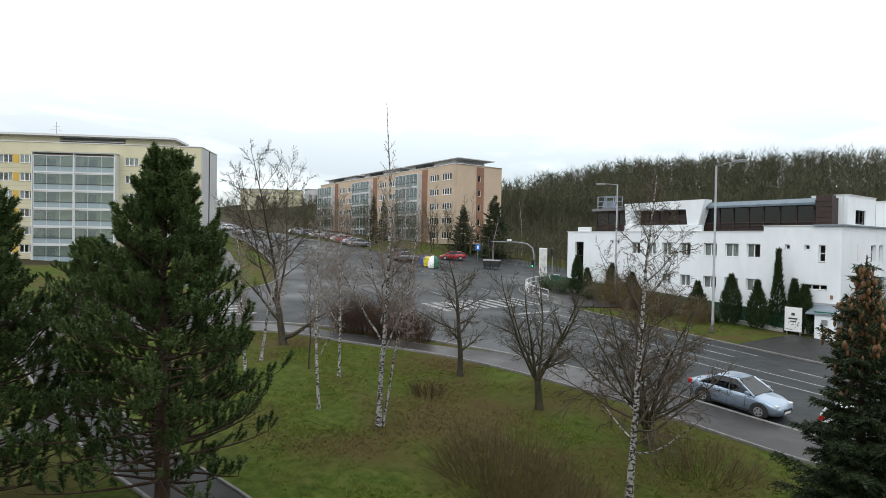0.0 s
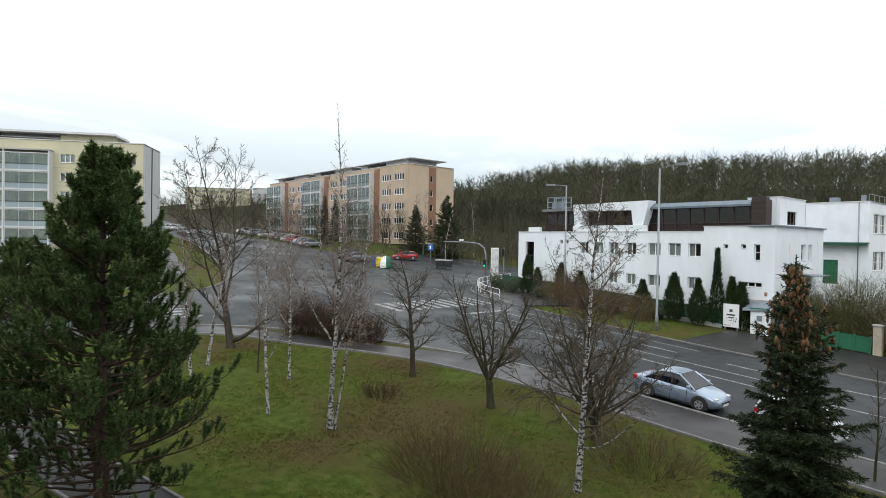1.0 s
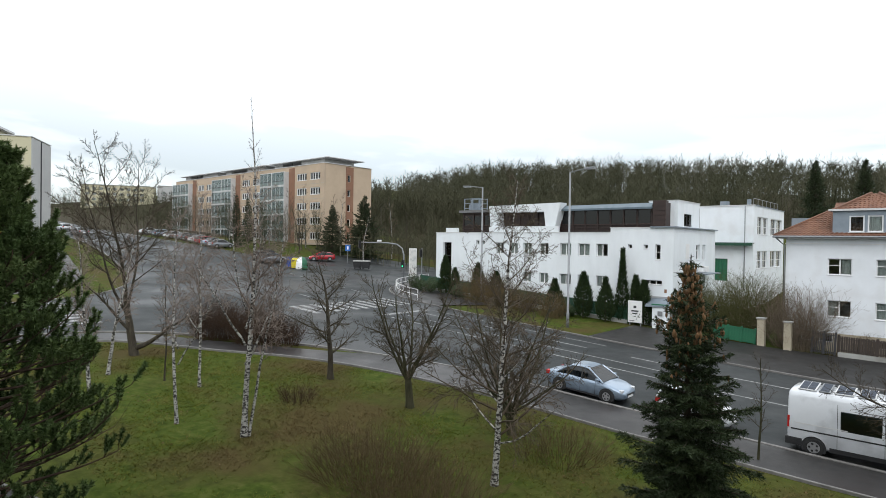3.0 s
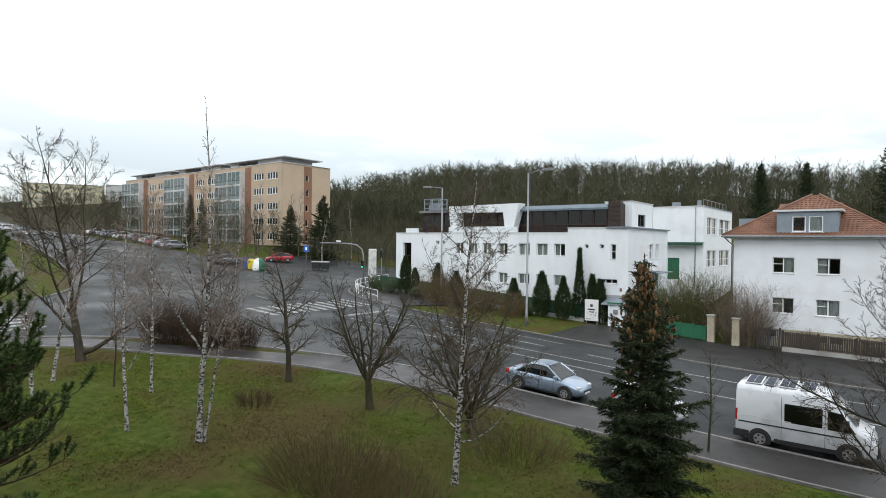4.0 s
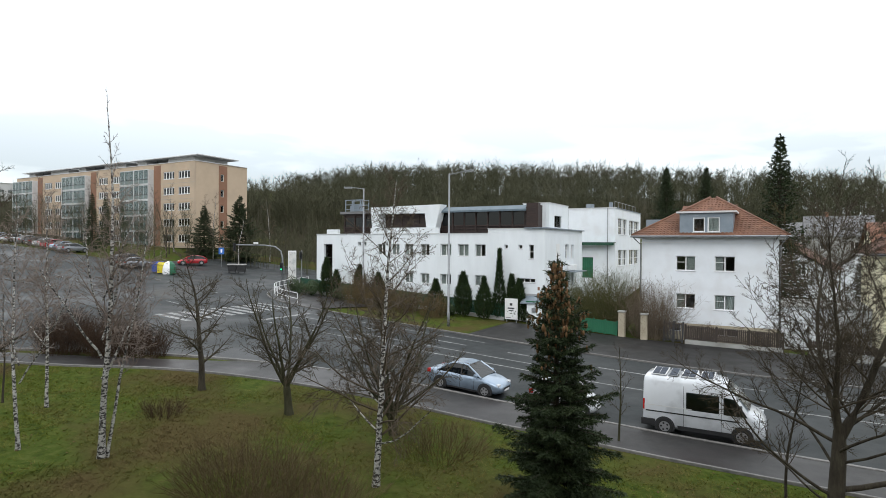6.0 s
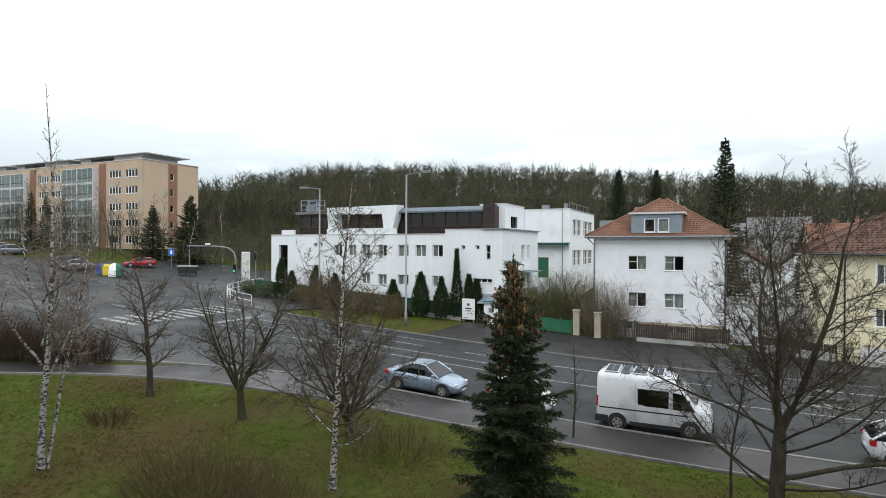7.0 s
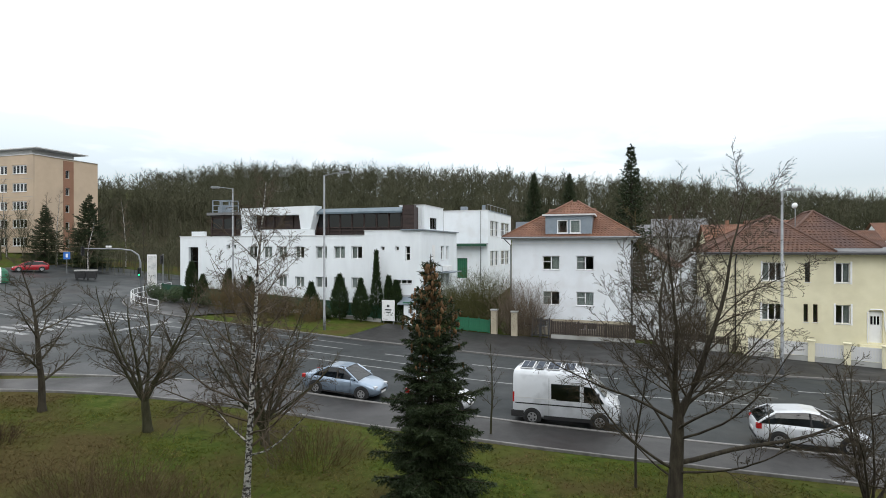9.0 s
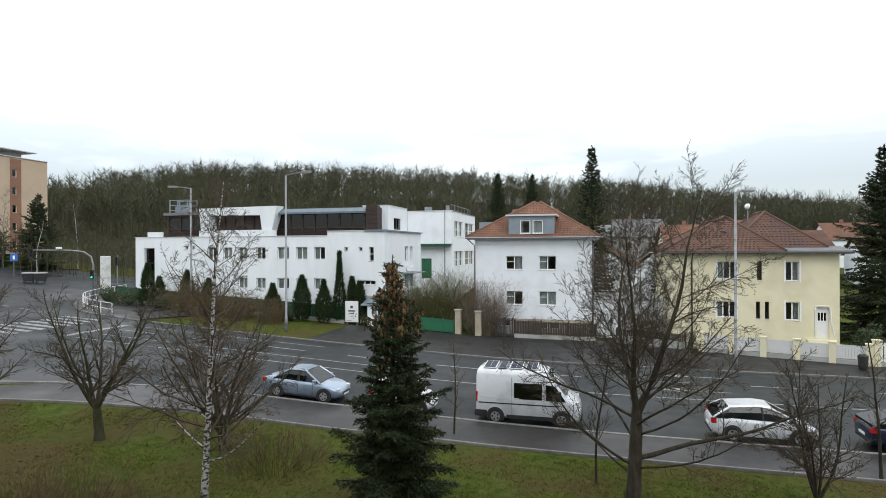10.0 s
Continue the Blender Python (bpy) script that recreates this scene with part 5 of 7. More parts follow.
bare_tree("maple_tree", 1.95, 19.1, 10.3, 0.21, BROAD, "large spreading leafless tree beside the street", BARK, TWIG, (0.01, 0.0), 26, 0.03, 3, 3.1, low=((1.3, (1.0, 0.1, 0.22), 6.8, 0.085), (1.1, (-0.9, -0.3, 0.35), 4.6, 0.05), (1.9, (-0.6, 0.8, 0.6), 4.2, 0.045), (2.3, (0.5, -0.9, 0.6), 4.0, 0.045), (2.6, (-1.0, 0.2, 0.4), 4.8, 0.05), (2.8, (0.9, 0.5, 0.6), 5.0, 0.05), (1.6, (0.2, 1.0, 0.3), 3.6, 0.04), (1.0, (0.8, -0.5, 0.3), 4.4, 0.04), (0.8, (-0.8, 0.4, 0.3), 4.0, 0.035), (2.0, (0.9, -0.2, 0.5), 4.6, 0.04)))
bare_tree("young_tree", 0.8, 20.1, 4.8, 0.05, SLIM, "thin leafless sapling on the grass", BARK, TWIG, (0, 0), 28, 0.04)
bare_tree("lime_tree", 7.3, 20.0, 4.9, 0.1, VASE, "low many-stemmed leafless tree near the footway", BARK, TWIG, (0, 0), 31, 0.06, 6, 0.5)
bare_tree("young_tree", 10.2, 22.8, 5.6, 0.06, SLIM, "thin leafless street tree", BARK, TWIG, (0, 0), 33, 0.04)


def bush(name, x, y, h, rad, n, seed, mat, label, zed=None, group="shrubs", fan=35):
    """A bush of many fine shoots from the ground: stems, and the twigs on them."""
    t = thing(name, Matrix.Translation((x, y, ground_z(x, y) if zed is None else zed)), label, "shrub", group)
    w, tw = Wood(seed), Wood(seed + 500)
    r = w.r
    for _ in range(n):
        q, s = r.uniform(0, 6.28), math.sqrt(r.random())
        p = Vector((math.cos(q) * s * rad * 0.55, math.sin(q) * s * rad * 0.55, -0.05))
        a = radians(r.uniform(0, fan)) * s
        d = Vector((math.cos(q) * math.sin(a), math.sin(q) * math.sin(a), math.cos(a)))
        pts, _ = wander(r, p, d, h * r.uniform(0.55, 1.0), 6, 0.1, 0.02)
        w.tube(pts[::2], [0.009, 0.007, 0.005, 0.003], 3)
        grow(tw, pts, 0.008, 0.004, 0, [lv(6, 38, 0.3, 0.0045, 0.7, 2, 0.1, 0.02, 3, 0.25, True), lv(5, 36, 0.5, 0.0045, 0.7, 2, 0.1, 0.02, 1, 0.1, True)])
    part("stem_clump", raw("stem_clump", w.v, w.f, mat), mat, t)
    part("crown", raw("crown", tw.v, tw.f, mat), mat, t)
    return t


bush("shrub", -13.6, 12.4, 1.6, 3.2, 330, 41, SHRUB_BROWN, "brown leafless shrub on the lawn", fan=75)
bush("shrub", -10.9, 11.8, 1.6, 3.2, 330, 42, SHRUB_BROWN, "brown leafless shrub on the lawn", fan=75)
bush("shrub", -21.0, 14.6, 0.8, 1.3, 90, 47, BUSH_RED, "small red-brown bush on the lawn", fan=70)
bush("shrub", -31.5, 18.7, 2.5, 2.1, 480, 43, BUSH_RED, "dense red-brown bush beside the footway", group="bushes by the junction")
bush("shrub", -33.9, 17.4, 2.7, 2.1, 420, 44, BUSH_RED, "dense red-brown bush beside the footway", group="bushes by the junction")
bush("shrub", -30.2, 19.9, 2.0, 1.8, 280, 45, BUSH_RED, "low red-brown bush beside the footway", group="bushes by the junction")
bush("shrub", -10.4, 18.6, 1.0, 3.2, 240, 46, SHRUB_BROWN, "thin brown undergrowth below the birch", fan=80)


def pine_tree(name, x, y, height, seed, label, spread=3.4):
    """Black pine: limbs in whorls down to the ground, bottle-brush shoots of needles bending upwards."""
    t = thing(name, Matrix.Translation((x, y, ground_z(x, y))), label, "tree", "pines by the path")
    tr, lb, nd = Wood(seed), Wood(seed + 1), Wood(seed + 2)
    r = tr.r
    pts, _ = wander(r, Vector((0, 0, -0.2)), Vector((-0.01, -0.015, 1)), height, 16, 0.006, 0.01)
    tr.tube(pts, [0.19 * (1 - i / 16) + 0.02 for i in range(17)], 9)

    def brush(p, d, ln):
        for _ in range(int(185 * ln / 0.5)):
            o = Vector((r.gauss(0, 1), r.gauss(0, 1), r.gauss(0, 1))).normalized()
            nd.blade(p + d * ln * r.random() ** 0.8, (d * 0.85 + o).normalized(), 0.032, r.uniform(0.08, 0.15))

    whorls = int(height / 0.3)
    for k in range(whorls):
        u = 0.1 + 0.87 * k / whorls
        bare = max(0.0, 1 - u / 0.34)
        reach = spread * min(1.0, 0.7 + u) * (1 - u) ** 0.95 + 0.22
        xk = u * 16
        p = pts[int(xk)].lerp(pts[min(16, int(xk) + 1)], xk % 1)
        for j in range(r.randint(5, 7)):
            q = j * 1.1 + k * 0.7 + r.uniform(-0.4, 0.4)
            ln = reach * r.uniform(0.5, 1.12)
            d = Vector((math.cos(q), math.sin(q), -0.12 + 0.6 * u))
            bp, _ = wander(r, p, d, ln, 8, 0.08, 0.055)
            lb.tube(bp, [0.042 * (1 - u * 0.6) * (1 - i / 9) + 0.007 for i in range(9)], 5)
            for i in range(2, 9):
                if r.random() < (0.35 + 0.45 * bare if i < 5 and ln > 1.0 else 0.03 + 0.45 * bare):
                    if bare and r.random() < 0.7:
                        dead, _ = wander(r, bp[i], (bp[i] - bp[i - 1]).normalized() + Vector((r.gauss(0, 0.7), r.gauss(0, 0.7), r.gauss(0, 0.5))), r.uniform(0.3, 0.8), 3, 0.15, 0)
                        lb.tube(dead, [0.008, 0.006, 0.005, 0.003], 3)
                    continue
                for _ in range(1 if i < 5 else r.randint(2, 3)):
                    a = r.uniform(0, 6.28)
                    dd = ((bp[i] - bp[i - 1]).normalized() * 0.7 + Vector((math.cos(a) * 0.6, math.sin(a) * 0.6, r.uniform(0.4, 1.3)))).normalized()
                    sp, e = wander(r, bp[i], dd, r.uniform(0.12, 0.4), 2, 0.1, 0.2)
                    lb.tube(sp, [0.01, 0.008, 0.006], 3)
                    brush(sp[1], e, r.uniform(0.3, 0.5))
    for _ in range(4):
        brush(pts[-1] - Vector((0, 0, 0.35)), Vector((r.gauss(0, 0.2), r.gauss(0, 0.2), 1)).normalized(), 0.55)
    part("trunk", raw("trunk", tr.v, tr.f, PINE_BARK, True), PINE_BARK, t)
    part("limb_frame", raw("limb_frame", lb.v, lb.f, PINE_BARK), PINE_BARK, t)["kind"] = "stuff"
    part("crown", raw("crown", nd.v, nd.f, PINE), PINE, t, "dark green needle clumps")
    return t


pine_tree("pine_tree", -16.4, 3.0, 9.4, 51, "dark green pine with limbs down to the grass", 3.8)
pine_tree("pine_tree", -18.5, -1.0, 8.3, 55, "dark green pine beside the path", 3.3)
pine_tree("pine_tree", -40.0, 3.2, 5.4, 57, "low broad pine beyond the path", 3.6)


def spruce_tree(name, x, y, height, seed, label, radius=1.9, detail=1.0, cones=0, zed=None, group="spruces", needle=0.02, blade=0.085):
    """Spruce: tiers of drooping boughs with fans of needled twigs."""
    z = ground_z(x, y) if zed is None else zed
    t = thing(name, Matrix.Translation((x, y, z)), label, "tree", group)
    tr, lb, nd, cn = Wood(seed), Wood(seed + 1), Wood(seed + 2), Wood(seed + 3)
    r = tr.r
    tr.tube([Vector((0, 0, -0.2)), Vector((0, 0, height * 0.5)), Vector((0.02, 0, height))], [0.02 * height, 0.011 * height, 0.012], 8)
    tiers = 25 if detail > 1 else int(26 * max(1, height / 10))
    sc = height / 7.5
    for k in range(tiers):
        u = 0.06 + 0.93 * k / tiers
        reach = radius * (1 - u) ** 0.95 * r.uniform(0.66, 1.1) + 0.05 * sc
        for j in range(r.randint(6, 8) if u < 0.85 else 5):
            q = j * 6.283 / 7 + k * 1.1 + r.uniform(-0.3, 0.3)
            ln = reach * r.uniform(0.6, 1.2)
            d = Vector((math.cos(q), math.sin(q), -0.32 + 0.85 * u))
            bp, _ = wander(r, Vector((0, 0, height * u)), d, ln, 6, 0.05, 0.03 if u < 0.6 else 0.06)
            lb.tube(bp, [0.02 * sc * (1 - i / 7) + 0.004 for i in range(7)], 4)
            nt = max(3, int(9 * ln / sc * detail) + 2)
            for i in range(nt):
                v = 0.12 + 0.88 * (i + r.random()) / nt
                p = bp[int(v * 5.99)].lerp(bp[int(v * 5.99) + 1], (v * 5.99) % 1)
                axis = (bp[-1] - bp[0]).normalized()
                for sgn in (-1, 1):
                    sd = Vector((-axis.y, axis.x, 0)).normalized() * sgn
                    way = (axis * 0.8 + sd * 0.9 + Vector((0, 0, r.uniform(-0.75, -0.1)))).normalized()
                    tl = (0.2 * min(sc, 1.1) + 0.34 * (1 - v) * ln) * r.uniform(0.7, 1.2)
                    m = int((26 * tl / sc * detail + 5) * (0.45 if cones and u > 0.66 else 1))
                    for c in range(m):
                        o = Vector((r.gauss(0, 1), r.gauss(0, 1), r.gauss(0, 1))).normalized()
                        nd.blade(p + way * tl * c / m, (way * 0.9 + o * 0.8).normalized(), needle * sc, blade * sc * r.uniform(0.8, 1.3))
            for c in range(8):
                o = Vector((r.gauss(0, 1), r.gauss(0, 1), r.gauss(0, 1))).normalized()
                nd.blade(bp[-1], (d.normalized() + o * 0.8).normalized(), needle * sc, 0.1 * sc)
            if cones and u > 0.52:
                for c in range(r.randint(7, 13) if u > 0.66 else r.randint(1, 4)):
                    p = bp[r.randint(1, 6)] + Vector((r.gauss(0, 0.07), r.gauss(0, 0.07), r.gauss(0, 0.04)))
                    cn.tube([p, p - Vector((0, 0, 0.05)), p - Vector((0, 0, 0.11)), p - Vector((0, 0, 0.16))], [0.014, 0.036, 0.032, 0.008], 5)
    for c in range(60):
        o = Vector((r.gauss(0, 1), r.gauss(0, 1), r.gauss(0.6, 0.8))).normalized()
        nd.blade(Vector((0.02, 0, height * (1 - 0.06 * r.random()))), o, needle * sc, blade * sc)
    part("trunk", raw("trunk", tr.v, tr.f, BARK, True), BARK, t)
    part("bough_frame", raw("bough_frame", lb.v, lb.f, BARK), BARK, t)["kind"] = "stuff"
    part("crown", raw("crown", nd.v, nd.f, SPRUCE), SPRUCE, t, "dark green needles")
    if cones:
        part("cone_cluster", raw("cone_cluster", cn.v, cn.f, CONE, True), CONE, t, "brown cones near the top")["kind"] = "stuff"
    return t


spruce_tree("spruce_tree", -4.95, 16.0, 7.6, 61, "dark spruce with brown cones in its top", 2.5, 1.5, 1, needle=0.032, blade=0.1)


# ---- blades and tufts of grass over the near lawn ----
def lawn_tufts():
    rng = np.random.RandomState(11)
    n = 95000
    x = rng.uniform(-36, 18, n)
    y = 23 - 17 * rng.random(n) ** 1.0
    edge = np.interp(x, [-36, -31, -27, -22, -16, -10, 18], [12.2, 15.8, 18.6, 20.6, 21.8, 22.1, 22.4])
    keep = y < edge
    x, y = x[keep], y[keep]
    z = np.interp(x, LX, LZ)
    patch = np.array([noise.noise((a * 0.35, b * 0.35, 3.0)) for a, b in zip(x, y)])
    keep = patch + rng.normal(0, 0.25, len(x)) > -0.1
    x, y, z = x[keep], y[keep], z[keep]
    m = len(x)
    V = np.zeros((m, 3, 3, 3))
    for k in range(3):
        a = rng.uniform(0, 6.28, m)
        h = rng.uniform(0.03, 0.09, m)
        w = 0.016
        ox, oy = x + rng.normal(0, 0.04, m), y + rng.normal(0, 0.04, m)
        V[:, k, 0] = np.stack([ox - np.cos(a) * w, oy - np.sin(a) * w, z - 0.01], 1)
        V[:, k, 1] = np.stack([ox + np.cos(a) * w, oy + np.sin(a) * w, z - 0.01], 1)
        V[:, k, 2] = np.stack([ox + rng.normal(0, 0.1, m), oy + rng.normal(0, 0.1, m), z + h], 1)
    V = V.reshape(-1, 3)
    me = bpy.data.meshes.new("grass")
    me.vertices.add(len(V))
    me.vertices.foreach_set("co", V.ravel())
    me.loops.add(len(V))
    me.loops.foreach_set("vertex_index", np.arange(len(V), dtype=np.int32))
    me.polygons.add(len(V) // 3)
    me.polygons.foreach_set("loop_start", np.arange(0, len(V), 3, dtype=np.int32))
    me.update(calc_edges=True)
    me.materials.append(BLADES)
    tagged(new("grass", me), "short green and straw-coloured grass blades", "grass", kind="stuff")


BLADES = material("grass_blade", [(0.062, 0.084, 0.012), (0.112, 0.124, 0.021), (0.165, 0.14, 0.047)], 0.8, 0.9, spec=0.1, stain=(0.115, 0.086, 0.037), stain_scale=0.24, stain_from=0.43)
lawn_tufts()


# ---- fallen leaves on the lawn ----
def fallen_leaves():
    rng = np.random.RandomState(17)
    n = 3200
    x, y = rng.uniform(-34, 16, n), rng.uniform(7, 22.5, n)
    edge = np.interp(x, [-36, -31, -27, -22, -16, -10, 18], [12.2, 15.8, 18.6, 20.6, 21.8, 22.1, 22.4])
    patch = np.array([noise.noise((a * 0.22, b * 0.22, 9.0)) for a, b in zip(x, y)])
    keep = (y < edge) & (patch + rng.normal(0, 0.2, n) > 0.0)
    x, y = x[keep], y[keep]
    z = np.interp(x, LX, LZ) + 0.03
    m = len(x)
    a, s = rng.uniform(0, 6.28, m), rng.uniform(0.025, 0.06, m)
    V = np.zeros((m, 4, 3))
    for k in range(4):
        q = a + k * math.pi / 2
        w = s * (1.0 if k % 2 == 0 else 0.6)
        V[:, k] = np.stack([x + np.cos(q) * w, y + np.sin(q) * w, z + rng.uniform(-0.015, 0.03, m)], 1)
    F = np.arange(m * 4).reshape(-1, 4)
    me = raw("fallen_leaf", [tuple(v) for v in V.reshape(-1, 3)], [tuple(int(i) for i in f) for f in F], DEAD_LEAF)
    tagged(new("fallen_leaf", me), "scattered brown fallen leaves on the lawn", "leaves", kind="stuff")


DEAD_LEAF = material("dead_leaf", [(0.07, 0.046, 0.02), (0.12, 0.08, 0.038), (0.17, 0.125, 0.066)], 2.5, 0.9, spec=0.1)
fallen_leaves()

# ---- vehicles (local x forward, z up) ----
def loft(sections, close=True):
    bm = bmesh.new()
    rings = [[bm.verts.new(p) for p in s] for s in sections]
    n = len(rings[0])
    for a, b in zip(rings, rings[1:]):
        for k in range(n if close else n - 1):
            bm.faces.new((a[k], a[(k + 1) % n], b[(k + 1) % n], b[k]))
    bm.faces.new(rings[0][::-1])
    bm.faces.new(rings[-1])
    return bm


def hull(x, hw, zl, zt, crown=0.03):
    half = [(0.0, zl), (hw * 0.86, zl), (hw * 0.97, zl + 0.1), (hw, zl + (zt - zl) * 0.5), (hw * 0.985, zl + (zt - zl) * 0.78), (hw * 0.93, zt - 0.025), (hw * 0.8, zt), (0.0, zt + crown)]
    return [(x, y, z) for y, z in half] + [(x, -y, z) for y, z in half[-2:0:-1]]


def wheel(parent, x, y, r, w):
    wh = new("wheel")
    wh.parent = parent
    wh.matrix_basis = Matrix.Translation((x, y, r))
    k = ("wheel", r, w)
    if k not in SHARED:
        a = tube(bmesh.new(), [(0, -w / 2, 0), (0, -w / 2 + 0.02, 0), (0, w / 2 - 0.02, 0), (0, w / 2, 0)], [r - 0.03, r, r, r - 0.03], 24)
        b = bmesh.new()
        for s in (-1, 1):
            tube(b, [(0, s * (w / 2 - 0.03), 0), (0, s * (w / 2 + 0.006), 0)], [r * 0.66, r * 0.62], 20)
        c = bmesh.new()
        for s in (-1, 1):
            for q in range(5):
                an = q * 2 * math.pi / 5
                p = (math.cos(an + 0.6) * r * 0.4, s * (w / 2 + 0.008), math.sin(an + 0.6) * r * 0.4)
                tube(c, [(p[0], p[1] - 0.002, p[2]), (p[0], p[1] + 0.002, p[2])], r * 0.13, 8)
        SHARED[k] = (mesh_of("tyre", a, RUBBER, False), mesh_of("rim", b, RIM), mesh_of("spoke_gap", c, BLACK_PLASTIC))
    for nm, me in zip(("tyre", "rim", "spoke_gap"), SHARED[k]):
        part(nm, me, RUBBER, wh)


def arch_disc(wx, y, r, s):
    """A black half-round plate in place of the shaded hollow of a wheel arch."""
    bm = bmesh.new()
    rim = [(wx + math.cos(q) * (r + 0.065), r + math.sin(q) * (r + 0.065)) for q in [math.pi * k / 14 for k in range(-2, 17)]]
    a, b = [bm.verts.new((px, y - s * 0.3, pz)) for px, pz in rim], [bm.verts.new((px, y + s * 0.006, pz)) for px, pz in rim]
    bm.faces.new(a), bm.faces.new(b)
    for k in range(len(rim)):
        k2 = (k + 1) % len(rim)
        bm.faces.new((a[k], a[k2], b[k2], b[k]))
    return bm


def car(name, x, y, rot, paint_mat, label, L=4.6, W=1.78, H=1.46, style="saloon", group="parked cars", z=None, roof_mat=None):
    c = thing(name, pose(x, y, (ground_z(x, y) if z is None else z) + 0.03, 0, 0, rot), label, "car", group)
    if abs(rot) < 30 and z is None:
        c.rotation_euler.y = -math.atan(slope(x + 1) - slope(x - 1)) / 2 * math.cos(radians(rot))
    h, f = W / 2, L / 2
    belt = H * 0.635
    body = [(-f, h * 0.8, 0.42, belt * 0.86), (-f + 0.06, h * 0.9, 0.3, belt * 0.97), (-f + 0.3, h * 0.97, 0.22, belt + 0.05), (-f * 0.55, h, 0.18, belt + 0.03), (0, h, 0.18, belt + 0.0),
            (f * 0.36, h, 0.18, belt), (f * 0.45, h * 0.99, 0.18, belt * 0.985), (f * 0.7, h * 0.97, 0.2, belt * 0.9), (f - 0.25, h * 0.9, 0.22, belt * 0.76), (f - 0.05, h * 0.74, 0.28, belt * 0.64), (f, h * 0.6, 0.36, belt * 0.54)]
    part("body", loft([hull(*s) for s in body]), paint_mat, c, smooth=True)
    if style == "saloon":
        gh = [(-f * 0.72, belt, 0.02), (-f * 0.36, belt, H - 0.05 - belt), (-f * 0.08, belt, H - belt), (f * 0.12, belt, H - 0.03 - belt), (f * 0.5, belt * 0.99, 0.02)]
    elif style == "hatchback":
        gh = [(-f * 0.97, belt + 0.04, 0.06), (-f * 0.66, belt, H - 0.1 - belt), (-f * 0.12, belt, H - belt), (f * 0.14, belt, H - 0.05 - belt), (f * 0.64, belt * 0.96, 0.02)]
    else:
        gh = [(-f * 0.96, belt + 0.02, 0.05), (-f * 0.84, belt, H - 0.13 - belt), (-f * 0.1, belt, H - belt), (f * 0.12, belt, H - 0.03 - belt), (f * 0.52, belt * 0.99, 0.02)]
    secs = []
    for gxx, zb, hh in gh:
        t = hh / (H - belt)
        wb, wt = h * 0.93, h * (0.93 - 0.19 * t)
        secs.append([(gxx, wb, zb - 0.03), (gxx, (wb + wt) / 2 + 0.02, zb + hh * 0.5), (gxx, wt, zb + hh * 0.9), (gxx, wt * 0.8, zb + hh), (gxx, -wt * 0.8, zb + hh), (gxx, -wt, zb + hh * 0.9), (gxx, -(wb + wt) / 2 - 0.02, zb + hh * 0.5), (gxx, -wb, zb - 0.03)])
    part("glasshouse", loft(secs), CAR_GLASS, c, "tinted car windows", smooth=False)
    roof = [[(p[0], p[1] * 1.01, p[2] + 0.012) for p in s[2:6]] + [(p[0], p[1] * 0.98, p[2] - 0.03) for p in s[5:1:-1]] for s in secs[1:4]]
    part("roof", loft(roof), roof_mat or paint_mat, c, smooth=False)
    for i, j in ((0, 1), (3, 4)):
        for a, s in ((1, 1), (6, -1)):
            pa, pb = Vector(secs[i][0 if s > 0 else 7]), Vector(secs[j][0 if s > 0 else 7])
            top = Vector(secs[1 if i == 0 else 3][2 if s > 0 else 5])
            part("pillar", tube(bmesh.new(), [pa if i == 0 else pb, ((pa if i == 0 else pb) + top) / 2 + Vector((0, 0.02 * s, 0.02)), top], 0.045, 6), paint_mat, c)
    for s in (-1, 1):
        yb, yt = h * 0.935 * s, h * 0.76 * s
        part("pillar", tube(bmesh.new(), [(-f * 0.04, yb, belt), (-f * 0.05, yt, H - 0.06)], 0.04, 6), BLACK_PLASTIC, c)
        if style == "estate":
            part("pillar", tube(bmesh.new(), [(-f * 0.5, yb, belt), (-f * 0.52, yt, H - 0.1)], 0.045, 6), paint_mat, c)
    wr = 0.32
    for wx in (-f * 0.6, f * 0.62):
        for s in (-1, 1):
            wheel(c, wx, s * (h - 0.082), wr, 0.2)
            part("arch_shade", arch_disc(wx, s * h, wr, s), BLACK_PLASTIC, c)
    for s in (-1, 1):
        part("headlight", bevelled(boxes((f - 0.42, f - 0.1, s * h * 0.66 - 0.13, s * h * 0.66 + 0.13, belt * 0.62, belt * 0.76)), 0.03), CLEAR_LENS, c)
        part("tail_light", bevelled(boxes((-f - 0.0, -f + 0.2, s * h * 0.82 - 0.12, s * h * 0.82 + 0.1, belt * 0.76, belt * 0.98)), 0.03), RED_LENS, c)
        part("mirror", bevelled(boxes((f * 0.34, f * 0.42, s * (h + 0.06) - 0.08, s * (h + 0.06) + 0.08, belt, belt + 0.14)), 0.03), paint_mat, c)
        part("sill_trim", boxes((-f * 0.4, f * 0.42, s * h * 0.985 - 0.012, s * h * 0.985 + 0.012, 0.2, 0.27)), BLACK_PLASTIC, c)
        for dx in (-f * 0.05, f * 0.33):
            part("door_gap", boxes((dx - 0.006, dx + 0.006, s * h * 1.0 - 0.006, s * h * 1.0 + 0.004, 0.3, belt - 0.04)), BLACK_PLASTIC, c)
        for dx in (-f * 0.18, f * 0.2):
            part("door_handle", boxes((dx - 0.09, dx + 0.09, s * h * 0.995 - 0.015, s * h * 0.995 + 0.02, belt * 0.82, belt * 0.85)), paint_mat, c)
    part("grille", boxes((f - 0.06, f + 0.012, -0.35, 0.35, 0.42, 0.52)), BLACK_PLASTIC, c)
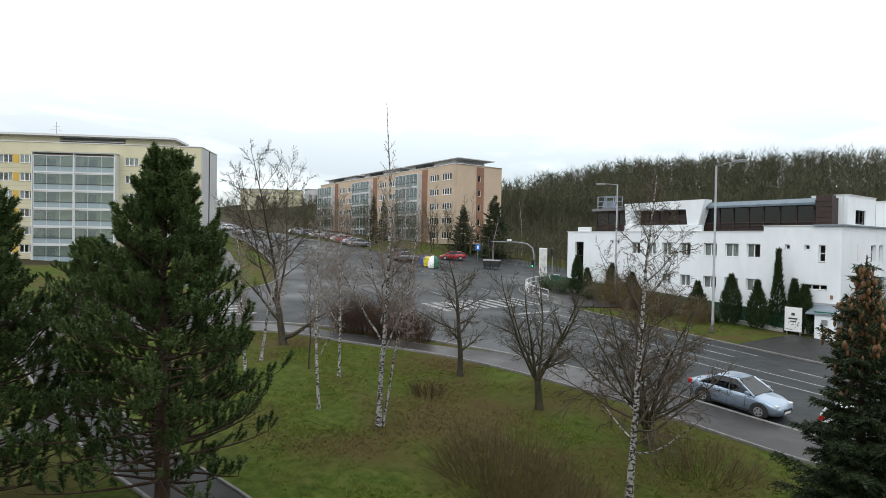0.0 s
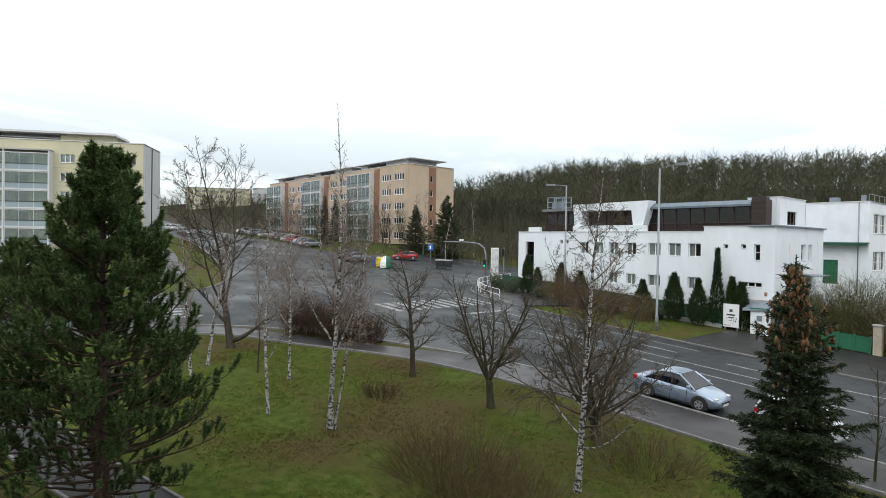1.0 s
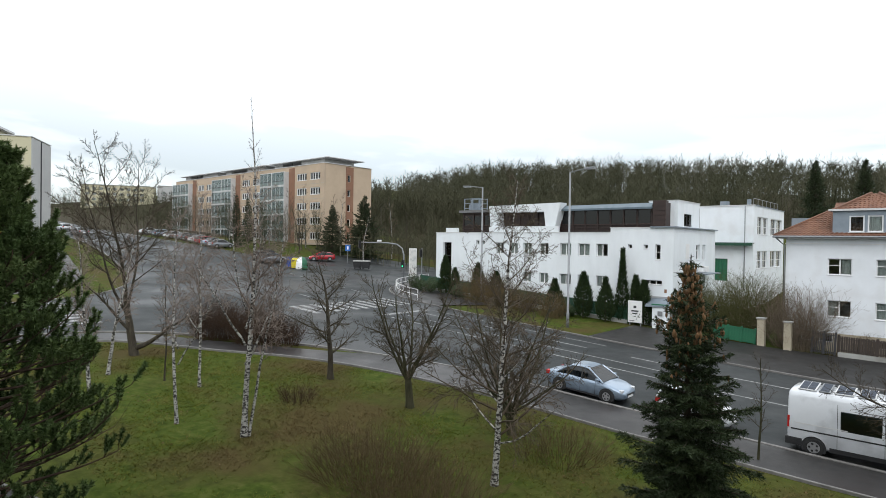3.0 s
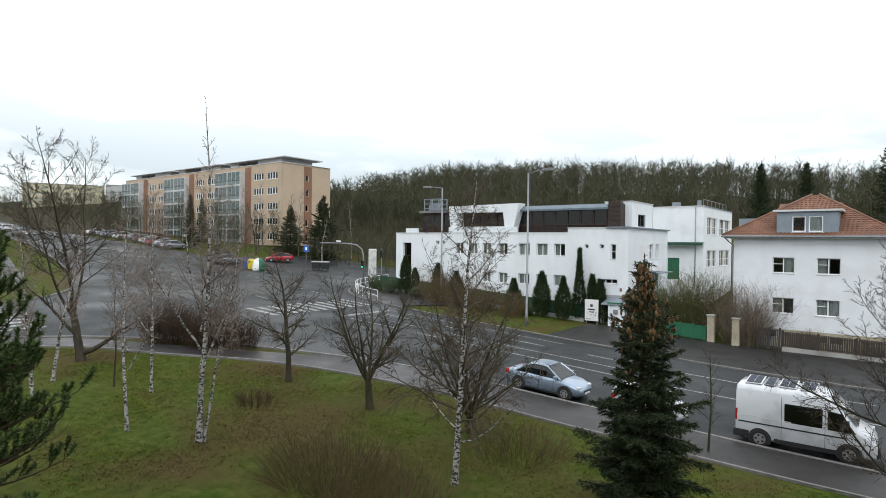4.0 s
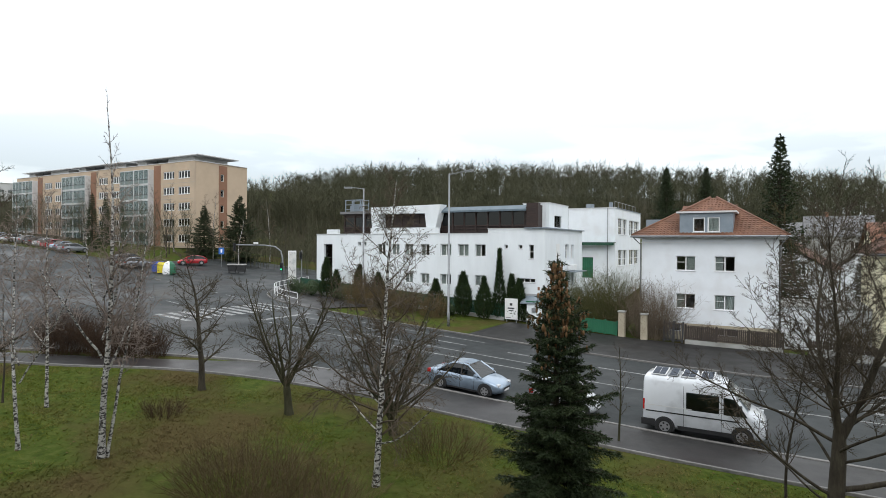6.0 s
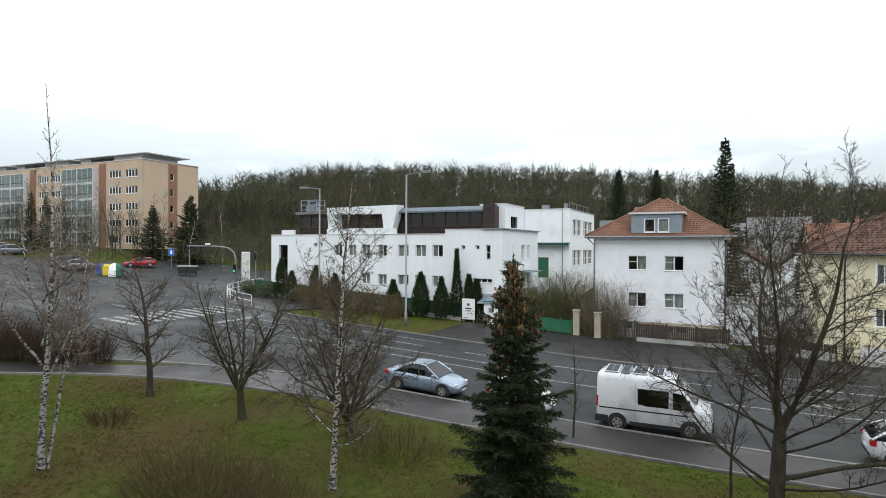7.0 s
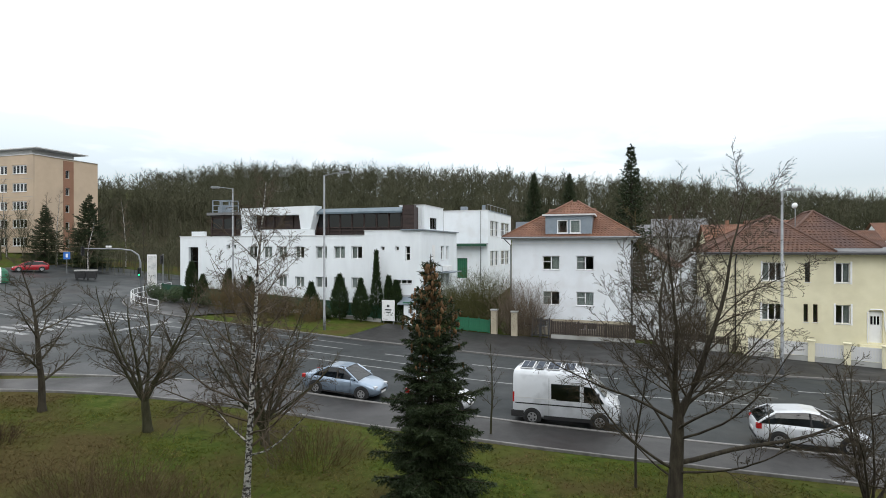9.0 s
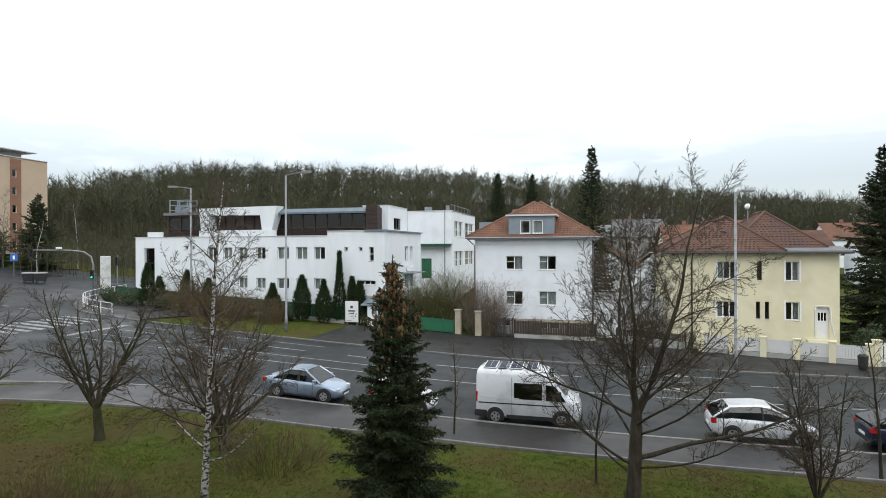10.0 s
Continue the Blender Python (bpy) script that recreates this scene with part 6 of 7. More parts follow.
    part("bumper_trim", boxes((-f - 0.015, -f + 0.1, -h * 0.7, h * 0.7, 0.32, 0.42)), BLACK_PLASTIC, c)
    part("number_plate", boxes((f - 0.02, f + 0.02, -0.26, 0.26, 0.34, 0.44)), FRAME, c)
    part("number_plate", boxes((-f - 0.02, -f + 0.02, -0.26, 0.26, 0.5, 0.6)), FRAME, c)
    return c


def camper_van(x, y, rot):
    c = thing("camper_van", pose(x, y, ground_z(x, y) + 0.03, 0, 0, rot), "white high-roofed camper van with solar panels", "van", "parked cars")
    L, W, H = 4.6, 2.0, 2.39
    f, h = L / 2, W / 2

    def sec(xx, hw, zl, zt, wt):
        half = [(0, zl), (hw * 0.93, zl), (hw, zl + 0.12), (hw, min(1.2, zt - 0.2)), (hw * (0.5 + 0.5 * wt), max(zt - 0.22, min(1.2, zt - 0.2) + 0.05)), (hw * wt * 0.95, zt - 0.06), (hw * wt * 0.82, zt), (0, zt + 0.03)]
        return [(xx, a, b) for a, b in half] + [(xx, -a, b) for a, b in half[-2:0:-1]]

    st = [(-f, h * 0.96, 0.4, H - 0.08, 0.88), (-f + 0.06, h * 0.99, 0.3, H - 0.02, 0.9), (-f + 0.4, h, 0.28, H, 0.92), (f * 0.2, h, 0.28, H, 0.92), (f * 0.36, h, 0.28, H - 0.08, 0.9), (f * 0.55, h, 0.28, H - 0.5, 0.9), (f * 0.68, h * 0.99, 0.28, 1.5, 0.92), (f * 0.74, h * 0.98, 0.28, 1.32, 0.95), (f * 0.92, h * 0.9, 0.28, 1.12, 0.95), (f * 0.985, h * 0.8, 0.32, 0.9, 0.95), (f, h * 0.72, 0.4, 0.75, 0.95)]
    part("body", loft([sec(*s) for s in st]), CAR_WHITE, c, smooth=True)
    for s in (-1, 1):
        y0, y1 = sorted((s * (h - 0.055), s * (h + 0.008)))
        part("side_window", bevelled(boxes((-f * 0.26, f * 0.28, y0, y1, 1.14, 1.86)), 0.03), CAR_GLASS, c, "dark side window")
        bm = bmesh.new()
        q = [(f * 0.35, 1.14), (f * 0.72, 1.14), (f * 0.64, 1.42), (f * 0.53, 1.78), (f * 0.35, 1.84)]
        a, b = [bm.verts.new((px, y0, pz)) for px, pz in q], [bm.verts.new((px, y1, pz)) for px, pz in q]
        bm.faces.new(a), bm.faces.new(b[::-1])
        for k in range(5):
            bm.faces.new((a[k], b[k], b[(k + 1) % 5], a[(k + 1) % 5]))
        part("door_window", bm, CAR_GLASS, c)
        part("sill_trim", boxes((-f * 0.4, f * 0.5, s * h - 0.02, s * h + 0.025, 0.28, 0.44)), BLACK_PLASTIC, c)
        part("rub_strip", boxes((-f * 0.95, f * 0.6, s * h - 0.01, s * h + 0.015, 0.9, 0.95)), BLACK_PLASTIC, c)
        part("tail_light", boxes((-f - 0.01, -f + 0.07, s * h * 0.94 - 0.05, s * h * 0.94 + 0.065, 0.95, 1.4)), RED_LENS, c)
        part("mirror", bevelled(boxes((f * 0.56, f * 0.64, s * (h + 0.12) - 0.11, s * (h + 0.12) + 0.11, 1.3, 1.6)), 0.03), BLACK_PLASTIC, c)
        part("headlight", bevelled(boxes((f * 0.82, f * 0.95, s * h * 0.72 - 0.12, s * h * 0.72 + 0.12, 0.85, 1.12)), 0.03), CLEAR_LENS, c)
        for dx in (f * 0.315, -f * 0.3):
            part("door_gap", boxes((dx - 0.006, dx + 0.006, s * h - 0.006, s * h + 0.005, 0.35, 2.1)), BLACK_PLASTIC, c)
        part("slide_rail", boxes((-f * 0.9, -f * 0.16, s * h - 0.01, s * h + 0.012, 1.16, 1.19)), SILL, c)
        for wx in (-f * 0.62, f * 0.64):
            wheel(c, wx, s * (h - 0.09), 0.34, 0.22)
            part("arch_shade", arch_disc(wx, s * h, 0.34, s), BLACK_PLASTIC, c)
    bm = bmesh.new()
    p = [(f * 0.37, h * 0.78, H - 0.14), (f * 0.73, h * 0.86, 1.36), (f * 0.73, -h * 0.86, 1.36), (f * 0.37, -h * 0.78, H - 0.14)]
    q = [Vector(v) + Vector((0.05, 0, 0.04)) for v in p]
    bm.faces.new([bm.verts.new(v) for v in q])
    part("windscreen", bm, CAR_GLASS, c)
    part("bumper", bevelled(boxes((f - 0.2, f + 0.05, -h * 0.72, h * 0.72, 0.3, 0.62)), 0.05), BLACK_PLASTIC, c)
    part("rear_bumper", bevelled(boxes((-f - 0.08, -f + 0.5, -h * 1.012, h * 1.012, 0.3, 0.6)), 0.04), BLACK_PLASTIC, c)
    solar = material("solar_cell", [(0.045, 0.055, 0.075), (0.07, 0.08, 0.1)], 6, 0.6, spec=0.1)
    for x0, x1, big in ((-2.02, -1.42, 1), (-1.34, -0.96, 0), (-0.84, -0.24, 1), (-0.12, 0.42, 1)):
        tilt = Matrix.Translation((0, -0.35, H + 0.06)) @ Matrix.Rotation(radians(5), 4, "X")
        s = part("solar_panel" if big else "roof_vent", bevelled(boxes((x0, x1, -0.4, 0.75, 0, 0.04)), 0.01), SILL if big else STEEL, c, at=tilt)
        for a in range(2 if big else 1):
            for e in range(4 if big else 1):
                wx, wy = (x1 - x0 - 0.08) / (2 if big else 1), 1.08 / (4 if big else 1)
                part("cell", boxes((x0 + 0.04 + a * wx + 0.008, x0 + 0.04 + (a + 1) * wx - 0.008, -0.37 + e * wy + 0.008, -0.37 + (e + 1) * wy - 0.008, 0.04, 0.046)), solar, s)
        for yb in (-0.6, 0.3):
            part("bracket", boxes((x0 + 0.05, x1 - 0.05, yb, yb + 0.05, H - 0.03, H + 0.09)), BLACK_PLASTIC, c)
    return c


car("parked_saloon", -13.2, 26.5, 0, CAR_SILVER, "silver-blue saloon car parked at the kerb", 4.15, 1.8, 1.46)
camper_van(-2.1, 26.65, 0)
car("parked_hatchback", 7.4, 26.6, 0, CAR_WHITE, "white hatchback car parked at the kerb", 4.0, 1.78, 1.5, "hatchback")
car("parked_hatchback", 13.2, 26.6, 0, CAR_NAVY, "dark blue car parked at the kerb", 4.2, 1.74, 1.5, "hatchback")
car("parked_hatchback", -8.05, 26.4, 0, CAR_WHITE, "small white car half hidden behind the spruce", 3.1, 1.7, 1.45, "estate")
far_cars = [(-76.9, 57.4, 236, CAR_RED, "hatchback", "red hatchback parked near the bins"), (-75.8, 47.6, 95, CAR_GREY, "hatchback", "silver car parked behind the recycling bins"), (-80.5, 49.6, 100, CAR_BLACK, "hatchback", "black car parked behind the recycling bins"),
            (-95, 49.5, 95, CAR_GREY, "estate", "grey car in the parking row"), (-98, 49.8, 95, CAR_SILVER, "saloon", "silver car in the parking row"), (-101, 50.0, 95, CAR_RED, "estate", "red car in the parking row"),
            (-104, 50.2, 95, CAR_WHITE, "saloon", "white car in the parking row"), (-107, 50.4, 95, CAR_BLACK, "estate", "dark car in the parking row"), (-111, 50.6, 95, CAR_GREY, "saloon", "grey car in the parking row"),
            (-116, 50.8, 95, CAR_WHITE, "estate", "white car in the parking row"), (-122, 51.0, 95, CAR_SILVER, "estate", "silver car in the parking row"), (-130, 51.6, 95, CAR_WHITE, "saloon", "white car in the parking row"),
            (-138, 37.5, 185, CAR_WHITE, "estate", "white car far up the street"), (-120, 35.2, 185, CAR_GREY, "saloon", "grey car far up the street"), (-46.5, 4.0, 92, CAR_NAVY, "estate", "dark car in the side street")]
for fx, fy, fr_, fp, fs, fl in far_cars:
    car("parked_car", fx, fy, fr_, fp, fl, 4.2, 1.75, 1.48, fs, "cars uphill")


# ---- road markings ----
def mark(poly, label):
    laid("road_marking", poly, 0.026, PAINT, label, "marking")


def bar(x0, x1, y0, y1, label="white painted road line"):
    mark([(x0, y0), (x1, y0), (x1, y1), (x0, y1)], label)


bar(-34, 60, 32.45, 32.6)
for k in range(14):
    bar(-34 + 6.2 * k, -31 + 6.2 * k, 36.35, 36.5)
bar(-34, -10, 34.3, 34.42)
bar(-35.4, -34.9, 32.7, 38.2, "white stop line before the crossing")
bar(-35, -18, 38.2, 38.32)
for k in range(11):
    bar(-42.2, -38.2, 28.2 + 1.05 * k, 28.72 + 1.05 * k, "zebra crossing bar")
for k in range(9):
    bar(-51.3 + 1.1 * k, -50.75 + 1.1 * k, 10.5, 13.8, "zebra crossing bar by the side street")
for k in range(9):
    cx, cy = -47 - 3.2 * k, 40.0 + 0.55 * k
    mark([(cx, cy), (cx - 1.6, cy + 0.28), (cx - 1.57, cy + 0.43), (cx + 0.03, cy + 0.15)], "dashed guide line over the junction")
for k in range(8):
    cx, cy = -46 - 4.0 * k, 33.0 + 0.4 * k
    mark([(cx, cy), (cx - 2, cy + 0.2), (cx - 1.98, cy + 0.35), (cx + 0.02, cy + 0.15)], "dashed guide line over the junction")
for ax, ay in ((6.0, 38.1), (5.4, 34.4)):
    mark([(ax, ay), (ax + 2.6, ay - 0.02), (ax + 2.6, ay + 0.13), (ax, ay + 0.15)], "painted turning arrow shaft")
    mark([(ax - 1.3, ay + 0.07), (ax, ay - 0.42), (ax, ay + 0.56)], "painted arrow head")

# paths on the lawn at the pines
P1 = curve_pts([(-60, -3.0), (-44, -1.4), (-34, 0.6), (-27, 1.6), (-21, 2.6), (-16, 4.0), (-12, 4.8)], 5)
laid("footpath", offset_line(P1, -0.9) + offset_line(P1, 0.9)[::-1], 0.03, DARK_WALK, "narrow asphalt path through the lawn", "path")
P2 = curve_pts([(-24.5, 1.2), (-22.5, -2), (-20, -7), (-17, -16)], 5)
laid("footpath", offset_line(P2, -0.8) + offset_line(P2, 0.8)[::-1], 0.036, DARK_WALK, "narrow asphalt path joining the other", "path")
for k, ln in enumerate((offset_line(P1, -0.95), offset_line(P1, 0.95), offset_line(P2, 0.86))):
    kerb_line("path_edging", ln, "pale concrete edging of the path", 0.08, 0.1)


# ---- lamp posts, signals, signs ----
def street_lamp(x, y, h, head_dir, label, arm=1.8, lean=0.06):
    t = thing("street_lamp", Matrix.Translation((x, y, ground_z(x, y))), label, "street lamp", "street lamps")
    part("pole", tube(bmesh.new(), [(0, 0, -0.1), (0, 0, 1.2), (0, 0, 1.25), (0, 0, h)], [0.13, 0.12, 0.095, 0.07], 12), STEEL, t, smooth=True)
    d = Vector((math.cos(radians(head_dir)), math.sin(radians(head_dir)), 0))
    part("arm", tube(bmesh.new(), [(0, 0, h - 0.05), d * arm * 0.5 + Vector((0, 0, h + lean)), d * arm + Vector((0, 0, h + lean * 2))], 0.04, 8), STEEL, t)
    hd = part("lantern", bevelled(boxes((-0.1, 0.75, -0.16, 0.16, -0.08, 0.08)), 0.05), STEEL, t, at=Matrix.Translation(d * arm + Vector((0, 0, h + lean * 2))) @ Matrix.Rotation(radians(head_dir), 4, "Z"))
    part("diffuser", boxes((0.0, 0.62, -0.12, 0.12, -0.1, -0.081)), CLEAR_LENS, hd)


street_lamp(-23.5, 42.5, 12.8, -12, "tall grey steel street lamp")
street_lamp(-36.5, 47.6, 11.8, 196, "grey street lamp with a thin side arm", 1.4)
street_lamp(9.6, 40.9, 11.5, 30, "tall grey steel street lamp by the cream house", 0.6)
pl = thing("path_lamp", Matrix.Translation((-21.9, 1.2, ground_z(-21.9, 1.2))), "low lamp post beside the path", "lamp")
part("pole", tube(bmesh.new(), [(0, 0, -0.05), (0, 0, 3.0)], [0.05, 0.035], 8), STEEL, pl)
part("lantern", bevelled(boxes((-0.16, 0.3, -0.1, 0.1, 3.0, 3.1)), 0.03), FRAME, pl)

GREEN_LIT = bpy.data.materials.new("green_signal")
GREEN_LIT.use_nodes = True
GREEN_LIT.node_tree.nodes["Principled BSDF"].inputs["Base Color"].default_value = (0.0, 0.4, 0.15, 1)
GREEN_LIT.node_tree.nodes["Principled BSDF"].inputs["Emission Color"].default_value = (0.05, 1.0, 0.4, 1)
GREEN_LIT.node_tree.nodes["Principled BSDF"].inputs["Emission Strength"].default_value = 2.5


def signal_head(parent, at, rot, lit=False):
    hd = part("signal_head", bevelled(boxes((-0.16, 0.16, -0.12, 0.12, 0, 0.95)), 0.03), BLACK_PLASTIC, parent, at=Matrix.Translation(at) @ Matrix.Rotation(radians(rot), 4, "Z"))
    for k in range(3):
        part("signal_lens", tube(bmesh.new(), [(0, -0.125, 0.17 + 0.3 * k), (0, -0.14, 0.17 + 0.3 * k)], 0.1, 14), GREEN_LIT if k == 0 and lit else BLACK_PLASTIC, hd, "lit green lens" if k == 0 and lit else "")
        part("visor", tube(bmesh.new(), [(0, -0.12, 0.2 + 0.3 * k), (0, -0.3, 0.2 + 0.3 * k)], 0.115, 10, False), BLACK_PLASTIC, hd)


gt = thing("traffic_signal", Matrix.Translation((-49.6, 49.2, ground_z(-49.6))), "traffic signal on a curved grey mast arm", "traffic light")
part("pole", tube(bmesh.new(), [(0, 0, -0.1), (0, 0, 3.6), (-0.15, -0.13, 4.4), (-0.7, -0.5, 4.9), (-1.6, -1.2, 5.05), (-4.2, -3.4, 5.1)], [0.13, 0.1, 0.09, 0.085, 0.08, 0.06], 10), STEEL, gt, smooth=True)
signal_head(gt, (-4.1, -3.45, 4.35), 55)
signal_head(gt, (0.1, -0.25, 2.1), 30, True)
part("camera_box", bevelled(boxes((-2.4, -1.9, -2.2, -1.9, 5.2, 5.4)), 0.03), FRAME, gt)
sg = thing("traffic_signal", Matrix.Translation((-50.6, 53.4, ground_z(-50.6))), "slim signal post with a small head", "traffic light")
part("pole", tube(bmesh.new(), [(0, 0, -0.1), (0, 0, 4.4)], 0.06, 8), STEEL, sg)
signal_head(sg, (0, -0.2, 3.3), 55)

bb = thing("poster_panel", pose(-52.6, 53.8, ground_z(-52.6), 0, 0, 46), "tall white poster panel with faded graphics", "billboard")
part("panel", bevelled(boxes((-0.5, 0.5, -0.1, 0.1, 0.5, 4.2)), 0.04), FRAME, bb)
for px0 in (-0.4, 0.3):
    part("leg", boxes((px0, px0 + 0.1, -0.05, 0.05, 0, 0.5)), STEEL, bb)
part("poster", boxes((-0.43, 0.43, -0.112, -0.104, 0.62, 4.08)), material("faded_poster", [(0.3, 0.32, 0.34), (0.62, 0.62, 0.6), (0.7, 0.68, 0.66)], 2.5, 0.5), bb)
hs = thing("blue_road_sign", pose(-73.5, 60.0, ground_z(-73.5), 0, 0, 48), "blue square road sign on a grey post", "road sign")
part("post", tube(bmesh.new(), [(0, 0, -0.1), (0, 0, 2.9)], 0.035, 8), STEEL, hs)
part("plate", boxes((-0.4, 0.4, -0.05, -0.02, 2.0, 3.0)), material("sign_blue", [(0.02, 0.12, 0.45), (0.03, 0.15, 0.5)], 3, 0.4), hs)
part("symbol", boxes((-0.12, 0.12, -0.058, -0.052, 2.25, 2.75)), FRAME, hs)

for k in range(2):
    d = thing("waste_container", pose(-66.6 + 1.35 * k, 56.3 + 0.45 * k, ground_z(-67), 0, 0, 40), "black wheeled waste container with a pale lid", "waste bin", "waste containers")
    part("body", loft([[(-0.5, -0.42, 0.2), (0.5, -0.42, 0.2), (0.5, 0.42, 0.2), (-0.5, 0.42, 0.2)], [(-0.62, -0.52, 1.1), (0.62, -0.52, 1.1), (0.62, 0.52, 1.1), (-0.62, 0.52, 1.1)]]), BLACK_PLASTIC, d)
    part("lid", bevelled(boxes((-0.65, 0.65, -0.55, 0.55, 1.1, 1.28)), 0.06), CONCRETE, d, "pale grey lid")
    for sx in (-0.42, 0.42):
        for sy in (-0.34, 0.34):
            part("wheel", tube(bmesh.new(), [(sx - 0.03, sy, 0.1), (sx + 0.03, sy, 0.1)], 0.1, 10), RUBBER, d)
for k, (mname, col) in enumerate((("white_plastic_bin", None), ("yellow_bin", (0.55, 0.45, 0.02)), ("blue_bin", (0.03, 0.07, 0.3)))):
    d = thing("recycling_bin", pose(-68.0 - 1.3 * k, 47.4 + 0.1 * k, ground_z(-68 - 1.2 * k), 0, 0, 58 if k == 0 else 38), ("bell-shaped recycling bin, half white and half green", "yellow recycling bin with sloping lid", "blue recycling bin with sloping lid")[k], "recycling bin", "recycling bins")
    mm = FRAME if col is None else material(mname, [col, tuple(v * 1.15 for v in col)], 2, 0.45)
    if col is None:
        for s, m2, nm in ((-1, FRAME, "white_half"), (1, GREEN_PAINT, "green_half")):
            bm = bmesh.new()
            prof = [(0.78, 0.05), (0.82, 0.3), (0.78, 0.9), (0.62, 1.4), (0.35, 1.68), (0.05, 1.78)]
            rings = [[bm.verts.new((math.cos(q) * r0, math.sin(q) * r0, zz)) for q in [(-math.pi / 2 if s > 0 else math.pi / 2) + math.pi * j / 12 for j in range(13)]] for r0, zz in prof]
            for a, b in zip(rings, rings[1:]):
                for j in range(12):
                    bm.faces.new((a[j], a[j + 1], b[j + 1], b[j]))
            for a, b in zip(rings, rings[1:]):
                bm.faces.new((a[0], b[0], b[-1], a[-1]))
            part(nm, bm, m2, d)
    else:
        part("body", loft([[(-0.62, -0.55, 0.1), (0.62, -0.55, 0.1), (0.62, 0.55, 0.1), (-0.62, 0.55, 0.1)], [(-0.68, -0.6, 1.15), (0.68, -0.6, 1.15), (0.68, 0.6, 1.15), (-0.68, 0.6, 1.15)]]), mm, d)
        part("lid", loft([[(-0.7, -0.62, 1.15), (0.7, -0.62, 1.15), (0.7, 0.62, 1.15), (-0.7, 0.62, 1.15)], [(-0.5, -0.4, 1.5), (0.5, -0.4, 1.5), (0.5, 0.4, 1.5), (-0.5, 0.4, 1.5)]]), mm, d)

# white safety railing round the junction's corner
RL = offset_line([p for p in FARE if 40.6 < p[1] < 56 and p[0] < -38], -0.7)
rail = thing("safety_railing", Matrix.Identity(4), "white tubular safety railing at the street corner", "railing")
for p in RL:
    part("post", tube(bmesh.new(), [(p[0], p[1], ground_z(*p) - 0.1), (p[0], p[1], ground_z(*p) + 1.1)], 0.035, 6), FRAME, rail)
for zz in (0.55, 1.08):
    part("rail", tube(bmesh.new(), [(p[0], p[1], ground_z(*p) + zz) for p in RL], 0.03, 6), FRAME, rail)


# ---- fences and gates on the houses' side ----
def fence_run(name, a, b, label, mat, h=1.5, pitch=0.13, w=0.09, plinth=0.35, posts=2.4, post_mat=None, rails=True, group=""):
    a, b = Vector((*a, 0)), Vector((*b, 0))
    d = (b - a)
    ln = d.length
    rot = math.degrees(math.atan2(d.y, d.x))
    zb = min(ground_z(a.x, a.y), ground_z(b.x, b.y))
    rise = math.atan2(ground_z(b.x, b.y) - ground_z(a.x, a.y), ln)
    t = thing(name, Matrix.Translation((a.x, a.y, ground_z(a.x, a.y) + 0.06)) @ Matrix.Rotation(radians(rot), 4, "Z") @ Matrix.Rotation(-rise, 4, "Y"), label, "fence", group)
    if plinth:
        part("plinth", boxes((0, ln, -0.12, 0.12, -0.1, plinth)), CONCRETE, t)
    n = int(ln / posts) + 1
    pm = post_mat or mat
    pmesh = mesh_of("post", boxes((-0.07, 0.07, -0.06, 0.06, 0, h + 0.08)) if not post_mat else bevelled(boxes((-0.2, 0.2, -0.2, 0.2, -0.1, h + 0.1), (-0.25, 0.25, -0.25, 0.25, h + 0.11, h + 0.2)), 0.02), pm)
    for k in range(n + 1):
        part("post", pmesh, pm, t, at=(ln * k / n, 0, 0))
    if rails:
        for zz in (plinth + 0.12, h - 0.2):
            part("rail", boxes((0, ln, 0.02, 0.06, zz, zz + 0.07)), mat, t)
    sm = mesh_of("slat", boxes((0, w, -0.02, 0.015, plinth + 0.04, h)), mat)
    for k in range(int(ln / pitch)):
        part("slat", sm, mat, t, at=(k * pitch + 0.02, 0, 0))
    return t


fence_run("wooden_fence", (-5.9, 50.0), (0.9, 50.3), "dark brown wooden fence on a low concrete wall", FENCE_WOOD, 1.45, 0.14, 0.12, 0.3)
fence_run("wooden_fence", (2.6, 50.2), (7.6, 48.2), "low brown wooden fence on a concrete wall", FENCE_WOOD, 1.15, 0.16, 0.12, 0.55)
fence_run("metal_gate", (-7.5, 49.9), (-6.1, 50.0), "dark grey metal bar gate", DARK_STEEL, 1.6, 0.11, 0.05, 0.0, 1.3, rails=True)
fence_run("panel_fence", (8.6, 47.3), (18.4, 44.2), "white metal panel fence with cream pillars", SILL, 1.32, 0.16, 0.15, 0.35, 2.5, CREAM_WALL)
fence_run("picket_fence", (18.8, 44.2), (30, 44.0), "white picket fence with cream pillars", FRAME, 1.6, 0.2, 0.14, 0.3, 2.8, CREAM_WALL)
fence_run("green_fence", (-46.5, 49.0), (-21.4, 49.4), "dark green mesh fence with slats", GREEN_MESH, 1.5, 0.12, 0.1, 0.25, 2.5)
fence_run("green_gate", (-14.2, 49.6), (-11.2, 49.5), "green sheet-metal driveway gate with ribs", GREEN_PAINT, 1.15, 0.2, 0.195, 0.0, 1.5)
for gxx, gyy in ((-10.7, 49.3), (-8.9, 49.2)):
    g = thing("gate_pillar", Matrix.Translation((gxx, gyy, ground_z(gxx))), "beige rendered gate pillar with a cap", "pillar", "gate pillars")
    part("shaft", boxes((-0.25, 0.25, -0.25, 0.25, -0.1, 2.1)), BEIGE_WALL, g)
    part("cap", bevelled(boxes((-0.32, 0.32, -0.32, 0.32, 2.11, 2.22)), 0.03), CONCRETE, g)
wl = thing("garden_wall", Matrix.Translation((-19.2, 49.5, ground_z(-19))), "white rendered garden wall", "wall")
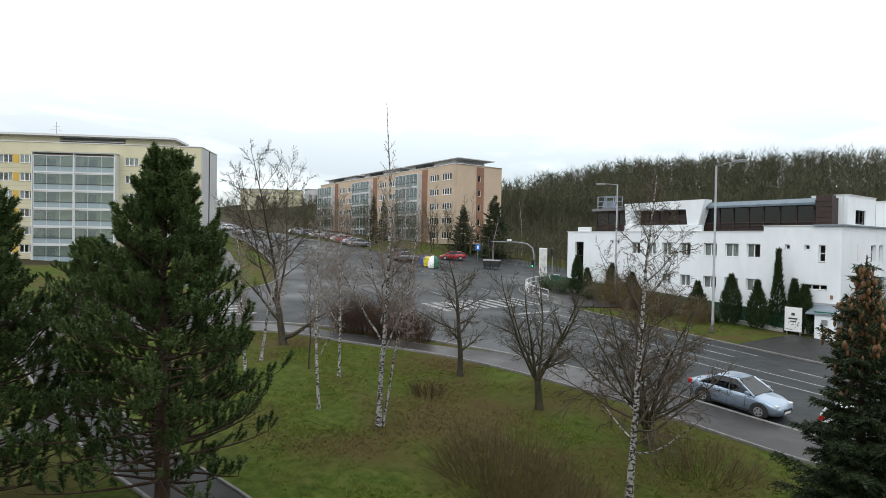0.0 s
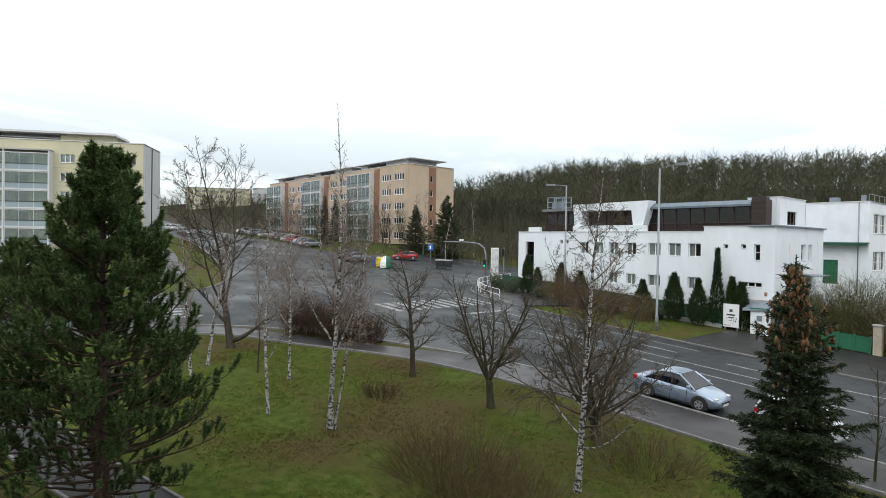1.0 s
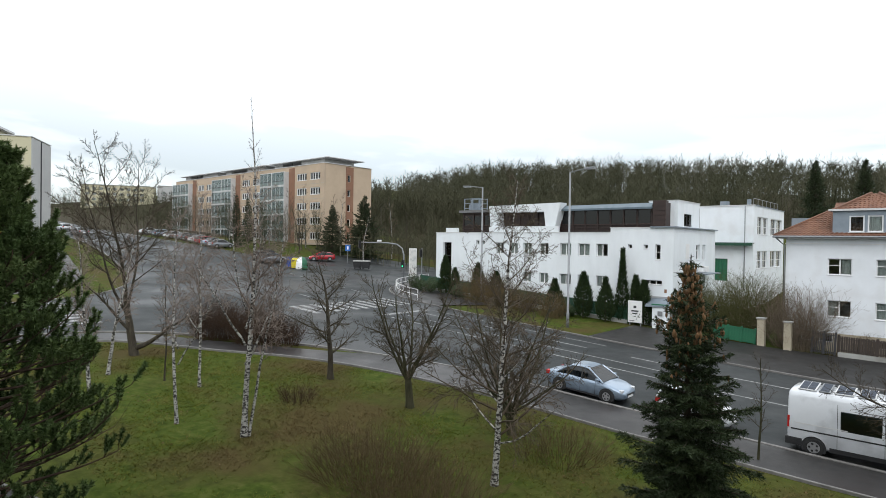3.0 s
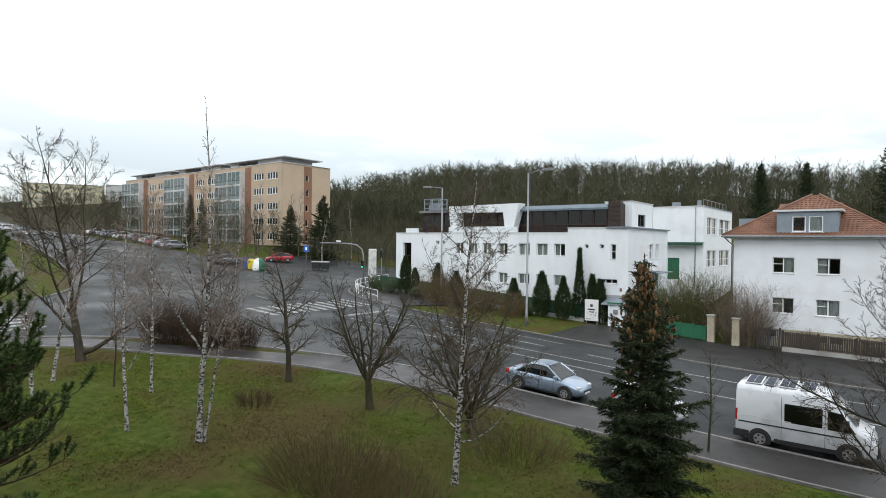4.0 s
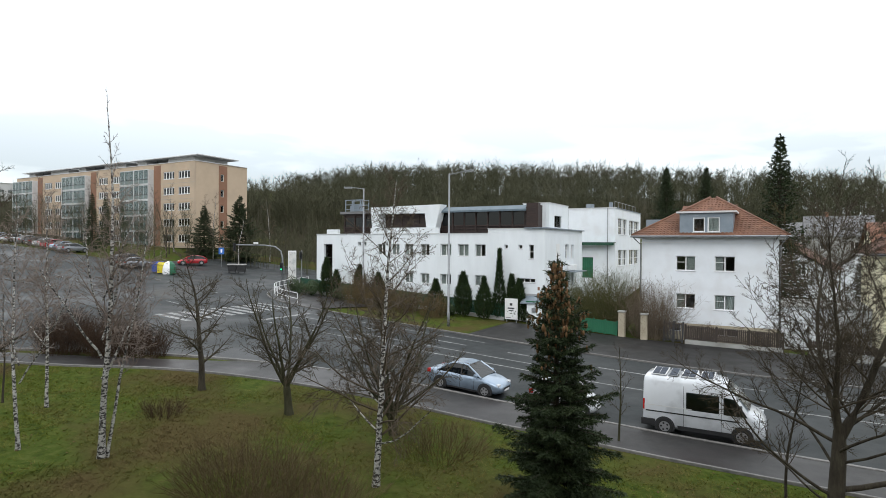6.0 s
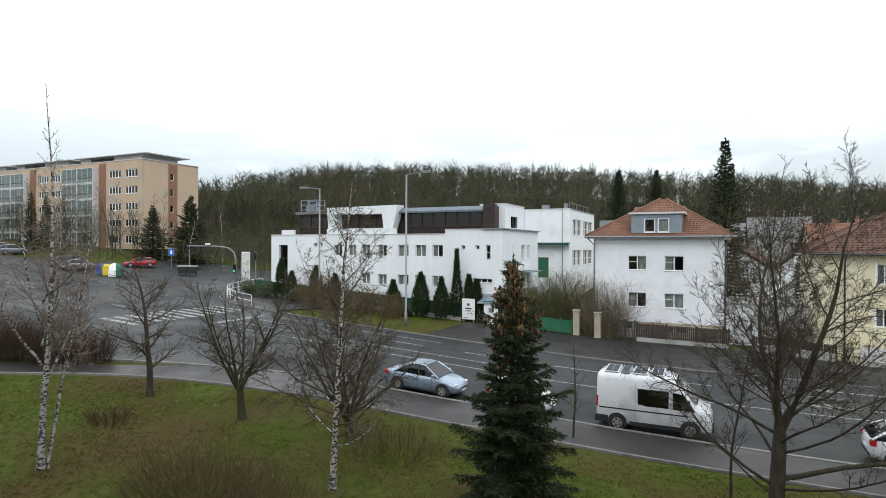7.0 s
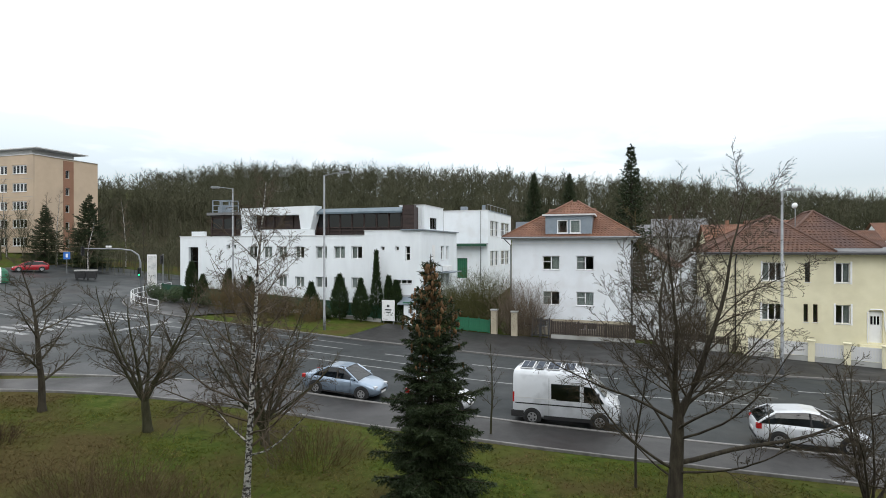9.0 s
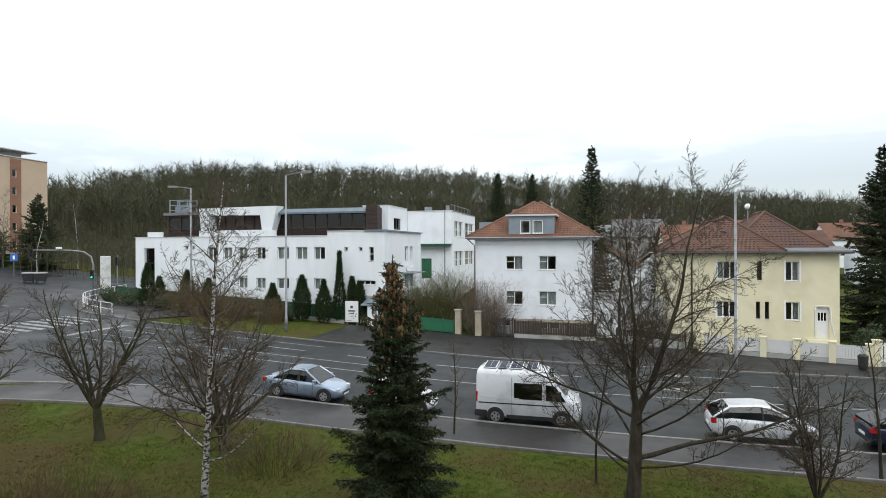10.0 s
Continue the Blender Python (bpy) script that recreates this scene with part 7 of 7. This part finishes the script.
part("wall", boxes((0, 1.4, -0.15, 0.15, -0.2, 2.0)), WHITE_WALL, wl)
part("cap", boxes((-0.05, 1.45, -0.22, 0.22, 2.0, 2.1)), GREEN_PAINT, wl)
part("letter_box", bevelled(boxes((0.5, 0.9, -0.25, -0.155, 1.1, 1.5)), 0.02), STEEL, wl)
sb = thing("sign_board", Matrix.Translation((-21.2, 49.0, ground_z(-21))), "white sign board on two posts with bars of writing", "sign")
part("board", bevelled(boxes((0, 1.25, -0.04, 0.04, 0.25, 2.15)), 0.01), FRAME, sb)
for px0 in (0.1, 1.07):
    part("post", boxes((px0, px0 + 0.08, 0.041, 0.12, -0.1, 2.1)), STEEL, sb)
for k, (x0, x1, z0, z1) in enumerate(((0.5, 0.75, 1.5, 1.72), (0.3, 0.95, 1.2, 1.32), (0.4, 0.85, 1.0, 1.08), (0.52, 0.72, 0.75, 0.8), (0.1, 0.6, 0.38, 0.42))):
    part("writing_bar", boxes((x0, x1, -0.048, -0.042, z0, z1)), DARK_STEEL, sb)
bn = thing("litter_bin", Matrix.Translation((17.4, 42.6, ground_z(17.4))), "dark litter bin on the footway", "bin")
part("body", tube(bmesh.new(), [(0, 0, 0.1), (0, 0, 0.3), (0, 0, 1.0)], [0.2, 0.26, 0.3], 14), BLACK_PLASTIC, bn)
part("lid", tube(bmesh.new(), [(0, 0, 1.01), (0, 0, 1.1)], [0.31, 0.2], 14), BLACK_PLASTIC, bn)


# ---- evergreens and bushes round the houses ----
def thuja(x, y, h, r0, seed, label="dark green columnar thuja before the white wall"):
    t = thing("thuja", Matrix.Translation((x, y, ground_z(x, y))), label, "conifer", "thujas before the office")
    w, tr = Wood(seed), Wood(seed + 1)
    r = w.r
    tr.tube([Vector((0, 0, -0.1)), Vector((0, 0, h * 0.9))], [0.06, 0.015], 6)
    for _ in range(int(1100 * h / 3 * (r0 / 0.5))):
        u = r.random() ** 0.8
        rad = r0 * min(1, 0.6 + u * 2.2) * (1 - u ** 1.5) ** 0.9 * (1 + 0.18 * math.sin(7 * u + seed)) + 0.02
        q = r.uniform(0, 6.28)
        s = rad * r.uniform(0.6, 1.15)
        o = Vector((math.cos(q), math.sin(q), 0))
        p = o * s + Vector((0, 0, 0.1 + u * (h - 0.2)))
        w.blade(p, (o * 0.55 + Vector((r.gauss(0, 0.25), r.gauss(0, 0.25), 1))).normalized(), 0.09, r.uniform(0.2, 0.42))
    part("trunk", raw("trunk", tr.v, tr.f, BARK), BARK, t)
    part("crown", raw("crown", w.v, w.f, THUJA), THUJA, t)


for tx, ty, th_, trr, ts in ((-41.8, 48.0, 4.2, 0.8, 71), (-40.4, 48.0, 3.0, 0.6, 72), (-37.4, 48.2, 3.8, 0.8, 78), (-35.0, 48.2, 3.2, 0.8, 79), (-28.2, 48.3, 3.2, 0.8, 80), (-25.2, 48.3, 4.2, 0.85, 73), (-23.0, 48.3, 3.9, 0.8, 74), (-22.05, 49.6, 6.6, 0.5, 75), (-20.9, 49.8, 4.3, 0.65, 76), (-20.2, 49.9, 3.9, 0.85, 77)):
    thuja(tx, ty, th_, trr, ts)


def leafy(name, x, y, h, rad, n, seed, mat, label, group="garden shrubs"):
    """A rounded evergreen shrub of many small leaves on stems."""
    t = thing(name, Matrix.Translation((x, y, ground_z(x, y))), label, "shrub", group)
    w, st = Wood(seed), Wood(seed + 1)
    r = w.r
    for _ in range(9):
        q = r.uniform(0, 6.28)
        pts, _ = wander(r, Vector((0, 0, -0.05)), Vector((math.cos(q) * 0.6, math.sin(q) * 0.6, 1)), h * 0.85, 4, 0.12, 0)
        st.tube(pts, [0.03, 0.025, 0.02, 0.012, 0.006], 4)
    lumps = [(Vector((r.uniform(-0.6, 0.6) * rad, r.uniform(-0.6, 0.6) * rad, r.uniform(0.3, 0.8) * h)), r.uniform(0.3, 0.55) * rad) for _ in range(9)]
    for _ in range(n):
        c, s = lumps[r.randrange(9)]
        o = Vector((r.gauss(0, 1), r.gauss(0, 1), r.gauss(0, 1))).normalized()
        p = c + o * s * r.uniform(0.6, 1.1)
        if p.z > 0.02:
            w.leaf(p, (o + Vector((r.gauss(0, 0.5), r.gauss(0, 0.5), r.gauss(0, 0.5)))).normalized(), r.uniform(0.05, 0.1))
    part("stem_clump", raw("stem_clump", st.v, st.f, BARK), BARK, t)
    part("crown", raw("crown", w.v, w.f, mat), mat, t)


for k, (lx, ly, lh, lr) in enumerate(((-45.5, 47.5, 1.7, 1.4), (-43.4, 47.3, 1.6, 1.3), (-39.0, 47.4, 1.5, 1.2), (-33.0, 47.6, 1.4, 1.3), (-30.5, 47.5, 1.5, 1.2), (-26.5, 47.6, 1.2, 1.0), (19.8, 47.5, 2.6, 1.2))):
    leafy("evergreen_shrub", lx, ly, lh, lr, 2200, 90 + k, LEAF, "low evergreen shrub along the fence")
bush("shrub", -12.8, 52.5, 5.6, 3.4, 760, 101, OLIVE_BUSH, "tall olive-brown garden shrub, leafless", group="garden shrubs", fan=42)
bush("shrub", -8.7, 50.9, 5.2, 2.6, 480, 102, TWIG_PALE, "pale leafless shrub beside the white house", group="garden shrubs", fan=48)
bush("shrub", -16.0, 52.5, 4.0, 2.4, 440, 103, OLIVE_BUSH, "olive-brown garden shrub, leafless", group="garden shrubs", fan=42)
for k, (sx_, sy_, sh_, sr_) in enumerate(((-4.4, 51.2, 1.9, 1.0), (-0.6, 51.0, 1.5, 0.9), (5.6, 50.8, 3.6, 1.8), (-36.0, 46.4, 3.6, 2.4), (-33.4, 46.2, 3.2, 2.2), (-30.4, 46.0, 2.8, 2.2), (-27.0, 45.8, 2.4, 2.0))):
    bush("shrub", sx_, sy_, sh_, sr_, (130 if k < 3 else 230), 110 + k, SHRUB_BROWN if k > 2 else TWIG_OLIVE, "leafless brown shrub at the fence", group="garden shrubs", fan=40)
spruce_tree("spruce_tree", 0.6, 64.0, 18.8, 131, "tall sparse brown-green spruce behind the white house", 4.6, 0.42, zed=ground_z(0.6, 62), needle=0.04, blade=0.085)
spruce_tree("spruce_tree", 24.4, 56.5, 16.6, 133, "large dark spruce beside the cream house", 5.8, 0.95, needle=0.04, blade=0.085)
for k, (cx, cy, ch, cr_) in enumerate(((-79.5, 68.6, 11.4, 5.0), (-86.0, 66.5, 9.2, 3.8), (-97.0, 53.5, 9.5, 1.9), (-108.0, 62.0, 9.0, 2.2), (-18.3, 118.4, 17.5, 5.2), (-11.8, 124.0, 17.5, 4.8), (7.4, 66.0, 8.2, 1.6))):
    spruce_tree("spruce_tree", cx, cy, ch, 140 + k, "dark spruce standing between the buildings", cr_, 0.9 if k < 2 else 0.55, needle=0.05, blade=0.1)
for k, (bx_, by_, bh_) in enumerate(((-78, 74, 11), (-70, 70, 9), (-100, 62, 9.5), (-92, 64, 9), (-112, 66, 10), (-120, 64, 9), (-130, 66, 10), (-87, 60, 8), (-62, 76, 10), (-56, 70, 8), (-104, 56, 8), (-140, 60, 9), (-83, 66, 12), (-89, 69, 11), (-95, 67, 12.5), (-99, 68, 12), (-106, 67, 12), (-110, 60, 11), (-116, 67, 12), (-124, 68, 12), (-127, 61, 10), (-134, 67, 12), (-146, 66, 12), (-152, 62, 11), (-72, 62, 8))):
    bare_tree("bare_tree", bx_, by_, bh_, 0.11, FARTREE, "leafless tree in front of the tan block", BIRCH if k % 2 == 0 else BARK, TWIG_PALE if k % 2 == 0 else TWIG, (0, 0), 160 + k, 0.04, group="trees uphill")
bare_tree("bare_tree", 21.0, 95.0, 12.0, 0.2, FARTREE, "pale leafless tree behind the cream house", BIRCH, TWIG_PALE, (0, 0), 181, 0.05, group="trees by the houses")


for k, (bx_, by_, bh_) in enumerate(((-1.4, 63.0, 12.5), (2.6, 62.0, 11.5), (4.4, 64.0, 10.0), (0.4, 60.5, 9.0), (-20.5, 92.0, 13.0))):
    bare_tree("bare_tree", bx_, by_, bh_, 0.14, GARDEN, "bushy brown leafless tree behind the white house", BARK, TWIG_STRAW, (0, 0), 190 + k, 0.05, group="trees by the houses")


# ---- houses further back ----
def back_house(x, y, w, d, h, rh, rot, wall, tile, label):
    b = thing("distant_house", pose(x, y, ground_z(x, y) - 0.1, 0, 0, rot), label, "house", "houses further back")
    holes = [(w * q - 0.6, w * q + 0.6, h - 2.1, h - 0.8) for q in (0.28, 0.72)]
    walls4(b, w, d, 0, h, 0.35, wall, holes)
    for x0, x1, z0, z1 in holes:
        window(b, x0, z0, x1 - x0, z1 - z0, 2, set_in=0.12)
    e = 0.4
    A, B, C, D = (-e, -e, h), (w + e, -e, h), (w + e, d + e, h), (-e, d + e, h)
    r1, r2 = (-e, d / 2, h + rh), (w + e, d / 2, h + rh)
    roof_solid(b, [(A, B, r2, r1), (C, D, r1, r2)], tile)
    for xx in (0.02, w - 0.02):
        bm = bmesh.new()
        bm.faces.new([bm.verts.new(p) for p in ((xx, 0, h), (xx, d, h), (xx, d / 2, h + rh * 0.93))])
        part("gable", bm, wall, b)
    part("chimney", boxes((w * 0.3, w * 0.3 + 0.5, d / 2 - 0.25, d / 2 + 0.25, h + rh * 0.5, h + rh + 0.7)), BROWN_WALL, b)


for k, (hx, hy, hw_, hd_, hh_, hr_, rot_, wl_, tl_) in enumerate(((5.5, 78, 7, 9, 5.2, 3.2, 78, WHITE_WALL2, TILE_DARK), (12, 98, 11, 9, 6.0, 3.6, 4, CREAM_WALL, TILE), (4.5, 112, 9, 8, 6.0, 3.5, 0, CONCRETE, ROOF_FELT), (15.0, 84, 9, 8, 5.0, 3.6, 80, WHITE_WALL2, TILE_DARK), (-6, 104, 9, 9, 5.6, 3.4, -6, CONCRETE, ROOF_FELT), (26, 104, 12, 9, 5.2, 3.2, 6, WHITE_WALL, TILE_DARK),
                                                                      (40, 100, 12, 9, 4.8, 3.0, -4, WHITE_WALL2, TILE_DARK), (22, 122, 12, 9, 5.2, 3.4, 0, CREAM_WALL, TILE), (44, 124, 12, 9, 5.2, 3.4, 5, WHITE_WALL, TILE), (-14, 108, 8, 8, 8.4, 3.0, 0, CREAM_WALL, TILE))):
    back_house(hx, hy, hw_, hd_, hh_, hr_, rot_, wl_, tl_, "house with a pitched roof in the rear gardens")

# far blocks up the street
for k, (fx, fy, fw, fh, fr_, fm_) in enumerate(((-340, 100, 34, 17, 62, YELLOW_WALL), (-330, 135, 40, 19, 70, GABLE_GREY), (-300, 150, 40, 17, 70, CONCRETE))):
    b = thing("distant_block", pose(fx, fy, ground_z(fx, 60) - 2, 0, 0, fr_), "far apartment block up the street", "apartment building", "far blocks")
    holes = [(2 + 3.2 * i, 3.8 + 3.2 * i, 3.4 + 2.8 * j, 4.8 + 2.8 * j) for i in range(int((fw - 3) / 3.2)) for j in range(5)]
    walls4(b, fw, 12, 0, fh, 0.3, fm_, holes)
    part("partition", boxes((0.4, fw - 0.4, 1.4, 1.5, 0.2, fh - 0.5)), ROOM, b)
    part("flat_roof", boxes((-0.2, fw + 0.2, -0.2, 12.2, fh, fh + 0.4)), CONCRETE, b)
    for x0, x1, z0, z1 in holes:
        window(b, x0, z0, 1.8, 1.4, 2, sill=False)


# ---- the wooded hill ----
def forest():
    rng = np.random.RandomState(5)
    kinds = []
    for s in range(6):
        w = Wood(300 + s)
        h = 15.0
        pts, _ = wander(w.r, Vector((0, 0, -0.3)), Vector((0, 0, 1)), h, 7, 0.03, 0.03)
        w.tube(pts, [0.09 * (1 - i / 7.6) + 0.015 for i in range(8)], 3)
        grow(w, pts, 0.14, 0.03, 0, [lv(15, 30, 0.34, 0.022, 0.42, 2, 0.08, 0.1, 3, 0.2, True, lambda u: 1.15 - 0.7 * u), lv(13, 34, 0.55, 0.015, 0.6, 1, 0.12, 0.08, 1, 0.08, True)])
        f = [t3 for q in w.f for t3 in (((q[0], q[1], q[2]), (q[0], q[2], q[3])) if len(q) == 4 else (q,))]
        kinds.append((np.array(w.v, dtype=np.float32), np.array(f, dtype=np.int32)))
    thin = []
    for sd in range(6):
        w = Wood(340 + sd)
        pts, _ = wander(w.r, Vector((0, 0, -0.3)), Vector((0, 0, 1)), 11.5, 3, 0.04, 0.03)
        w.tube(pts, [0.11, 0.085, 0.06, 0.03], 3)
        for _ in range(13):
            # a limb that rises into the rounded crown, with a fan of twigs at its end
            u = w.r.uniform(0.3, 1.0)
            q = w.r.uniform(0, 6.28)
            p = Vector((pts[2].x * u, pts[2].y * u, 11.2 * u))
            d = Vector((math.cos(q), math.sin(q), w.r.uniform(0.7, 1.6))).normalized()
            ln = w.r.uniform(1.6, 3.6) * (1.25 - 0.6 * u)
            w.blade(p, d, 0.13, ln * 1.5)
            for _ in range(9):
                e = (d + Vector((w.r.gauss(0, 0.6), w.r.gauss(0, 0.6), w.r.gauss(0.25, 0.5)))).normalized()
                w.blade(p + d * ln * w.r.uniform(0.35, 1.0), e, 0.075, w.r.uniform(0.9, 2.2))
        f = [t3 for q in w.f for t3 in (((q[0], q[1], q[2]), (q[0], q[2], q[3])) if len(q) == 4 else (q,))]
        thin.append((np.array(w.v, dtype=np.float32), np.array(f, dtype=np.int32)))
    vs, fs, o = [], [], 0

    def put(x, y, s, tall, few=False):
        nonlocal o
        v, f = (thin if few else kinds)[rng.randint(6)]
        a = rng.uniform(0, 6.28)
        c, sn = math.cos(a), math.sin(a)
        m = v.copy()
        m[:, 0], m[:, 1] = (v[:, 0] * c - v[:, 1] * sn) * s * 1.15 + x, (v[:, 0] * sn + v[:, 1] * c) * s * 1.15 + y
        m[:, 2] = v[:, 2] * s * tall + ground_z(x, y)
        vs.append(m)
        fs.append(f + o)
        o += len(v)

    n = 0
    while n < 750:
        y = 100 + 150 * rng.random() ** 1.1
        x = rng.uniform(-185, 250) * (0.6 + 0.4 * y / 250)
        if x > -32 and y < 146:
            continue
        if x < -80 and y < 100:
            continue
        put(x, y, rng.uniform(0.6, 0.76) + 0.36 * (y - 100) / 150, 1.0)
        n += 1
    for _ in range(150):
        put(rng.uniform(-64, -30), rng.uniform(78, 102), rng.uniform(0.4, 0.8), 1.0)
    n = 0
    while n < 3300:
        y = 102 + 150 * rng.random() ** 1.35
        x = rng.uniform(-190, 260) * (0.6 + 0.4 * y / 250)
        if x > -32 and y < 144:
            continue
        put(x, y, rng.uniform(0.66, 0.92) + 0.3 * (y - 102) / 150, 1.0, True)
        n += 1
    n = 0
    while n < 1500:
        y = 98 + 60 * rng.random()
        x = rng.uniform(-130, 200)
        if x > -32:
            y += 42
        put(x, y, rng.uniform(0.25, 0.6), 1.0, True)
        n += 1
    for _ in range(330):
        put(rng.uniform(-84, -36), rng.uniform(64, 100), rng.uniform(0.22, 0.6), 1.0, True)
    for _ in range(120):
        put(rng.uniform(-240, -112), rng.uniform(2, 23), rng.uniform(0.35, 0.65), 1.0)
    for _ in range(420):
        x = rng.uniform(-380, -128)
        put(x, rng.uniform(50, 130) - 0.12 * (x + 128), rng.uniform(0.3, 0.6), 1.0, True)
    for _ in range(160):
        put(rng.uniform(-330, -118), rng.uniform(6, 30), rng.uniform(0.3, 0.6), 1.0, True)
    for _ in range(130):
        put(rng.uniform(-84, -50), rng.uniform(63, 92), rng.uniform(0.18, 0.42), 1.0)
    for _ in range(260):
        x = rng.uniform(-170, 190)
        put(x, rng.uniform(96, 112) if x < -32 else rng.uniform(138, 156), rng.uniform(0.25, 0.5), 1.0)
    for _ in range(150):
        put(rng.uniform(-400, -180), rng.uniform(70, 150), rng.uniform(0.4, 0.75), 1.0)
    for _ in range(130):
        put(rng.uniform(-160, -84), rng.uniform(54, 70), rng.uniform(0.25, 0.6), 1.0)
    for _ in range(520):
        x = rng.uniform(-420, -150)
        put(x, rng.uniform(-20, 26) - 0.08 * (x + 150), rng.uniform(0.35, 0.7), 1.0, True)
    V, F = np.concatenate(vs), np.concatenate(fs)
    me = bpy.data.meshes.new("woodland")
    me.vertices.add(len(V))
    me.vertices.foreach_set("co", V.ravel())
    me.loops.add(F.size)
    me.loops.foreach_set("vertex_index", F.ravel())
    me.polygons.add(len(F))
    me.polygons.foreach_set("loop_start", np.arange(0, F.size, 3, dtype=np.int32))
    me.update(calc_edges=True)
    me.materials.append(WOODS)
    tagged(new("woodland", me), "leafless brown woodland on the hill behind the houses", "woods", kind="stuff")


forest()
fv, ff = [], []
ys = list(range(76, 421, 8))
xs_ = list(range(-186, 321, 6))
for yy in ys:
    for xx in xs_:
        fv.append((xx, yy, ground_z(min(xx, 200), yy) + (-0.3 if yy <= 76 or xx >= -30 and yy <= 140 or xx <= -92 and yy <= 92 else 0.45)))
for j in range(len(ys) - 1):
    for i in range(len(xs_) - 1):
        if xs_[i] >= -30 and ys[j] < 140 or xs_[i] < -92 and ys[j] < 92:
            continue
        k = j * len(xs_) + i
        ff.append((k, k + 1, k + 1 + len(xs_), k + len(xs_)))
tagged(new("woodland_floor", raw("woodland_floor", fv, ff, LITTER, True)), "brown leaf litter under the woodland", "ground", kind="structure")
